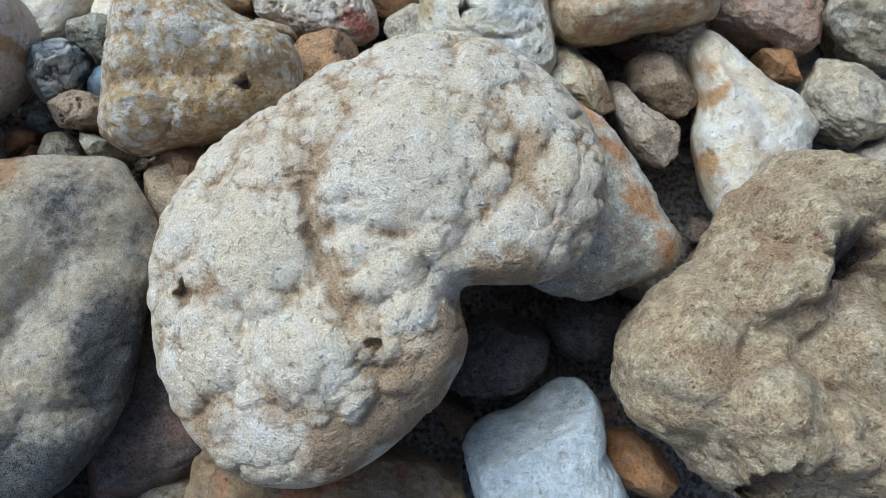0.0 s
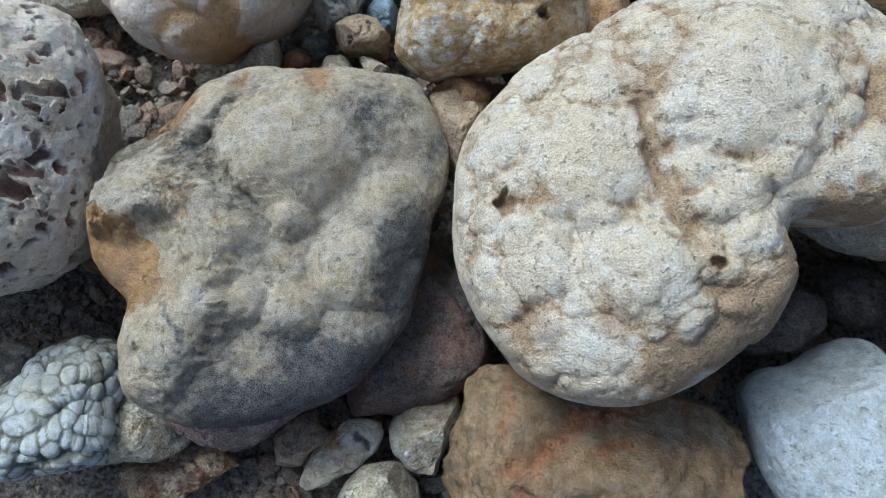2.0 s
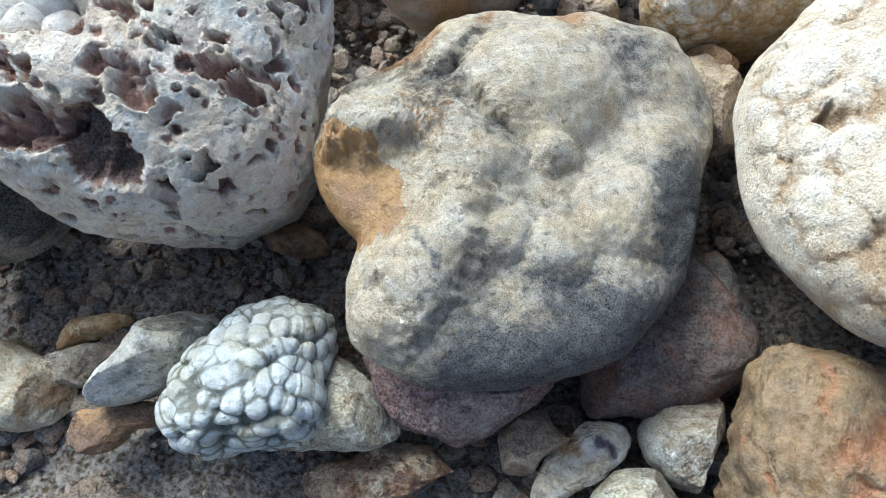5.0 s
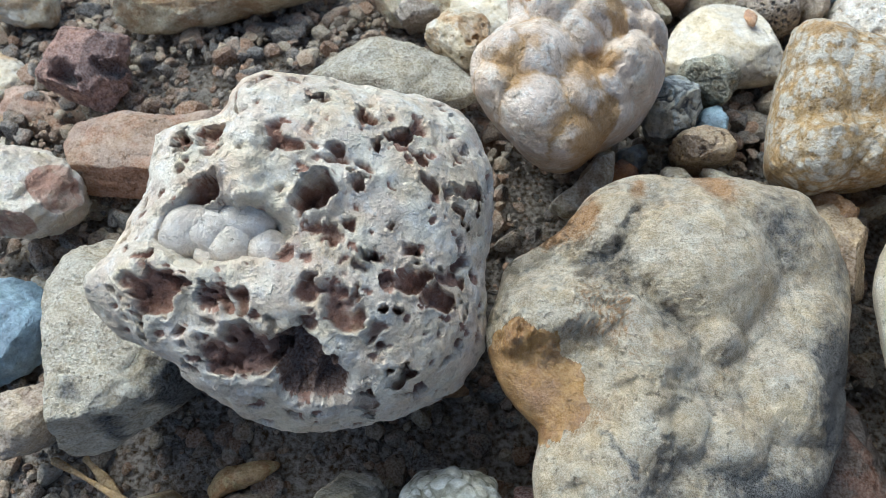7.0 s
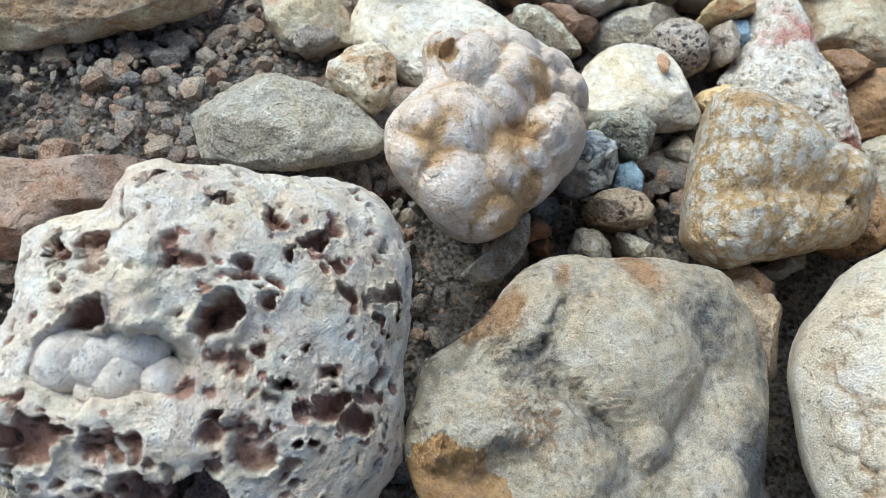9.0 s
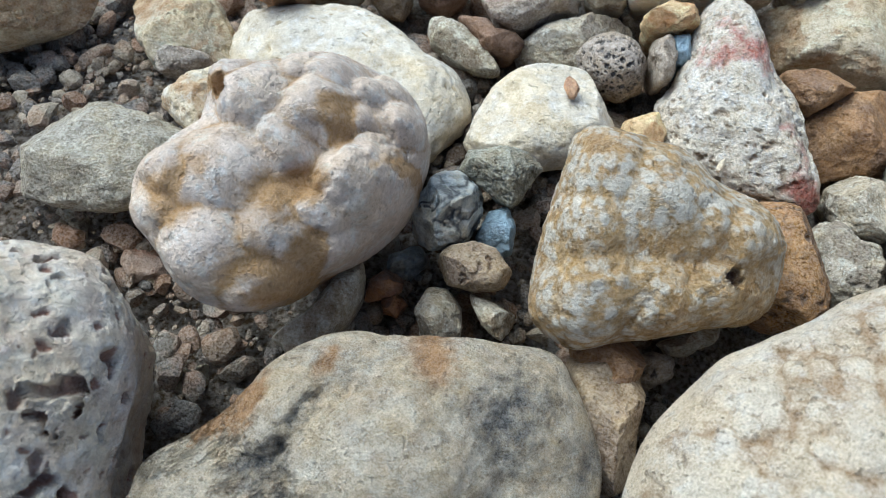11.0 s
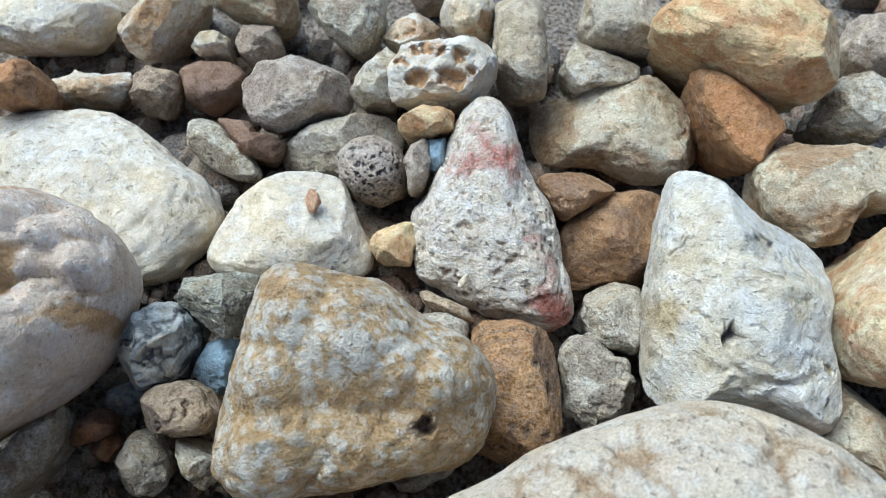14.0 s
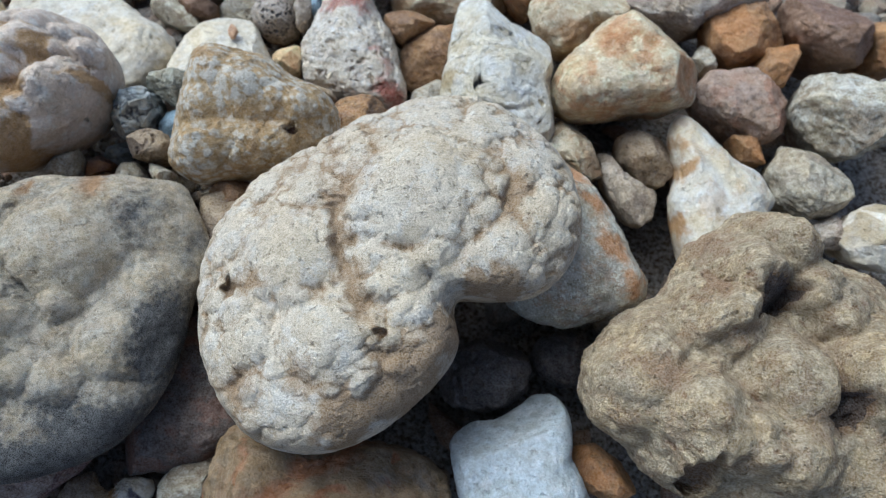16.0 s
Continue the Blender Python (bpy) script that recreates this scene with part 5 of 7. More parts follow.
stone("cobble", (-0.3722, 0.1698, 0.0452), 22, (0.0243, 0.0240, 0.0224, 0.0219, 0.0197, 0.0183, 0.0178, 0.0179, 0.0180, 0.0189, 0.0208, 0.0222, 0.0241, 0.0264, 0.0233, 0.0217, 0.0212, 0.0216, 0.0230, 0.0213, 0.0194, 0.0184, 0.0180, 0.0179, 0.0186, 0.0203, 0.0211, 0.0216, 0.0230, 0.0234), 0.022, 0.0339, POROUS,
      "pale lilac lumpy cobble", level=6, lumps=0.08, rough=0.03, knobs=((0.009, 0.002, 0.3),), lean=(-0.00, 0.30))
stone("pebble", (-0.3644, 0.1890, 0.0117), 20, (0.0127, 0.0104, 0.0092, 0.0086, 0.0084, 0.0078, 0.0072, 0.0071, 0.0072, 0.0077, 0.0087, 0.0104, 0.0107, 0.0104, 0.0106, 0.0113, 0.0099, 0.0091, 0.0088, 0.0088, 0.0093, 0.0084, 0.0076, 0.0073, 0.0073, 0.0077, 0.0084, 0.0098, 0.0102, 0.0113), 0.012, 0.0032, PALEGREEN,
      "pale smooth pebble lying among other stones", level=5, chops=2, lean=(0.00, 0.30))
stone("stone", (-0.3323, 0.2051, 0.0311), 18, (0.0251, 0.0484, 0.0519, 0.0380, 0.0240, 0.0186, 0.0161, 0.0156, 0.0158, 0.0166, 0.0186, 0.0213, 0.0241, 0.0291, 0.0372, 0.0387, 0.0380, 0.0388, 0.0352, 0.0301, 0.0261, 0.0235, 0.0223, 0.0218, 0.0222, 0.0237, 0.0219, 0.0207, 0.0208, 0.0223), 0.016, 0.0094, PINK,
      "smooth pinkish brown slab", level=6, square=0.5, chops=3, rough=0.005, marks=[('ochre', -0.0026, -0.0163, 0.0158, 0.6)], lean=(0.00, 0.30))
stone("stone", (-0.3730, 0.2432, 0.0384), 28, (0.0179, 0.0172, 0.0182, 0.0203, 0.0224, 0.0246, 0.0229, 0.0203, 0.0195, 0.0200, 0.0217, 0.0241, 0.0257, 0.0243, 0.0218, 0.0207, 0.0205, 0.0200, 0.0194, 0.0196, 0.0207, 0.0207, 0.0213, 0.0221, 0.0220, 0.0230, 0.0251, 0.0245, 0.0235, 0.0206), 0.016, 0.0093, REDPINK,
      "reddish stone with two deep cavities", level=6, square=0.6, lumps=0.07, rough=0.03, marks=[('pit', -0.0006, -0.0067, 0.0064, 0.009), ('pit', 0.0139, -0.0019, 0.0049, 0.008), ('dark', -0.0004, -0.008, 0.0054, 0.6), ('dark', 0.014, -0.0024, 0.0039, 0.6)], lean=(-0.01, 0.29))
stone("stone", (-0.4341, 0.2553, 0.0086), 20, (0.0215, 0.0171, 0.0148, 0.0135, 0.0129, 0.0126, 0.0129, 0.0138, 0.0156, 0.0183, 0.0214, 0.0274, 0.0266, 0.0217, 0.0190, 0.0176, 0.0171, 0.0173, 0.0184, 0.0205, 0.0182, 0.0161, 0.0151, 0.0148, 0.0152, 0.0163, 0.0185, 0.0217, 0.0267, 0.0280), 0.014, 0.0064, IVORY,
      "smooth ivory stone lying among other stones", level=5, chops=2, lean=(0.00, 0.30))
stone("stone", (-0.2420, 0.2463, 0.0404), 18, (0.0422, 0.0360, 0.0319, 0.0269, 0.0237, 0.0220, 0.0208, 0.0206, 0.0214, 0.0221, 0.0230, 0.0246, 0.0262, 0.0293, 0.0332, 0.0396, 0.0371, 0.0364, 0.0287, 0.0240, 0.0214, 0.0192, 0.0181, 0.0178, 0.0184, 0.0198, 0.0217, 0.0246, 0.0300, 0.0387), 0.014, 0.0212, GREYSLAB,
      "rough grey weathered slab", level=6, square=0.55, chops=3, rough=0.02, lean=(0.00, 0.30))
stone("pebble", (-0.2123, 0.2719, 0.0465), 25, (0.0123, 0.0123, 0.0129, 0.0141, 0.0136, 0.0138, 0.0145, 0.0151, 0.0139, 0.0134, 0.0133, 0.0129, 0.0130, 0.0137, 0.0152, 0.0150, 0.0143, 0.0128, 0.0118, 0.0114, 0.0115, 0.0120, 0.0131, 0.0152, 0.0163, 0.0154, 0.0143, 0.0132, 0.0127, 0.0128), 0.014, 0.0347, IVORY,
      "cream pitted pebble lying among other stones", level=6, rough=0.02, pits=((0.006, 0.34, 0.0018, 0.6),), chops=2, lean=(-0.00, 0.30))
stone("stone", (-0.2007, 0.2512, 0.0074), 18, (0.0139, 0.0114, 0.0100, 0.0092, 0.0089, 0.0091, 0.0096, 0.0105, 0.0101, 0.0102, 0.0107, 0.0118, 0.0139, 0.0177, 0.0156, 0.0113, 0.0094, 0.0085, 0.0082, 0.0082, 0.0085, 0.0094, 0.0106, 0.0105, 0.0110, 0.0120, 0.0139, 0.0144, 0.0141, 0.0143), 0.01, 0.0039, PINK,
      "brown flat shard lying among other stones", level=5, square=0.5, chops=3, lean=(0.00, 0.30))
stone("pebble", (-0.1537, 0.2034, 0.0381), 22, (0.0076, 0.0086, 0.0102, 0.0125, 0.0148, 0.0183, 0.0202, 0.0117, 0.0083, 0.0066, 0.0058, 0.0053, 0.0051, 0.0051, 0.0054, 0.0059, 0.0068, 0.0098, 0.0179, 0.0171, 0.0170, 0.0143, 0.0128, 0.0099, 0.0083, 0.0075, 0.0071, 0.0070, 0.0071, 0.0072), 0.013, 0.0275, PALEGREEN,
      "oblong pale speckled pebble", level=6, square=0.65, rough=0.006, chops=2, lean=(0.01, 0.30))
stone("stone", (-0.1221, 0.2439, 0.0427), 25, (0.0118, 0.0118, 0.0121, 0.0132, 0.0136, 0.0137, 0.0144, 0.0142, 0.0136, 0.0136, 0.0126, 0.0114, 0.0108, 0.0107, 0.0107, 0.0108, 0.0115, 0.0127, 0.0135, 0.0145, 0.0148, 0.0137, 0.0134, 0.0129, 0.0121, 0.0120, 0.0123, 0.0116, 0.0111, 0.0112), 0.02, 0.0336, BLUESTRIPE,
      "blue and white stone with dark streaks", level=6, square=0.6, chops=6, deep=0.72, rough=0.03, marks=[('groove', -0.0058, 0.0001, 0.0102, 0.0138, 0.0009, 0.001, 0, 1.2), ('groove', -0.0039, -0.0072, 0.015, 0.0067, 0.0009, 0.001, 0, 1.1), ('groove', 0.0028, -0.0115, 0.0166, -0.0008, 0.0012, 0.001, 0, 1.2), ('dark', -0.0017, 0.0073, 0.003, 0.8), ('dark', 0.0107, 0.0104, 0.0027, 0.9), ('dark', 0.0144, -0.0027, 0.0043, 1.0), ('groove', -0.0008, 0.0125, 0.0063, -0.012, 0.0007, 0.001, 0, 0.9)], lean=(-0.00, 0.30))
stone("flint_chip", (-0.1041, 0.2430, 0.0348), 25, (0.0060, 0.0062, 0.0067, 0.0068, 0.0072, 0.0080, 0.0095, 0.0098, 0.0088, 0.0083, 0.0082, 0.0074, 0.0067, 0.0063, 0.0062, 0.0064, 0.0069, 0.0073, 0.0071, 0.0072, 0.0077, 0.0086, 0.0099, 0.0089, 0.0084, 0.0083, 0.0083, 0.0070, 0.0063, 0.0060), 0.012, 0.0272, BLUEGREY,
      "angular blue-grey flint chip", level=5, square=0.6, chops=5, deep=0.72, lean=(0.00, 0.30))
stone("pebble", (-0.1099, 0.2246, 0.0436), 22, (0.0124, 0.0111, 0.0103, 0.0099, 0.0092, 0.0085, 0.0082, 0.0083, 0.0086, 0.0083, 0.0084, 0.0089, 0.0099, 0.0108, 0.0115, 0.0131, 0.0117, 0.0109, 0.0107, 0.0089, 0.0079, 0.0075, 0.0074, 0.0076, 0.0079, 0.0082, 0.0091, 0.0106, 0.0117, 0.0118), 0.013, 0.0340, PEBBLETAN,
      "tan pebble with fine pores", level=6, square=0.7, rough=0.006, pits=((0.0036, 0.4, 0.001, 0.6),), chops=2, lean=(-0.00, 0.30))
stone("flint_chip", (-0.1389, 0.2204, 0.0289), 25, (0.0059, 0.0061, 0.0066, 0.0067, 0.0060, 0.0057, 0.0057, 0.0059, 0.0064, 0.0055, 0.0049, 0.0046, 0.0046, 0.0047, 0.0048, 0.0049, 0.0052, 0.0058, 0.0070, 0.0087, 0.0067, 0.0056, 0.0049, 0.0044, 0.0042, 0.0041, 0.0043, 0.0046, 0.0053, 0.0060), 0.01, 0.0184, FLINT,
      "glossy orange flint chip", level=5, chops=6, deep=0.65, lean=(-0.00, 0.30))
stone("pebble", (-0.1187, 0.2106, 0.0327), 25, (0.0074, 0.0075, 0.0080, 0.0078, 0.0079, 0.0083, 0.0092, 0.0098, 0.0098, 0.0102, 0.0105, 0.0090, 0.0081, 0.0077, 0.0077, 0.0080, 0.0075, 0.0073, 0.0075, 0.0081, 0.0092, 0.0100, 0.0094, 0.0092, 0.0094, 0.0098, 0.0093, 0.0091, 0.0083, 0.0077), 0.012, 0.0234, GREYPALE,
      "grey pebble standing on end", level=5, chops=4, lean=(-0.00, 0.30))
stone("stone", (-0.1017, 0.2102, 0.0394), 25, (0.0058, 0.0056, 0.0052, 0.0044, 0.0040, 0.0038, 0.0038, 0.0040, 0.0044, 0.0051, 0.0064, 0.0079, 0.0100, 0.0078, 0.0061, 0.0050, 0.0044, 0.0040, 0.0039, 0.0040, 0.0040, 0.0041, 0.0045, 0.0051, 0.0062, 0.0074, 0.0076, 0.0081, 0.0073, 0.0063), 0.008, 0.0301, PALEGREEN,
      "pale angular shard lying among other stones", level=5, chops=4, lean=(-0.00, 0.30))
stone("stone", (-0.0642, 0.1827, 0.0420), 25, (0.0094, 0.0103, 0.0117, 0.0142, 0.0152, 0.0171, 0.0175, 0.0176, 0.0181, 0.0178, 0.0183, 0.0191, 0.0148, 0.0125, 0.0112, 0.0107, 0.0103, 0.0103, 0.0108, 0.0118, 0.0133, 0.0156, 0.0199, 0.0215, 0.0204, 0.0183, 0.0134, 0.0110, 0.0096, 0.0092), 0.018, 0.0355, PEBBLETAN,
      "brown wedge of stone", level=6, chops=5, deep=0.75, rough=0.012, lean=(-0.00, 0.30))
stone("slab_stone", (-0.1720, 0.3157, 0.0134), 22, (0.0460, 0.0403, 0.0349, 0.0317, 0.0301, 0.0298, 0.0307, 0.0318, 0.0338, 0.0356, 0.0381, 0.0422, 0.0483, 0.0547, 0.0528, 0.0494, 0.0396, 0.0325, 0.0287, 0.0267, 0.0262, 0.0267, 0.0287, 0.0324, 0.0355, 0.0410, 0.0458, 0.0486, 0.0490, 0.0497), 0.022, 0.0134, CHALK,
      "large flat pale stone", level=6, chops=0, square=0.55, flat=0.7, rough=0.016, lumps=0.05, knobs=((0.004, 0.0005, 0.1),), pits=((0.0035, 0.34, 0.0007, 0.35),), marks=[('ochre', 0.0379, -0.0306, 0.0123, 0.6), ('ochre', 0.0222, -0.0365, 0.0123, 0.5)], lean=(-0.00, 0.30))
stone("stone", (-0.2449, 0.3260, 0.0191), 25, (0.0210, 0.0196, 0.0180, 0.0173, 0.0174, 0.0172, 0.0173, 0.0181, 0.0199, 0.0204, 0.0215, 0.0240, 0.0253, 0.0261, 0.0216, 0.0191, 0.0179, 0.0174, 0.0172, 0.0178, 0.0193, 0.0207, 0.0192, 0.0187, 0.0190, 0.0202, 0.0221, 0.0236, 0.0266, 0.0229), 0.018, 0.0162, BEIGE,
      "pale stone with grey stains", level=6, square=0.6, chops=3, rough=0.012, lean=(0.00, 0.30))
stone("stone", (-0.2383, 0.3054, 0.0277), 22, (0.0119, 0.0119, 0.0094, 0.0081, 0.0073, 0.0069, 0.0063, 0.0061, 0.0062, 0.0065, 0.0072, 0.0085, 0.0085, 0.0090, 0.0100, 0.0111, 0.0097, 0.0090, 0.0088, 0.0090, 0.0091, 0.0074, 0.0066, 0.0061, 0.0059, 0.0060, 0.0064, 0.0072, 0.0080, 0.0094), 0.01, 0.0197, MAUVE,
      "small brown stone resting on a pale one", level=5, chops=3, lean=(0.00, 0.30))
stone("lava_pebble", (-0.0700, 0.3379, 0.0153), 25, (0.0136, 0.0138, 0.0132, 0.0132, 0.0137, 0.0136, 0.0135, 0.0139, 0.0146, 0.0142, 0.0144, 0.0148, 0.0146, 0.0150, 0.0154, 0.0141, 0.0134, 0.0134, 0.0133, 0.0128, 0.0130, 0.0137, 0.0135, 0.0138, 0.0150, 0.0147, 0.0148, 0.0157, 0.0146, 0.0138), 0.024, 0.0249, VESICULAR,
      "round grey-brown pebble full of pores", level=7, chops=0, square=0.75, flat=1.0, rough=0.005, lumps=0.02, pits=((0.0032, 0.46, 0.0011, 0.9), (0.002, 0.4, 0.0006, 0.7)), lean=(-0.00, 0.30))
stone("stone", (-0.0840, 0.3545, 0.0047), 25, (0.0224, 0.0232, 0.0239, 0.0230, 0.0207, 0.0183, 0.0170, 0.0149, 0.0137, 0.0133, 0.0135, 0.0140, 0.0148, 0.0165, 0.0196, 0.0231, 0.0271, 0.0277, 0.0216, 0.0170, 0.0145, 0.0131, 0.0126, 0.0129, 0.0137, 0.0155, 0.0164, 0.0174, 0.0193, 0.0226), 0.022, 0.0178, GREYPALE,
      "grey stone behind a round pebble", level=6, square=0.6, rough=0.012, lean=(-0.00, 0.30))
stone("pebble", (-0.1326, 0.3438, 0.0100), 25, (0.0115, 0.0094, 0.0084, 0.0078, 0.0076, 0.0078, 0.0084, 0.0094, 0.0104, 0.0120, 0.0150, 0.0169, 0.0183, 0.0167, 0.0145, 0.0133, 0.0116, 0.0098, 0.0089, 0.0085, 0.0084, 0.0084, 0.0086, 0.0093, 0.0106, 0.0128, 0.0157, 0.0197, 0.0196, 0.0146), 0.014, 0.0191, GREENISH,
      "oblong white and olive mottled pebble", level=6, square=0.65, rough=0.012, wash=0.1, chops=2, lean=(0.00, 0.30))
stone("stone", (-0.1073, 0.3719, 0.0171), 25, (0.0233, 0.0238, 0.0225, 0.0218, 0.0200, 0.0175, 0.0163, 0.0158, 0.0156, 0.0154, 0.0159, 0.0171, 0.0196, 0.0202, 0.0210, 0.0222, 0.0209, 0.0206, 0.0203, 0.0210, 0.0205, 0.0193, 0.0180, 0.0157, 0.0144, 0.0139, 0.0141, 0.0149, 0.0174, 0.0222), 0.018, 0.0384, MAUVE,
      "flat mauve-grey stone lying among other stones", level=6, square=0.55, chops=3, rough=0.014, lean=(-0.00, 0.30))
stone("pebble", (-0.1473, 0.3837, 0.0014), 25, (0.0128, 0.0141, 0.0150, 0.0142, 0.0140, 0.0126, 0.0114, 0.0107, 0.0106, 0.0110, 0.0119, 0.0123, 0.0131, 0.0147, 0.0152, 0.0134, 0.0124, 0.0120, 0.0122, 0.0129, 0.0125, 0.0123, 0.0127, 0.0137, 0.0128, 0.0119, 0.0115, 0.0117, 0.0122, 0.0122), 0.018, 0.0230, REDBROWN,
      "smooth red-brown pebble lying among other stones", level=5, chops=1, square=0.65, lumps=0.02, rough=0.002, lean=(0.00, 0.30))
stone("pebble", (-0.1208, 0.3477, 0.0139), 20, (0.0138, 0.0067, 0.0045, 0.0036, 0.0036, 0.0037, 0.0039, 0.0044, 0.0054, 0.0073, 0.0110, 0.0121, 0.0140, 0.0159, 0.0110, 0.0087, 0.0075, 0.0068, 0.0065, 0.0065, 0.0068, 0.0073, 0.0071, 0.0072, 0.0076, 0.0085, 0.0101, 0.0131, 0.0137, 0.0140), 0.012, 0.0262, REDBROWN,
      "red-brown pebble low in a gap", level=5, square=0.65, chops=2, lean=(0.00, 0.30))
stone("pebble", (-0.1687, 0.3724, 0.0080), 25, (0.0104, 0.0103, 0.0106, 0.0116, 0.0120, 0.0108, 0.0103, 0.0103, 0.0107, 0.0117, 0.0114, 0.0117, 0.0124, 0.0124, 0.0112, 0.0106, 0.0105, 0.0102, 0.0098, 0.0097, 0.0101, 0.0111, 0.0114, 0.0114, 0.0120, 0.0131, 0.0119, 0.0109, 0.0104, 0.0104), 0.014, 0.0264, PEBBLETAN,
      "beige pebble lying among other stones", level=5, chops=2, lumps=0.08, lean=(-0.00, 0.30))
stone("pebble", (-0.1940, 0.3670, 0.0115), 25, (0.0147, 0.0172, 0.0162, 0.0159, 0.0081, 0.0072, 0.0067, 0.0065, 0.0066, 0.0071, 0.0080, 0.0096, 0.0103, 0.0113, 0.0131, 0.0166, 0.0153, 0.0147, 0.0149, 0.0128, 0.0092, 0.0075, 0.0068, 0.0065, 0.0066, 0.0069, 0.0076, 0.0090, 0.0115, 0.0133), 0.012, 0.0273, IVORY,
      "knobbly white pebble lying among other stones", level=6, lumps=0.14, rough=0.02, chops=2, lean=(-0.00, 0.30))
stone("pebble", (-0.2079, 0.3453, 0.0365), 25, (0.0100, 0.0105, 0.0099, 0.0097, 0.0097, 0.0104, 0.0103, 0.0097, 0.0097, 0.0100, 0.0103, 0.0102, 0.0106, 0.0112, 0.0100, 0.0094, 0.0093, 0.0096, 0.0104, 0.0114, 0.0105, 0.0100, 0.0100, 0.0093, 0.0091, 0.0094, 0.0100, 0.0114, 0.0106, 0.0101), 0.016, 0.0489, RUST,
      "orange-brown pebble lying among other stones", level=5, chops=2, lean=(-0.00, 0.30))
stone("flint_nodule", (-0.0475, 0.3760, 0.0333), 28, (0.0203, 0.0203, 0.0212, 0.0218, 0.0220, 0.0188, 0.0160, 0.0142, 0.0133, 0.0131, 0.0134, 0.0143, 0.0163, 0.0190, 0.0197, 0.0216, 0.0217, 0.0226, 0.0236, 0.0190, 0.0163, 0.0147, 0.0140, 0.0139, 0.0138, 0.0143, 0.0156, 0.0180, 0.0194, 0.0195), 0.02, 0.0564, FIN,
      "white flint with two deep round golden holes", level=6, square=0.6, lumps=0.08, rough=0.03, facet=0.2, marks=[('pit', -0.0075, -0.0069, 0.0052, 0.0045), ('pit', 0.0042, -0.0035, 0.0048, 0.0045), ('dark', 0.0046, -0.0045, 0.0022, 0.8), ('pit', 0.0063, 0.0066, 0.0030, 0.0040), ('pit', -0.0146, -0.0011, 0.0025, 0.0030), ('pit', -0.0010, 0.0050, 0.0024, 0.0030), ('pit', 0.0115, 0.0010, 0.0022, 0.0030), ('pit', -0.0085, 0.0060, 0.0028, 0.0025), ('ochre', -0.0040, 0.0090, 0.0070, 0.5)], lean=(0.00, 0.30))
stone("stone", (-0.0742, 0.3796, 0.0210), 25, (0.0079, 0.0082, 0.0089, 0.0103, 0.0128, 0.0138, 0.0140, 0.0149, 0.0124, 0.0106, 0.0096, 0.0092, 0.0092, 0.0092, 0.0089, 0.0090, 0.0095, 0.0106, 0.0127, 0.0127, 0.0128, 0.0127, 0.0119, 0.0116, 0.0119, 0.0127, 0.0116, 0.0096, 0.0085, 0.0080), 0.014, 0.0443, PALEGREEN,
      "pale stone lying among other stones", level=5, chops=2, lean=(0.00, 0.30))
stone("stone", (-0.0927, 0.4171, 0.0189), 25, (0.0167, 0.0163, 0.0166, 0.0178, 0.0153, 0.0136, 0.0127, 0.0125, 0.0128, 0.0138, 0.0157, 0.0167, 0.0182, 0.0209, 0.0203, 0.0171, 0.0147, 0.0133, 0.0127, 0.0126, 0.0125, 0.0129, 0.0139, 0.0158, 0.0185, 0.0176, 0.0175, 0.0166, 0.0163, 0.0167), 0.02, 0.0471, GREENISH,
      "pale grey-green wedge lying among other stones", level=5, chops=4, lean=(0.00, 0.30))
stone("stone", (-0.0641, 0.4116, 0.0158), 25, (0.0115, 0.0121, 0.0121, 0.0102, 0.0092, 0.0087, 0.0086, 0.0084, 0.0080, 0.0080, 0.0083, 0.0091, 0.0101, 0.0101, 0.0105, 0.0114, 0.0131, 0.0117, 0.0103, 0.0096, 0.0094, 0.0089, 0.0079, 0.0075, 0.0074, 0.0076, 0.0082, 0.0094, 0.0116, 0.0113), 0.016, 0.0442, IVORY,
      "cream pitted lump lying among other stones", level=5, pits=((0.007, 0.35, 0.002, 0.5),), lean=(0.00, 0.30))
stone("stone", (-0.0410, 0.4218, 0.0206), 25, (0.0114, 0.0119, 0.0120, 0.0122, 0.0130, 0.0145, 0.0129, 0.0114, 0.0106, 0.0104, 0.0106, 0.0113, 0.0125, 0.0119, 0.0118, 0.0123, 0.0134, 0.0134, 0.0122, 0.0116, 0.0116, 0.0122, 0.0119, 0.0112, 0.0110, 0.0113, 0.0122, 0.0130, 0.0119, 0.0114), 0.018, 0.0498, IVORY,
      "ivory and orange chunk", level=5, chops=3, wash=0.2, lean=(0.00, 0.30))
stone("stone", (-0.0177, 0.4053, 0.0223), 25, (0.0117, 0.0114, 0.0116, 0.0124, 0.0140, 0.0168, 0.0208, 0.0237, 0.0275, 0.0257, 0.0246, 0.0177, 0.0143, 0.0124, 0.0114, 0.0111, 0.0112, 0.0115, 0.0123, 0.0139, 0.0168, 0.0224, 0.0248, 0.0243, 0.0242, 0.0241, 0.0185, 0.0151, 0.0132, 0.0122), 0.018, 0.0508, OLIVE,
      "long grey stone lying among other stones", level=6, square=0.55, chops=2, rough=0.01, lean=(0.00, 0.30))
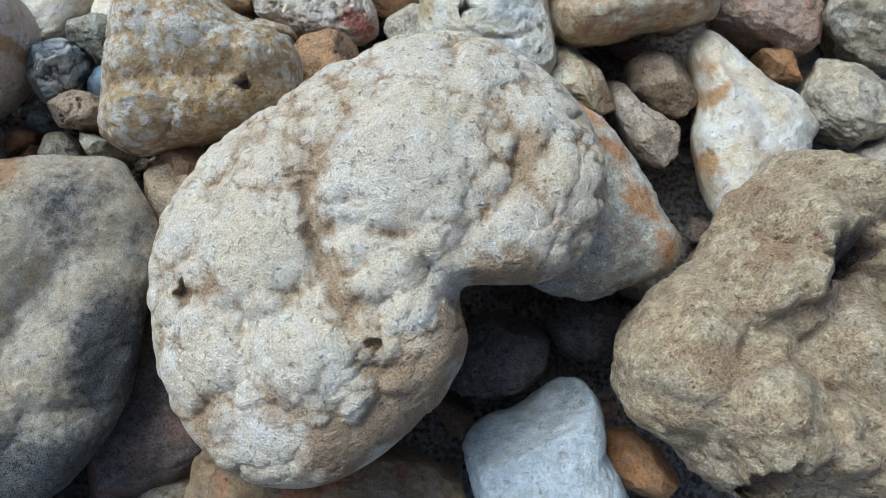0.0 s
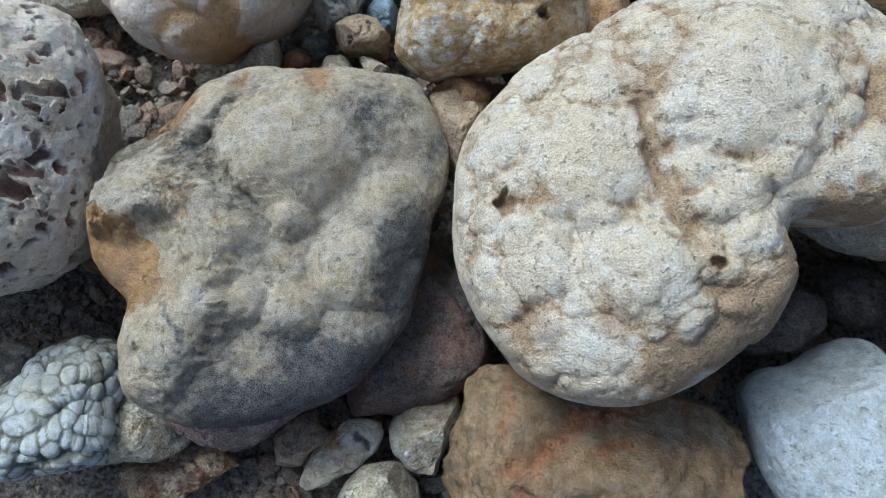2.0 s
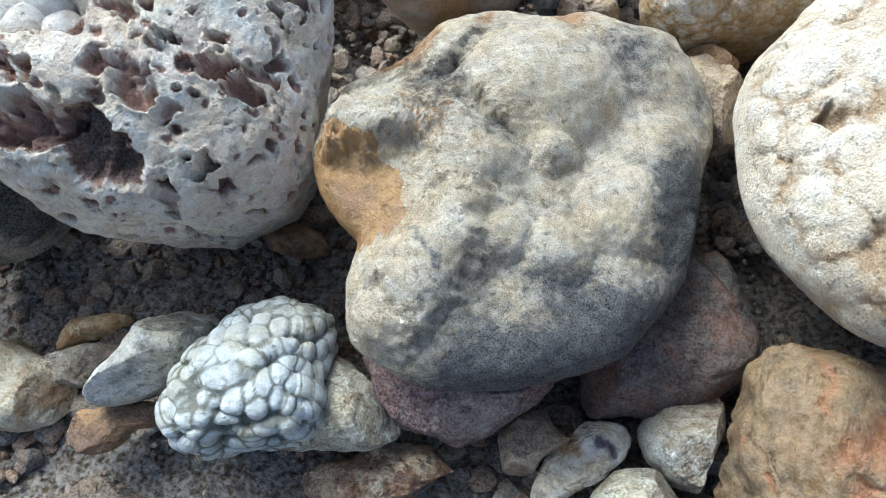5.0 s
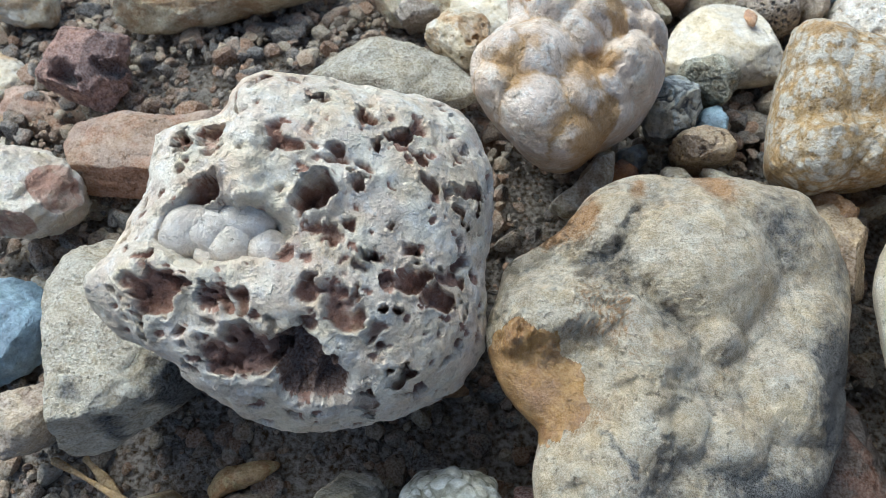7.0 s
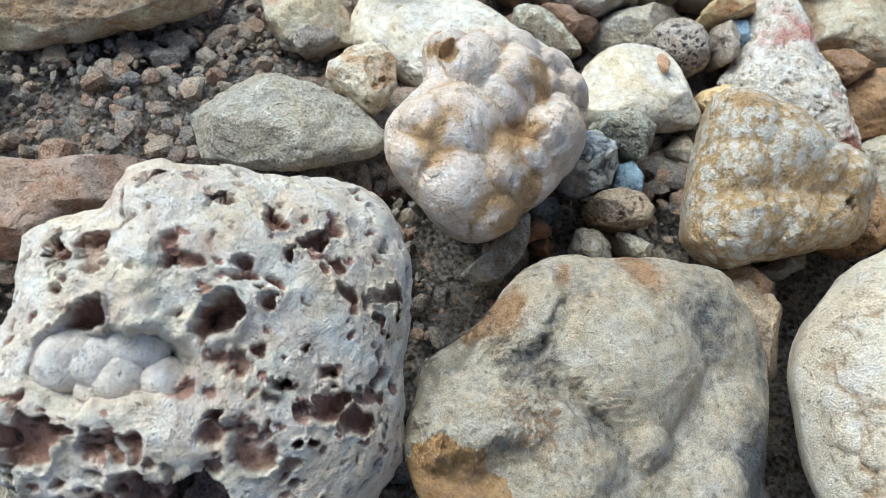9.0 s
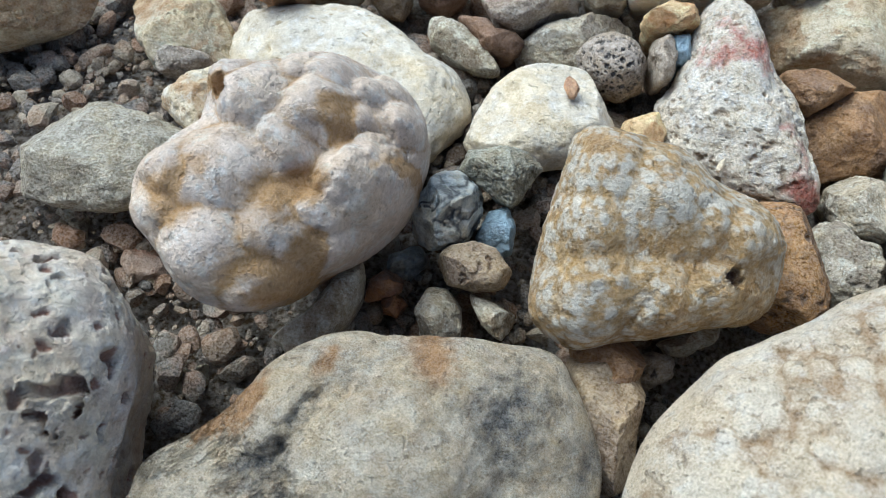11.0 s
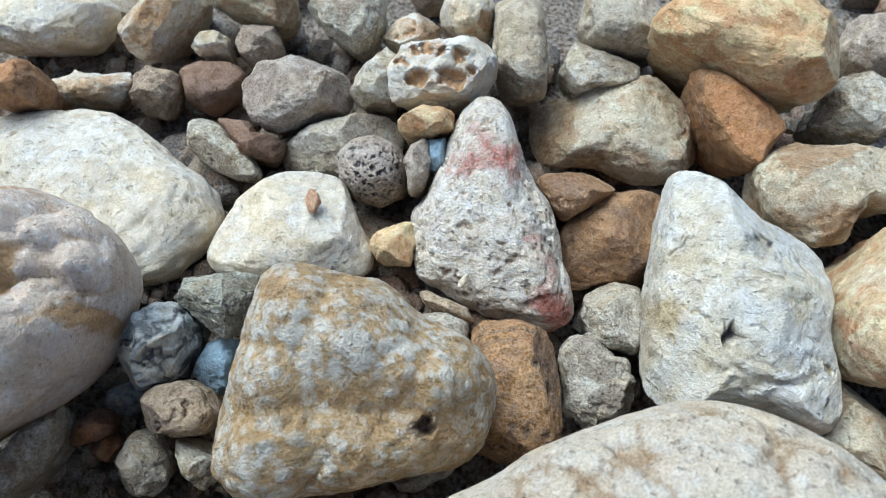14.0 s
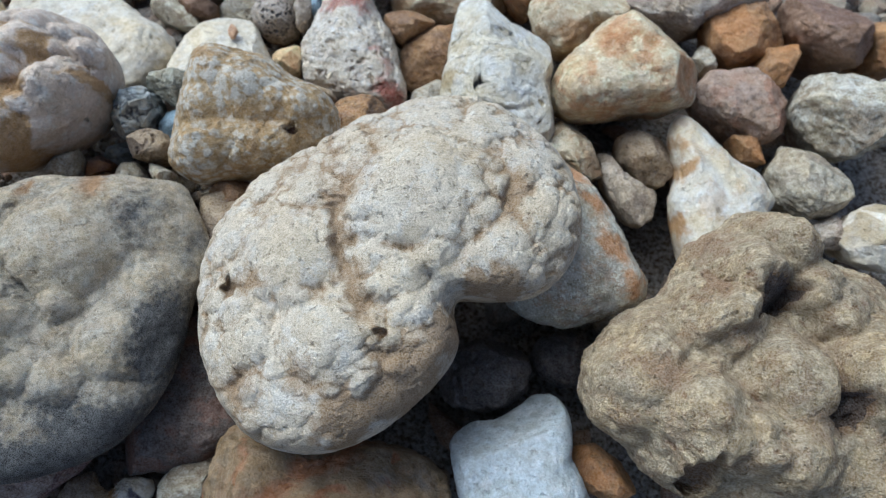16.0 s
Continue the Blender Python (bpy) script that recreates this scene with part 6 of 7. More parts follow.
stone("stone", (0.0265, 0.4282, 0.0176), 25, (0.0200, 0.0171, 0.0155, 0.0147, 0.0143, 0.0145, 0.0155, 0.0174, 0.0193, 0.0186, 0.0187, 0.0197, 0.0218, 0.0200, 0.0189, 0.0187, 0.0191, 0.0190, 0.0198, 0.0181, 0.0160, 0.0150, 0.0144, 0.0143, 0.0148, 0.0161, 0.0184, 0.0228, 0.0232, 0.0237), 0.022, 0.0478, OLIVE,
      "grey-brown stone under a tan slab", level=6, square=0.6, chops=2, rough=0.014, lean=(0.00, 0.30))
stone("stone", (0.0157, 0.4040, 0.0121), 25, (0.0178, 0.0179, 0.0142, 0.0120, 0.0108, 0.0102, 0.0101, 0.0103, 0.0107, 0.0117, 0.0136, 0.0160, 0.0148, 0.0144, 0.0146, 0.0156, 0.0159, 0.0150, 0.0148, 0.0152, 0.0136, 0.0109, 0.0094, 0.0091, 0.0091, 0.0097, 0.0107, 0.0127, 0.0163, 0.0186), 0.018, 0.0408, PALEGREEN,
      "pale olive stone lying among other stones", level=5, chops=3, lean=(0.00, 0.30))
stone("pebble", (-0.0505, 0.3478, 0.0364), 25, (0.0104, 0.0101, 0.0103, 0.0098, 0.0080, 0.0071, 0.0066, 0.0064, 0.0065, 0.0069, 0.0071, 0.0070, 0.0072, 0.0078, 0.0088, 0.0108, 0.0111, 0.0103, 0.0101, 0.0081, 0.0069, 0.0063, 0.0060, 0.0060, 0.0063, 0.0066, 0.0068, 0.0074, 0.0085, 0.0105), 0.012, 0.0502, TAN,
      "smooth tan pebble lying among other stones", level=5, square=0.65, chops=2, lean=(0.00, 0.30))
stone("pebble", (-0.0520, 0.3314, 0.0318), 25, (0.0049, 0.0052, 0.0057, 0.0061, 0.0066, 0.0076, 0.0095, 0.0106, 0.0097, 0.0094, 0.0094, 0.0074, 0.0062, 0.0055, 0.0051, 0.0050, 0.0050, 0.0050, 0.0053, 0.0058, 0.0068, 0.0087, 0.0120, 0.0107, 0.0101, 0.0078, 0.0063, 0.0055, 0.0050, 0.0048), 0.01, 0.0406, VESICULAR,
      "small grey pebble lying among other stones", level=5, chops=2, lean=(0.00, 0.30))
stone("pebble", (-0.0453, 0.3373, 0.0314), 25, (0.0035, 0.0035, 0.0037, 0.0040, 0.0047, 0.0059, 0.0075, 0.0068, 0.0064, 0.0064, 0.0066, 0.0069, 0.0052, 0.0043, 0.0038, 0.0036, 0.0035, 0.0036, 0.0039, 0.0044, 0.0053, 0.0072, 0.0071, 0.0067, 0.0066, 0.0068, 0.0060, 0.0047, 0.0040, 0.0037), 0.008, 0.0421, BLUEGREY,
      "small blue-grey pebble lying among other stones", level=5, chops=2, lean=(0.00, 0.30))
stone("pebble", (-0.0565, 0.3004, 0.0254), 25, (0.0077, 0.0075, 0.0075, 0.0078, 0.0085, 0.0098, 0.0091, 0.0080, 0.0074, 0.0072, 0.0074, 0.0078, 0.0088, 0.0091, 0.0084, 0.0082, 0.0082, 0.0077, 0.0076, 0.0078, 0.0085, 0.0085, 0.0080, 0.0078, 0.0079, 0.0085, 0.0096, 0.0085, 0.0079, 0.0076), 0.01, 0.0273, TAN,
      "translucent amber pebble lying among other stones", level=5, chops=3, lean=(0.00, 0.30))
stone("pebble", (-0.1315, 0.4050, 0.0076), 25, (0.0107, 0.0098, 0.0095, 0.0096, 0.0101, 0.0098, 0.0095, 0.0096, 0.0102, 0.0113, 0.0106, 0.0097, 0.0094, 0.0095, 0.0101, 0.0100, 0.0095, 0.0094, 0.0097, 0.0104, 0.0106, 0.0102, 0.0102, 0.0107, 0.0097, 0.0091, 0.0090, 0.0092, 0.0099, 0.0113), 0.016, 0.0339, MAUVE,
      "mauve pebble lying among other stones", level=5, chops=3, lean=(0.00, 0.30))
stone("pebble", (-0.1508, 0.3982, 0.0123), 25, (0.0073, 0.0070, 0.0071, 0.0075, 0.0084, 0.0068, 0.0059, 0.0054, 0.0051, 0.0051, 0.0054, 0.0059, 0.0069, 0.0076, 0.0077, 0.0082, 0.0087, 0.0075, 0.0068, 0.0065, 0.0065, 0.0061, 0.0056, 0.0053, 0.0053, 0.0055, 0.0061, 0.0071, 0.0089, 0.0079), 0.01, 0.0370, CHALK,
      "white chip lying among other stones", level=5, chops=4, deep=0.75, lean=(0.00, 0.30))
stone("stone", (-0.2277, 0.4050, 0.0106), 25, (0.0289, 0.0322, 0.0289, 0.0272, 0.0240, 0.0199, 0.0176, 0.0165, 0.0161, 0.0165, 0.0177, 0.0189, 0.0201, 0.0226, 0.0271, 0.0316, 0.0311, 0.0321, 0.0255, 0.0220, 0.0190, 0.0171, 0.0162, 0.0161, 0.0167, 0.0176, 0.0188, 0.0212, 0.0256, 0.0269), 0.02, 0.0330, CHALK,
      "white stone with orange edge", level=6, square=0.6, chops=3, rough=0.02, marks=[('ochre', 0.0194, -0.0158, 0.012, 0.8)], lean=(0.00, 0.30))
stone("stone", (-0.1748, 0.4114, 0.0107), 25, (0.0118, 0.0144, 0.0175, 0.0200, 0.0247, 0.0208, 0.0184, 0.0172, 0.0169, 0.0151, 0.0124, 0.0109, 0.0101, 0.0098, 0.0102, 0.0115, 0.0141, 0.0190, 0.0196, 0.0198, 0.0210, 0.0216, 0.0202, 0.0154, 0.0120, 0.0102, 0.0096, 0.0094, 0.0097, 0.0104), 0.02, 0.0361, IVORY,
      "cream and pink stone", level=6, chops=4, rough=0.012, wash=0.15, lean=(0.00, 0.30))
stone("stone", (-0.1364, 0.4282, 0.0110), 25, (0.0187, 0.0175, 0.0172, 0.0170, 0.0143, 0.0128, 0.0121, 0.0119, 0.0123, 0.0133, 0.0148, 0.0151, 0.0162, 0.0183, 0.0221, 0.0218, 0.0195, 0.0175, 0.0139, 0.0120, 0.0110, 0.0105, 0.0106, 0.0111, 0.0122, 0.0143, 0.0182, 0.0199, 0.0195, 0.0199), 0.02, 0.0386, BEIGE,
      "yellow-grey stone lying among other stones", level=5, chops=3, lean=(0.00, 0.30))
stone("stone", (0.1384, 0.4292, 0.0192), 25, (0.0172, 0.0174, 0.0184, 0.0185, 0.0167, 0.0159, 0.0158, 0.0164, 0.0156, 0.0154, 0.0159, 0.0171, 0.0172, 0.0166, 0.0169, 0.0179, 0.0196, 0.0188, 0.0188, 0.0182, 0.0159, 0.0146, 0.0141, 0.0142, 0.0146, 0.0151, 0.0163, 0.0186, 0.0193, 0.0178), 0.02, 0.0502, MAUVE,
      "lilac-grey stone lying among other stones", level=5, chops=3, lean=(0.00, 0.30))
stone("stone", (0.1625, 0.3575, 0.0334), 25, (0.0465, 0.0375, 0.0294, 0.0250, 0.0223, 0.0210, 0.0207, 0.0213, 0.0217, 0.0214, 0.0220, 0.0237, 0.0269, 0.0320, 0.0367, 0.0436, 0.0392, 0.0323, 0.0279, 0.0243, 0.0223, 0.0215, 0.0217, 0.0225, 0.0202, 0.0191, 0.0200, 0.0223, 0.0264, 0.0388), 0.022, 0.0637, MAUVE,
      "mauve slab lying among other stones", level=6, square=0.55, chops=3, rough=0.01, lean=(0.00, 0.30))
stone("stone", (0.0972, 0.2465, 0.0294), 22, (0.0136, 0.0122, 0.0116, 0.0114, 0.0118, 0.0122, 0.0127, 0.0139, 0.0161, 0.0179, 0.0185, 0.0200, 0.0184, 0.0165, 0.0156, 0.0155, 0.0154, 0.0133, 0.0121, 0.0116, 0.0116, 0.0118, 0.0127, 0.0143, 0.0172, 0.0181, 0.0186, 0.0200, 0.0189, 0.0158), 0.02, 0.0474, BEIGE,
      "pale stone with tan edge", level=6, square=0.6, rough=0.008, lean=(0.00, 0.30))
stone("stone", (0.1926, 0.3361, 0.0299), 25, (0.0199, 0.0183, 0.0180, 0.0186, 0.0201, 0.0230, 0.0219, 0.0203, 0.0198, 0.0202, 0.0215, 0.0223, 0.0212, 0.0211, 0.0218, 0.0207, 0.0205, 0.0213, 0.0214, 0.0203, 0.0202, 0.0210, 0.0196, 0.0190, 0.0193, 0.0204, 0.0214, 0.0224, 0.0247, 0.0229), 0.02, 0.0588, RUST,
      "orange and cream flint block", level=6, chops=4, rough=0.01, wash=0.2, lean=(0.00, 0.30))
stone("pebble", (0.2092, 0.3137, 0.0277), 25, (0.0104, 0.0122, 0.0140, 0.0150, 0.0170, 0.0147, 0.0125, 0.0114, 0.0108, 0.0108, 0.0112, 0.0112, 0.0105, 0.0102, 0.0104, 0.0111, 0.0125, 0.0131, 0.0133, 0.0142, 0.0160, 0.0144, 0.0131, 0.0125, 0.0116, 0.0100, 0.0092, 0.0089, 0.0089, 0.0094), 0.016, 0.0544, RUST,
      "rust-coloured pebble lying among other stones", level=5, chops=3, lean=(0.00, 0.30))
stone("stone", (0.2361, 0.3325, 0.0385), 25, (0.0192, 0.0186, 0.0188, 0.0178, 0.0165, 0.0160, 0.0162, 0.0172, 0.0192, 0.0213, 0.0222, 0.0243, 0.0281, 0.0241, 0.0214, 0.0201, 0.0185, 0.0165, 0.0155, 0.0152, 0.0156, 0.0168, 0.0179, 0.0190, 0.0212, 0.0253, 0.0250, 0.0238, 0.0237, 0.0209), 0.022, 0.0667, REDBROWN,
      "plum brown angular stone", level=6, square=0.6, chops=4, lean=(0.00, 0.30))
stone("stone", (0.1875, 0.2851, 0.0286), 25, (0.0234, 0.0211, 0.0199, 0.0197, 0.0196, 0.0201, 0.0205, 0.0194, 0.0191, 0.0197, 0.0213, 0.0242, 0.0245, 0.0259, 0.0279, 0.0256, 0.0246, 0.0207, 0.0184, 0.0173, 0.0169, 0.0173, 0.0177, 0.0191, 0.0216, 0.0234, 0.0243, 0.0265, 0.0264, 0.0252), 0.022, 0.0518, PINK,
      "pinkish grey angular stone", level=6, square=0.6, chops=4, lean=(0.00, 0.30))
stone("cobble", (0.2147, 0.2392, 0.0251), 25, (0.0194, 0.0182, 0.0174, 0.0167, 0.0167, 0.0175, 0.0192, 0.0224, 0.0217, 0.0218, 0.0210, 0.0193, 0.0187, 0.0189, 0.0200, 0.0190, 0.0185, 0.0189, 0.0193, 0.0187, 0.0188, 0.0199, 0.0196, 0.0190, 0.0193, 0.0204, 0.0205, 0.0202, 0.0208, 0.0217), 0.024, 0.0430, OLIVE,
      "olive-grey cobble lying among other stones", level=6, square=0.65, chops=3, lean=(0.00, 0.30))
stone("cobble", (0.2400, 0.2785, 0.0344), 25, (0.0300, 0.0297, 0.0271, 0.0259, 0.0242, 0.0221, 0.0213, 0.0214, 0.0220, 0.0227, 0.0246, 0.0281, 0.0280, 0.0270, 0.0272, 0.0288, 0.0266, 0.0252, 0.0249, 0.0240, 0.0241, 0.0252, 0.0252, 0.0231, 0.0222, 0.0224, 0.0235, 0.0258, 0.0259, 0.0272), 0.026, 0.0565, PALEGREEN,
      "pale cobble with olive stains", level=6, square=0.65, chops=2, wash=0.1, lean=(0.00, 0.30))
stone("cobble", (0.2428, 0.2030, 0.0380), 25, (0.0152, 0.0155, 0.0165, 0.0185, 0.0198, 0.0185, 0.0181, 0.0185, 0.0174, 0.0165, 0.0163, 0.0169, 0.0162, 0.0161, 0.0167, 0.0182, 0.0183, 0.0178, 0.0181, 0.0183, 0.0171, 0.0167, 0.0172, 0.0171, 0.0167, 0.0171, 0.0183, 0.0191, 0.0168, 0.0156), 0.02, 0.0554, CHALK,
      "white cobble lying among other stones", level=6, rough=0.01, lumps=0.07, lean=(0.00, 0.30))
stone("pebble", (0.2244, 0.2114, 0.0238), 25, (0.0101, 0.0091, 0.0085, 0.0084, 0.0087, 0.0094, 0.0104, 0.0088, 0.0080, 0.0076, 0.0075, 0.0078, 0.0086, 0.0099, 0.0100, 0.0092, 0.0088, 0.0089, 0.0094, 0.0101, 0.0088, 0.0082, 0.0079, 0.0080, 0.0085, 0.0088, 0.0084, 0.0084, 0.0088, 0.0097), 0.012, 0.0409, MAUVE,
      "mauve-grey chip lying among other stones", level=5, chops=3, lean=(0.00, 0.30))
stone("pebble", (0.1894, 0.2592, 0.0259), 25, (0.0068, 0.0068, 0.0071, 0.0077, 0.0090, 0.0100, 0.0087, 0.0081, 0.0078, 0.0079, 0.0083, 0.0093, 0.0110, 0.0101, 0.0083, 0.0074, 0.0069, 0.0067, 0.0069, 0.0074, 0.0084, 0.0086, 0.0084, 0.0085, 0.0090, 0.0100, 0.0117, 0.0092, 0.0078, 0.0071), 0.01, 0.0457, RUST,
      "orange chip lying among other stones", level=5, chops=3, lean=(0.00, 0.30))
stone("pebble", (0.1722, 0.3213, 0.0208), 25, (0.0067, 0.0062, 0.0057, 0.0054, 0.0054, 0.0057, 0.0063, 0.0073, 0.0092, 0.0083, 0.0071, 0.0065, 0.0062, 0.0062, 0.0065, 0.0071, 0.0067, 0.0062, 0.0061, 0.0062, 0.0066, 0.0075, 0.0069, 0.0067, 0.0068, 0.0073, 0.0081, 0.0077, 0.0070, 0.0067), 0.012, 0.0484, GREYPALE,
      "small grey round pebble", level=5, chops=2, lean=(0.00, 0.30))
stone("stone", (0.2686, 0.3251, 0.0379), 25, (0.0107, 0.0109, 0.0116, 0.0130, 0.0155, 0.0162, 0.0153, 0.0151, 0.0155, 0.0165, 0.0150, 0.0143, 0.0143, 0.0149, 0.0130, 0.0118, 0.0114, 0.0114, 0.0120, 0.0132, 0.0155, 0.0162, 0.0153, 0.0151, 0.0156, 0.0168, 0.0164, 0.0134, 0.0118, 0.0110), 0.016, 0.0651, RUST,
      "orange stone lying among other stones", level=5, chops=3, lean=(0.00, 0.30))
stone("stone", (-0.0646, 0.1945, 0.0390), 20, (0.0083, 0.0094, 0.0113, 0.0138, 0.0145, 0.0160, 0.0158, 0.0152, 0.0153, 0.0146, 0.0147, 0.0154, 0.0145, 0.0119, 0.0104, 0.0096, 0.0091, 0.0090, 0.0093, 0.0100, 0.0115, 0.0139, 0.0178, 0.0218, 0.0170, 0.0122, 0.0097, 0.0085, 0.0078, 0.0077), 0.018, 0.0324, BROWN,
      "brown angular stone between two large nodules", level=6, chops=5, deep=0.75, rough=0.012, lean=(-0.00, 0.30))
stone("stone", (-0.2866, 0.0589, 0.0055), 18, (0.0232, 0.0195, 0.0175, 0.0154, 0.0138, 0.0131, 0.0129, 0.0135, 0.0147, 0.0171, 0.0214, 0.0229, 0.0248, 0.0229, 0.0215, 0.0191, 0.0179, 0.0175, 0.0167, 0.0160, 0.0160, 0.0167, 0.0159, 0.0154, 0.0157, 0.0168, 0.0180, 0.0194, 0.0222, 0.0240), 0.016, 0.0115, BEIGE,
      "buff stone sunk in grit", level=6, square=0.6, chops=3, rough=0.012, lean=(0.00, 0.30))
stone("stone", (-0.2680, 0.0684, 0.0052), 18, (0.0116, 0.0133, 0.0135, 0.0133, 0.0120, 0.0102, 0.0092, 0.0088, 0.0087, 0.0086, 0.0082, 0.0083, 0.0087, 0.0096, 0.0111, 0.0130, 0.0167, 0.0132, 0.0112, 0.0102, 0.0097, 0.0096, 0.0089, 0.0084, 0.0083, 0.0085, 0.0092, 0.0104, 0.0103, 0.0107), 0.012, 0.0107, MAUVE,
      "mauve-grey knobbly stone lying among other stones", level=5, lumps=0.12, chops=2, lean=(0.00, 0.30))
stone("stone", (-0.2696, 0.0829, 0.0052), 18, (0.0099, 0.0117, 0.0147, 0.0119, 0.0089, 0.0071, 0.0057, 0.0050, 0.0046, 0.0045, 0.0045, 0.0048, 0.0054, 0.0064, 0.0077, 0.0094, 0.0127, 0.0127, 0.0119, 0.0116, 0.0076, 0.0057, 0.0048, 0.0042, 0.0040, 0.0040, 0.0042, 0.0046, 0.0054, 0.0068), 0.01, 0.0094, TAN,
      "ochre and grey flake", level=5, chops=3, lean=(0.00, 0.30))
stone("stone", (-0.2406, 0.0462, 0.0160), 18, (0.0083, 0.0187, 0.0183, 0.0130, 0.0101, 0.0082, 0.0068, 0.0059, 0.0056, 0.0055, 0.0056, 0.0059, 0.0066, 0.0081, 0.0117, 0.0154, 0.0141, 0.0135, 0.0124, 0.0120, 0.0114, 0.0093, 0.0081, 0.0076, 0.0068, 0.0058, 0.0054, 0.0051, 0.0051, 0.0054), 0.01, 0.0091, BROWN,
      "bone-shaped brown weathered stone", level=5, lumps=0.12, wash=0.2, lean=(0.00, 0.30))
stone("stone", (-0.2051, 0.1265, 0.0114), 18, (0.0124, 0.0109, 0.0092, 0.0077, 0.0069, 0.0066, 0.0065, 0.0067, 0.0073, 0.0083, 0.0089, 0.0092, 0.0101, 0.0117, 0.0146, 0.0128, 0.0112, 0.0104, 0.0083, 0.0071, 0.0065, 0.0062, 0.0062, 0.0065, 0.0072, 0.0081, 0.0087, 0.0099, 0.0122, 0.0151), 0.01, 0.0110, BROWN,
      "brown wedge under the porous rock", level=5, chops=3, lean=(0.00, 0.30))
stone("stone", (-0.2254, 0.2207, 0.0172), 20, (0.0094, 0.0085, 0.0072, 0.0065, 0.0062, 0.0062, 0.0064, 0.0070, 0.0081, 0.0094, 0.0119, 0.0116, 0.0098, 0.0087, 0.0082, 0.0081, 0.0081, 0.0075, 0.0072, 0.0072, 0.0076, 0.0084, 0.0096, 0.0088, 0.0085, 0.0085, 0.0090, 0.0099, 0.0114, 0.0101), 0.014, 0.0030, PINK,
      "brown lump beside the gravel", level=5, chops=3, lean=(0.00, 0.30))
stone("pebble", (-0.2619, 0.2355, 0.0108), 20, (0.0067, 0.0068, 0.0068, 0.0060, 0.0056, 0.0055, 0.0056, 0.0060, 0.0068, 0.0082, 0.0081, 0.0084, 0.0091, 0.0085, 0.0068, 0.0058, 0.0053, 0.0051, 0.0051, 0.0053, 0.0058, 0.0068, 0.0083, 0.0076, 0.0073, 0.0074, 0.0078, 0.0086, 0.0076, 0.0070), 0.008, 0.0024, GREYPALE,
      "pale rough bit of stone", level=5, rough=0.03, chops=2, lean=(0.00, 0.30))
stone("pebble", (-0.2008, 0.1852, 0.0034), 20, (0.0067, 0.0068, 0.0067, 0.0068, 0.0074, 0.0079, 0.0067, 0.0060, 0.0057, 0.0056, 0.0058, 0.0063, 0.0059, 0.0056, 0.0056, 0.0058, 0.0063, 0.0073, 0.0073, 0.0067, 0.0066, 0.0067, 0.0071, 0.0068, 0.0058, 0.0053, 0.0050, 0.0050, 0.0052, 0.0057), 0.009, 0.0022, PALEGREEN,
      "pale angular bit of stone", level=5, chops=5, deep=0.72, lean=(0.00, 0.30))
stone("pebble", (-0.1355, 0.2168, 0.0227), 20, (0.0043, 0.0046, 0.0040, 0.0037, 0.0036, 0.0037, 0.0039, 0.0043, 0.0048, 0.0043, 0.0040, 0.0040, 0.0041, 0.0044, 0.0045, 0.0041, 0.0039, 0.0038, 0.0040, 0.0043, 0.0040, 0.0038, 0.0038, 0.0040, 0.0044, 0.0048, 0.0042, 0.0040, 0.0039, 0.0040), 0.008, 0.0128, FLINT,
      "small tan flint bit", level=5, chops=3, lean=(0.00, 0.30))
stone("stone", (-0.1491, 0.2123, 0.0030), 18, (0.0056, 0.0057, 0.0060, 0.0066, 0.0077, 0.0099, 0.0109, 0.0106, 0.0094, 0.0071, 0.0058, 0.0052, 0.0048, 0.0047, 0.0048, 0.0052, 0.0059, 0.0070, 0.0075, 0.0086, 0.0105, 0.0104, 0.0090, 0.0082, 0.0079, 0.0068, 0.0061, 0.0057, 0.0055, 0.0057), 0.014, 0.0025, GREYPALE,
      "grey stone under a pebble", level=5, chops=2, lean=(0.00, 0.30))
stone("stone", (-0.3324, 0.3149, 0.0292), 22, (0.0500, 0.0558, 0.0537, 0.0402, 0.0333, 0.0295, 0.0276, 0.0268, 0.0249, 0.0242, 0.0246, 0.0262, 0.0294, 0.0353, 0.0442, 0.0438, 0.0454, 0.0490, 0.0524, 0.0428, 0.0317, 0.0259, 0.0227, 0.0210, 0.0204, 0.0207, 0.0220, 0.0245, 0.0291, 0.0365), 0.026, 0.0223, BEIGE,
      "large pale brown block", level=6, square=0.55, chops=4, rough=0.014, lean=(0.00, 0.30))
stone("stone", (-0.4366, 0.3036, 0.0158), 20, (0.0168, 0.0155, 0.0150, 0.0151, 0.0160, 0.0159, 0.0148, 0.0145, 0.0148, 0.0159, 0.0179, 0.0217, 0.0222, 0.0183, 0.0161, 0.0150, 0.0147, 0.0150, 0.0160, 0.0169, 0.0155, 0.0148, 0.0149, 0.0156, 0.0171, 0.0175, 0.0187, 0.0211, 0.0193, 0.0177), 0.018, 0.0150, IVORY,
      "smooth ivory stone lying among other stones", level=5, chops=2, lean=(0.00, 0.30))
stone("stone", (-0.4060, 0.2390, 0.0081), 18, (0.0228, 0.0186, 0.0162, 0.0150, 0.0145, 0.0144, 0.0139, 0.0140, 0.0147, 0.0163, 0.0192, 0.0212, 0.0230, 0.0265, 0.0249, 0.0231, 0.0224, 0.0213, 0.0162, 0.0136, 0.0122, 0.0115, 0.0113, 0.0118, 0.0131, 0.0154, 0.0199, 0.0276, 0.0265, 0.0266), 0.014, 0.0064, PINK,
      "pinkish stone lying among other stones", level=5, chops=3, lean=(0.00, 0.30))
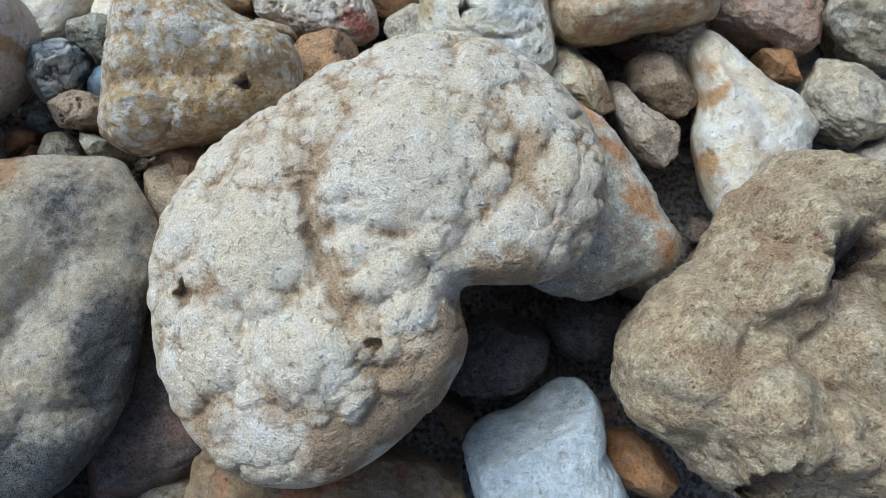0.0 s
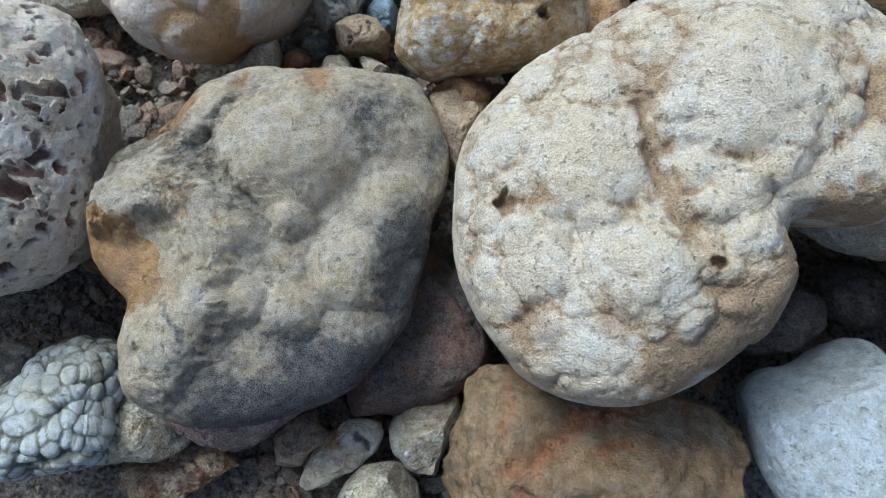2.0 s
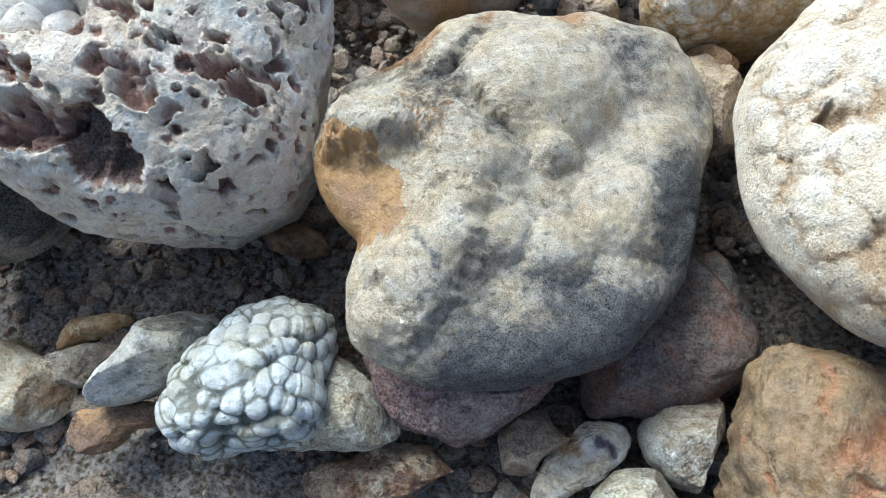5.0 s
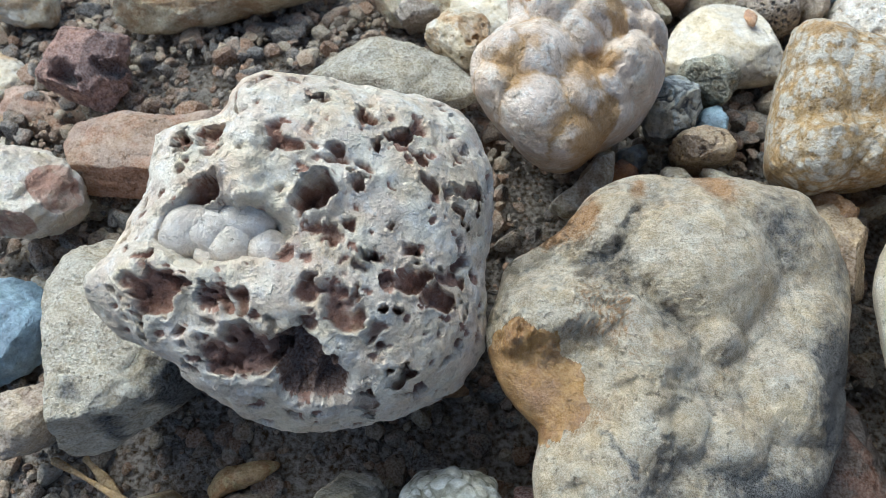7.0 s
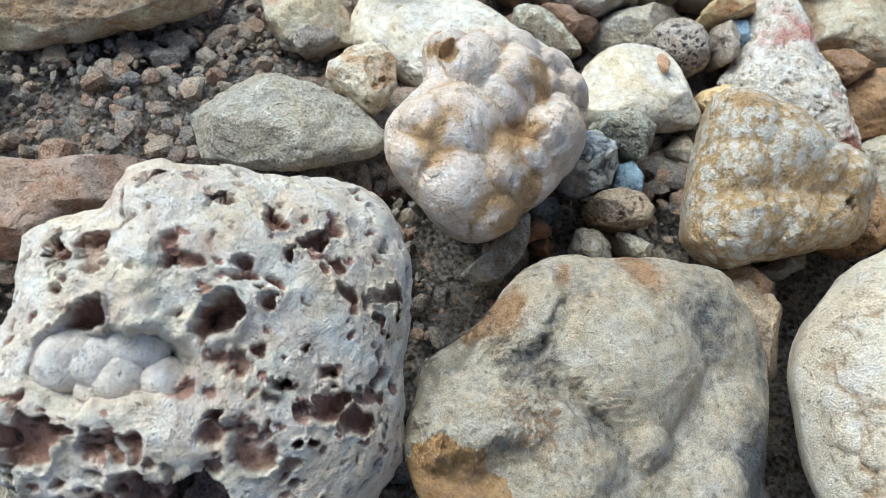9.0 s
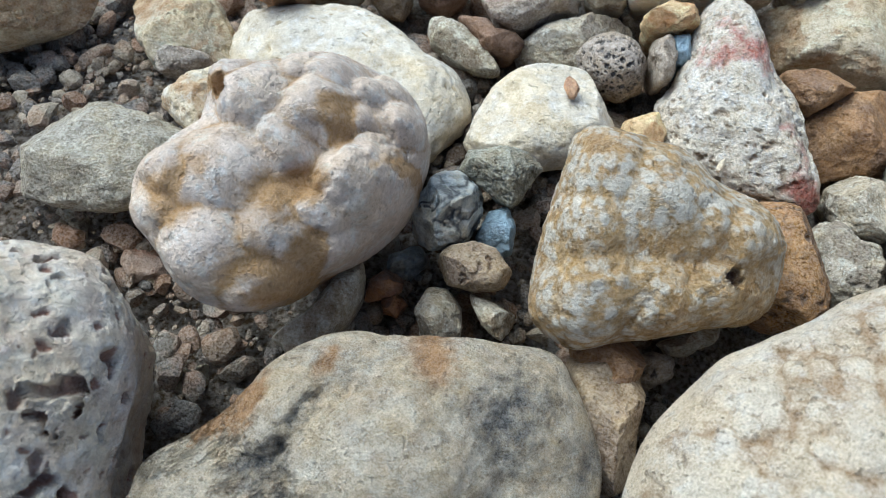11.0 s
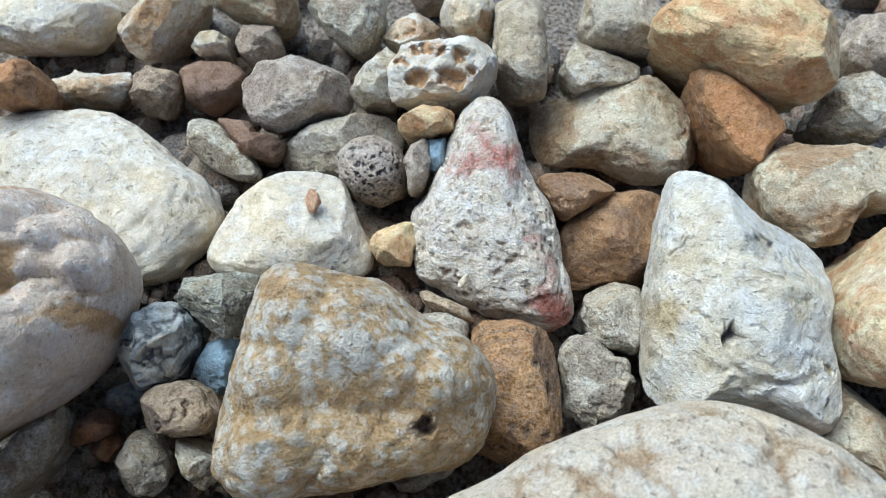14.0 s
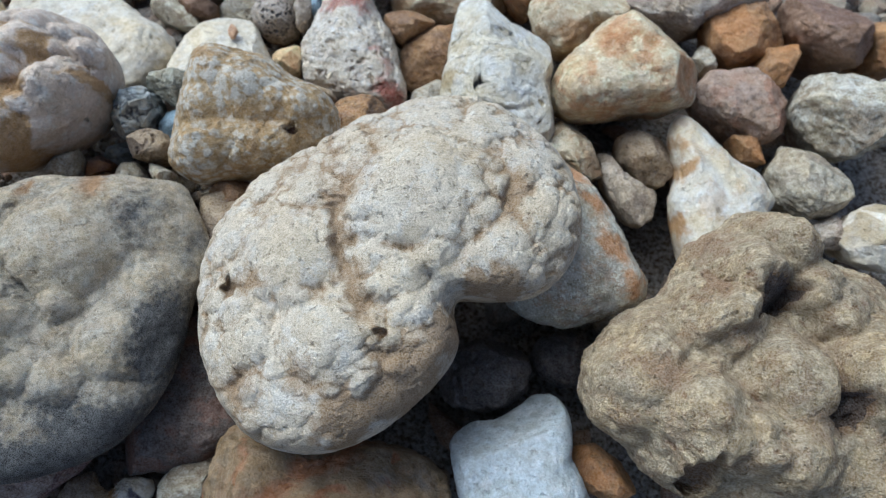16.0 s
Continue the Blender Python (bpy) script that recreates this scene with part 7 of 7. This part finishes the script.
stone("pebble", (-0.3542, 0.2530, 0.0036), 12, (0.0073, 0.0069, 0.0069, 0.0072, 0.0078, 0.0073, 0.0060, 0.0053, 0.0050, 0.0049, 0.0050, 0.0053, 0.0060, 0.0072, 0.0086, 0.0077, 0.0073, 0.0072, 0.0074, 0.0080, 0.0065, 0.0056, 0.0050, 0.0048, 0.0048, 0.0050, 0.0055, 0.0064, 0.0081, 0.0081), 0.005, 0.0023, CHALK,
      "flat white chip on the soil", level=3, chops=3, lean=(0.00, 0.15))
stone("pebble", (-0.3668, 0.1506, 0.0068), 18, (0.0075, 0.0078, 0.0065, 0.0058, 0.0055, 0.0054, 0.0056, 0.0060, 0.0069, 0.0069, 0.0065, 0.0064, 0.0066, 0.0071, 0.0080, 0.0083, 0.0071, 0.0064, 0.0060, 0.0060, 0.0062, 0.0057, 0.0055, 0.0055, 0.0058, 0.0063, 0.0074, 0.0078, 0.0074, 0.0073), 0.01, 0.0023, PALEGREEN,
      "pale pebble lying among other stones", level=5, chops=2, lean=(0.00, 0.30))
stone("pebble", (-0.3736, 0.1655, 0.0049), 18, (0.0110, 0.0103, 0.0090, 0.0073, 0.0064, 0.0059, 0.0057, 0.0058, 0.0061, 0.0068, 0.0071, 0.0070, 0.0073, 0.0078, 0.0090, 0.0110, 0.0112, 0.0089, 0.0076, 0.0069, 0.0066, 0.0064, 0.0057, 0.0054, 0.0053, 0.0055, 0.0060, 0.0068, 0.0084, 0.0116), 0.01, 0.0026, PEBBLETAN,
      "brown pebble lying among other stones", level=5, chops=2, lean=(0.00, 0.30))
stone("stone", (-0.0615, 0.1132, 0.0177), 20, (0.0118, 0.0118, 0.0123, 0.0135, 0.0155, 0.0167, 0.0189, 0.0206, 0.0190, 0.0183, 0.0143, 0.0117, 0.0103, 0.0096, 0.0093, 0.0095, 0.0101, 0.0114, 0.0136, 0.0179, 0.0190, 0.0207, 0.0176, 0.0160, 0.0145, 0.0128, 0.0120, 0.0118, 0.0120, 0.0123), 0.012, 0.0225, PURPLE,
      "brown stone low between nodules", level=5, chops=2, lean=(0.00, 0.30))
stone("shell_fragment", (-0.0963, 0.0607, 0.0049), 20, (0.0111, 0.0138, 0.0158, 0.0171, 0.0166, 0.0149, 0.0126, 0.0114, 0.0106, 0.0093, 0.0085, 0.0083, 0.0084, 0.0089, 0.0095, 0.0103, 0.0118, 0.0146, 0.0176, 0.0193, 0.0153, 0.0127, 0.0101, 0.0087, 0.0080, 0.0077, 0.0077, 0.0079, 0.0084, 0.0094), 0.006, 0.0050, SHELL,
      "broken oyster shell fragment with a violet patch", level=6, lumps=0.06, rough=0.02, chops=2, facet=0.0, marks=[('bump', 0.001, -0.001, 0.0125, -0.006), ('dark', 0.0055, 0.0015, 0.0050, 1.3), ('dark', 0.0015, 0.0085, 0.0070, 0.5), ('ochre', -0.0055, 0.0040, 0.0065, 1.1), ('bands', 0.001, -0.001, 0.0160, 0.0016, 0.25)], lean=(0.00, 0.30))
stone("stone", (-0.1348, 0.2355, 0.0167), 20, (0.0066, 0.0081, 0.0080, 0.0076, 0.0076, 0.0079, 0.0071, 0.0061, 0.0055, 0.0052, 0.0052, 0.0054, 0.0059, 0.0069, 0.0072, 0.0068, 0.0067, 0.0068, 0.0074, 0.0084, 0.0077, 0.0068, 0.0063, 0.0062, 0.0063, 0.0057, 0.0054, 0.0053, 0.0054, 0.0058), 0.014, 0.0071, BLUESTRIPE,
      "dark stone under a streaked one", level=5, chops=2, lean=(0.00, 0.30))
stone("stone", (-0.0367, 0.2669, 0.0291), 20, (0.0099, 0.0099, 0.0090, 0.0073, 0.0063, 0.0058, 0.0056, 0.0053, 0.0052, 0.0053, 0.0056, 0.0064, 0.0077, 0.0102, 0.0114, 0.0100, 0.0090, 0.0075, 0.0066, 0.0062, 0.0061, 0.0062, 0.0064, 0.0061, 0.0060, 0.0062, 0.0066, 0.0076, 0.0093, 0.0103), 0.012, 0.0275, GREYPALE,
      "grey stone beneath the honey nodule", level=5, chops=2, lean=(0.00, 0.30))
stone("stone", (-0.0355, 0.2757, 0.0290), 22, (0.0079, 0.0051, 0.0037, 0.0030, 0.0027, 0.0025, 0.0024, 0.0024, 0.0026, 0.0028, 0.0034, 0.0046, 0.0081, 0.0102, 0.0086, 0.0068, 0.0047, 0.0037, 0.0032, 0.0029, 0.0028, 0.0028, 0.0030, 0.0033, 0.0038, 0.0048, 0.0057, 0.0073, 0.0107, 0.0089), 0.01, 0.0287, PEBBLETAN,
      "small tan stone under the pointed one", level=5, chops=2, lean=(0.00, 0.30))
stone("stone", (-0.0356, 0.2212, 0.0189), 20, (0.0072, 0.0089, 0.0100, 0.0112, 0.0075, 0.0058, 0.0049, 0.0045, 0.0040, 0.0037, 0.0036, 0.0037, 0.0039, 0.0044, 0.0053, 0.0071, 0.0107, 0.0100, 0.0095, 0.0076, 0.0065, 0.0056, 0.0046, 0.0041, 0.0038, 0.0037, 0.0038, 0.0040, 0.0045, 0.0054), 0.012, 0.0138, PALEGREEN,
      "pale stone low in a gap", level=5, chops=2, lean=(0.00, 0.30))
stone("pebble", (-0.0473, 0.2102, 0.0168), 20, (0.0067, 0.0071, 0.0079, 0.0087, 0.0072, 0.0063, 0.0059, 0.0058, 0.0057, 0.0054, 0.0053, 0.0054, 0.0058, 0.0066, 0.0076, 0.0070, 0.0068, 0.0069, 0.0073, 0.0075, 0.0069, 0.0066, 0.0066, 0.0058, 0.0053, 0.0051, 0.0052, 0.0054, 0.0060, 0.0066), 0.012, 0.0108, VESICULAR,
      "dark porous pebble in a gap", level=5, pits=((0.004, 0.34, 0.001, 0.5),), chops=2, lean=(0.00, 0.30))

# ---- ground: damp soil and grit ----
def ground_height(x, y):
    deep = 1 / (1 + np.exp(-np.clip(np.maximum((x - 0.01) / 0.02, (y - 0.36) / 0.02), -40, 40)))
    far = np.exp(-((x - 0.1) ** 2 + (y - 0.3) ** 2) / 0.5)
    front = 1 / (1 + np.exp(-np.clip(np.minimum((0.1 - y) / 0.015, (x + 0.17) / 0.02), -40, 40)))
    return -0.004 - 0.01 * front * far - 0.024 * deep * far + 0.015 * np.exp(-((y - 0.22) / 0.09) ** 2 - (x / 0.8) ** 2) + 0.018 * np.exp(-((x + 0.3) / 0.13) ** 2 - ((y - 0.25) / 0.12) ** 2)


SOIL = rock((116, 98, 72), (88, 73, 53), (130, 108, 80), blotch=0.02, grain=0.0022, rough=0.92, speck=0.6, relief=3.0, gloss=0.15)
n = 240
s = np.linspace(-1, 1, n)
warp = np.sinh(s * 7.2) / np.sinh(7.2) * 1500 + s * 0.55
gx, gy = (a.ravel() for a in np.meshgrid(warp - 0.05, warp + 0.22))
flat_p = np.stack([gx, gy, 0 * gx], 1)
near = np.exp(-(gx ** 2 + gy ** 2) / 4)
gz = ground_height(gx, gy) - 0.003 + near * (0.0022 * fractal(flat_p, 0.02, 4, 5) + 0.002 * fractal(flat_p, 0.08, 2, 6))
i = (np.arange(n - 1)[:, None] * n + np.arange(n - 1)[None]).ravel()
tri = np.concatenate([np.stack([i, i + 1, i + n + 1], 1), np.stack([i, i + n + 1, i + n], 1)])
verts = np.stack([gx, gy, gz], 1)
ground = new("ground", mesh_of("ground", verts, tri, SOIL, {"stain": 0.25 + 0.3 * fractal(flat_p, 0.05, 3, 8), "patina_shade": 0 * gx}))
tagged(ground, "brown gritty soil between the stones", "ground", "", "structure")


def island_rock(tones):
    """Grit of many tones: each grain takes its own."""
    m = rock(*tones[0], grain=0.0009, speck=0.35).copy()
    t = m.node_tree
    geo = t.nodes.new("ShaderNodeNewGeometry")
    ramp = t.nodes.new("ShaderNodeValToRGB")
    t.links.new(geo.outputs["Random Per Island"], ramp.inputs[0])
    ramp.color_ramp.interpolation = "CONSTANT"
    flat_tones = [c for pair in tones for c in pair]
    while len(ramp.color_ramp.elements) < len(flat_tones):
        ramp.color_ramp.elements.new(0.5)
    for k, c in enumerate(flat_tones):
        ramp.color_ramp.elements[k].position = k / len(flat_tones)
        ramp.color_ramp.elements[k].color = srgb(*c)
    first = [nd for nd in t.nodes if nd.bl_idname == "ShaderNodeMix"][0]
    t.links.new(ramp.outputs[0], first.inputs[6])
    t.links.new(ramp.outputs[0], first.inputs[7])
    return m


GRIT = island_rock([((132, 115, 90), (92, 79, 61)), ((150, 136, 112), (74, 63, 50)), ((112, 84, 54), (164, 152, 130)), ((86, 80, 72), (116, 94, 68)), ((70, 59, 47), (104, 91, 73)), ((136, 100, 63), (120, 111, 98))])


def scatter(name, label, count, level, smallest, largest, area, seed, lift=0.2):
    """Many loose bits in one mesh, each of its own shape, lying on the soil."""
    rng = np.random.RandomState(seed)
    d, f = ball(level)
    x = rng.uniform(area[0], area[1], count)
    y = rng.uniform(area[2], area[3], count)
    size = smallest * (largest / smallest) ** (rng.rand(count) ** 1.8)
    sandy = (((x + 0.215) / 0.065) ** 2 + ((y - 0.015) / 0.04) ** 2 < 1) & (size > 0.0015) & (rng.rand(count) < 0.85)
    x, y, size = x[~sandy], y[~sandy], size[~sandy]
    count = len(x)
    p = np.repeat(d[None], count, 0)
    p = p + 0.22 * lattice((p * 1.3 + rng.rand(count, 1, 3) * 50).reshape(-1, 3), seed).reshape(count, -1, 1) * p
    for k in range(5):
        w = rng.randn(count, 1, 3)
        w /= np.linalg.norm(w, axis=2, keepdims=True)
        over = np.maximum(0, (p * w).sum(2) - rng.uniform(0.45, 0.8, (count, 1)))
        p = p - over[:, :, None] * w
    p = p * (size[:, None] * rng.uniform(0.55, 1.2, (count, 3)))[:, None, :] * np.array((1, 1, 0.75))
    a = rng.rand(count)[:, None] * 6.283
    px = p[:, :, 0] * np.cos(a) - p[:, :, 1] * np.sin(a) + x[:, None]
    py = p[:, :, 0] * np.sin(a) + p[:, :, 1] * np.cos(a) + y[:, None]
    pz = p[:, :, 2] + (ground_height(x, y) + size * lift)[:, None]
    v = np.stack([px, py, pz], 2).reshape(-1, 3)
    tri = (f[None] + (np.arange(count) * len(d))[:, None, None]).reshape(-1, 3)
    ob = new(name, mesh_of(name, v, tri, GRIT, {"stain": np.zeros(len(v)), "patina_shade": np.zeros(len(v))}, False))
    return tagged(ob, label, "gravel", "", "stuff")


scatter("gravel", "mixed brown and grey gravel between the stones", 4600, 2, 0.0024, 0.0072, (-0.47, -0.04, -0.09, 0.42), 3, 0.5)
scatter("fine_gravel", "fine mixed gravel between the stones", 6500, 1, 0.0012, 0.0032, (-0.47, 0.0, -0.09, 0.42), 7, 0.5)
scatter("grit", "fine grey-brown grit on the soil", 6000, 1, 0.0006, 0.0016, (-0.45, 0.02, -0.08, 0.42), 4, 0.5)
scatter("shingle", "small dark shingle filling the gaps", 560, 2, 0.005, 0.015, (-0.08, 0.42, -0.12, 0.46), 5, 0.3)
scatter("back_shingle", "small mixed shingle under the further stones", 330, 2, 0.005, 0.013, (-0.32, 0.12, 0.27, 0.47), 8, 0.3)
scatter("shingle_beyond", "mixed pebbles of the shingle further off", 520, 2, 0.008, 0.022, (-0.6, 0.6, 0.4, 0.95), 6, 0.4)


# ---- pieces set in the stones, and dry straw ----
def part(name, v, f, material, parent, label=""):
    ob = new(name, mesh_of(name, v, f, material, {"stain": np.zeros(len(v)), "patina_shade": np.zeros(len(v))}))
    ob.parent = parent
    return tagged(ob, label)


def lump(sizes, at, turn, seed, chops=5, level=4):
    """A small lump in its stone's own axes."""
    d, f = ball(level)
    rng = np.random.RandomState(seed)
    p = d * (1 + 0.15 * lattice(d * 1.5 + 7 * seed, seed))[:, None]
    for k in range(chops):
        w = rng.randn(3)
        w /= np.linalg.norm(w)
        p = p - np.outer(np.maximum(0, p @ w - rng.uniform(0.6, 0.85)), w)
    p = p * np.array(sizes)
    c, s = math.cos(radians(turn)), math.sin(radians(turn))
    return np.stack([p[:, 0] * c - p[:, 1] * s, p[:, 0] * s + p[:, 1] * c, p[:, 2]], 1) + np.array(at), f


ORANGE = rock((198, 160, 116), (176, 124, 78), (132, 84, 52), blotch=0.004, speck=0.15, rough=0.45, gloss=0.5)
v, f = lump((0.0033, 0.0045, 0.002), (0.0082, 0.0103, 0.0205), 20, 3)
part("orange_chip", leant(v, 25, (0.0, 0.3)), f, ORANGE, chalk_stone, "orange flint chip stuck on the chalk")
v, f = lump((0.0012, 0.0027, 0.0011), (-0.0079, -0.0226, 0.0247), -22, 4, 0)
part("white_shell", leant(v, 30, (0.0, 0.26)), f, CHALK, pointed_stone, "tiny white shell on the crust")
CHALCEDONY = rock((228, 220, 208), (212, 202, 190), (176, 146, 120), (120, 90, 70), blotch=0.01, grain=0.0006, speck=0.14, rough=0.5, gloss=0.5, relief=1.0, mottle=0.2, crust=0.3, mid=0.16, warm=0.3)
LUMPS = [(-0.0093, 0.0018, 0.0062), (-0.0241, -0.0028, 0.008), (-0.0123, -0.0054, 0.0062), (-0.0027, -0.0065, 0.0055), (-0.0165, -0.0028, 0.0066), (-0.0248, -0.0126, 0.004), (0.0109, 0.0037, 0.004), (-0.0173, -0.0097, 0.0045)]
for k, (u, w, r) in enumerate(LUMPS):
    height = 0.034 - 7.5 * (u * u + w * w) - 0.0045
    v, f = lump((r * 1.1, r, r * 0.85), (u, w, height), 40 * k, 20 + k, 0)
    part("chalcedony_lump", leant(v, 22, (0.3, 0.0)), f, CHALCEDONY, porous_boulder, "smooth whitish rounded lump in a cavity")


STRAW = rock((186, 158, 108), (160, 128, 80), (120, 90, 50), blotch=0.006, speck=0.2, rough=0.6)


def straw(a, b, radius, label, seed):
    """A dry stalk, slightly bent and uneven, lying from a to b."""
    a, b = np.array(a), np.array(b)
    along = (b - a) / np.linalg.norm(b - a)
    side = np.cross(along, (0, 0, 1.0))
    side /= np.linalg.norm(side)
    over = np.cross(side, along)
    n, m = 40, 10
    t = np.linspace(0, 1, n)
    mid = a + t[:, None] * (b - a) + over * (0.02 * np.sin(t * math.pi))[:, None] * np.linalg.norm(b - a) * 2
    r = radius * (0.75 + 0.25 * np.sin(t * 9 + seed)) * np.clip(np.minimum(t, 1 - t) * 30, 0.1, 1)
    th = np.linspace(0, 2 * math.pi, m, endpoint=False)
    v = (mid[:, None] + r[:, None, None] * (np.cos(th)[None, :, None] * side + 0.6 * np.sin(th)[None, :, None] * over)).reshape(-1, 3)
    i, j = (x.ravel() for x in np.meshgrid(np.arange(n - 1), np.arange(m), indexing="ij"))
    p0, p1, p2, p3 = i * m + j, i * m + (j + 1) % m, (i + 1) * m + (j + 1) % m, (i + 1) * m + j
    f = np.concatenate([np.stack([p0, p1, p2], 1), np.stack([p0, p2, p3], 1)])
    ob = new("straw", mesh_of("straw", v, f, STRAW, {"stain": np.zeros(len(v)), "patina_shade": np.zeros(len(v))}))
    return tagged(ob, label, "straw")


straw((-0.3373, 0.079, 0.012), (-0.3003, 0.0659, 0.008), 0.0016, "dry yellow straw stalk lying on the grit", 1)
straw((-0.4401, 0.2383, 0.016), (-0.4018, 0.2204, 0.014), 0.0032, "flattened dry straw beside pale stones", 2)
straw((-0.3286, 0.083, 0.006), (-0.3071, 0.068, 0.005), 0.0022, "orange-tinted bit of straw on the soil", 3)
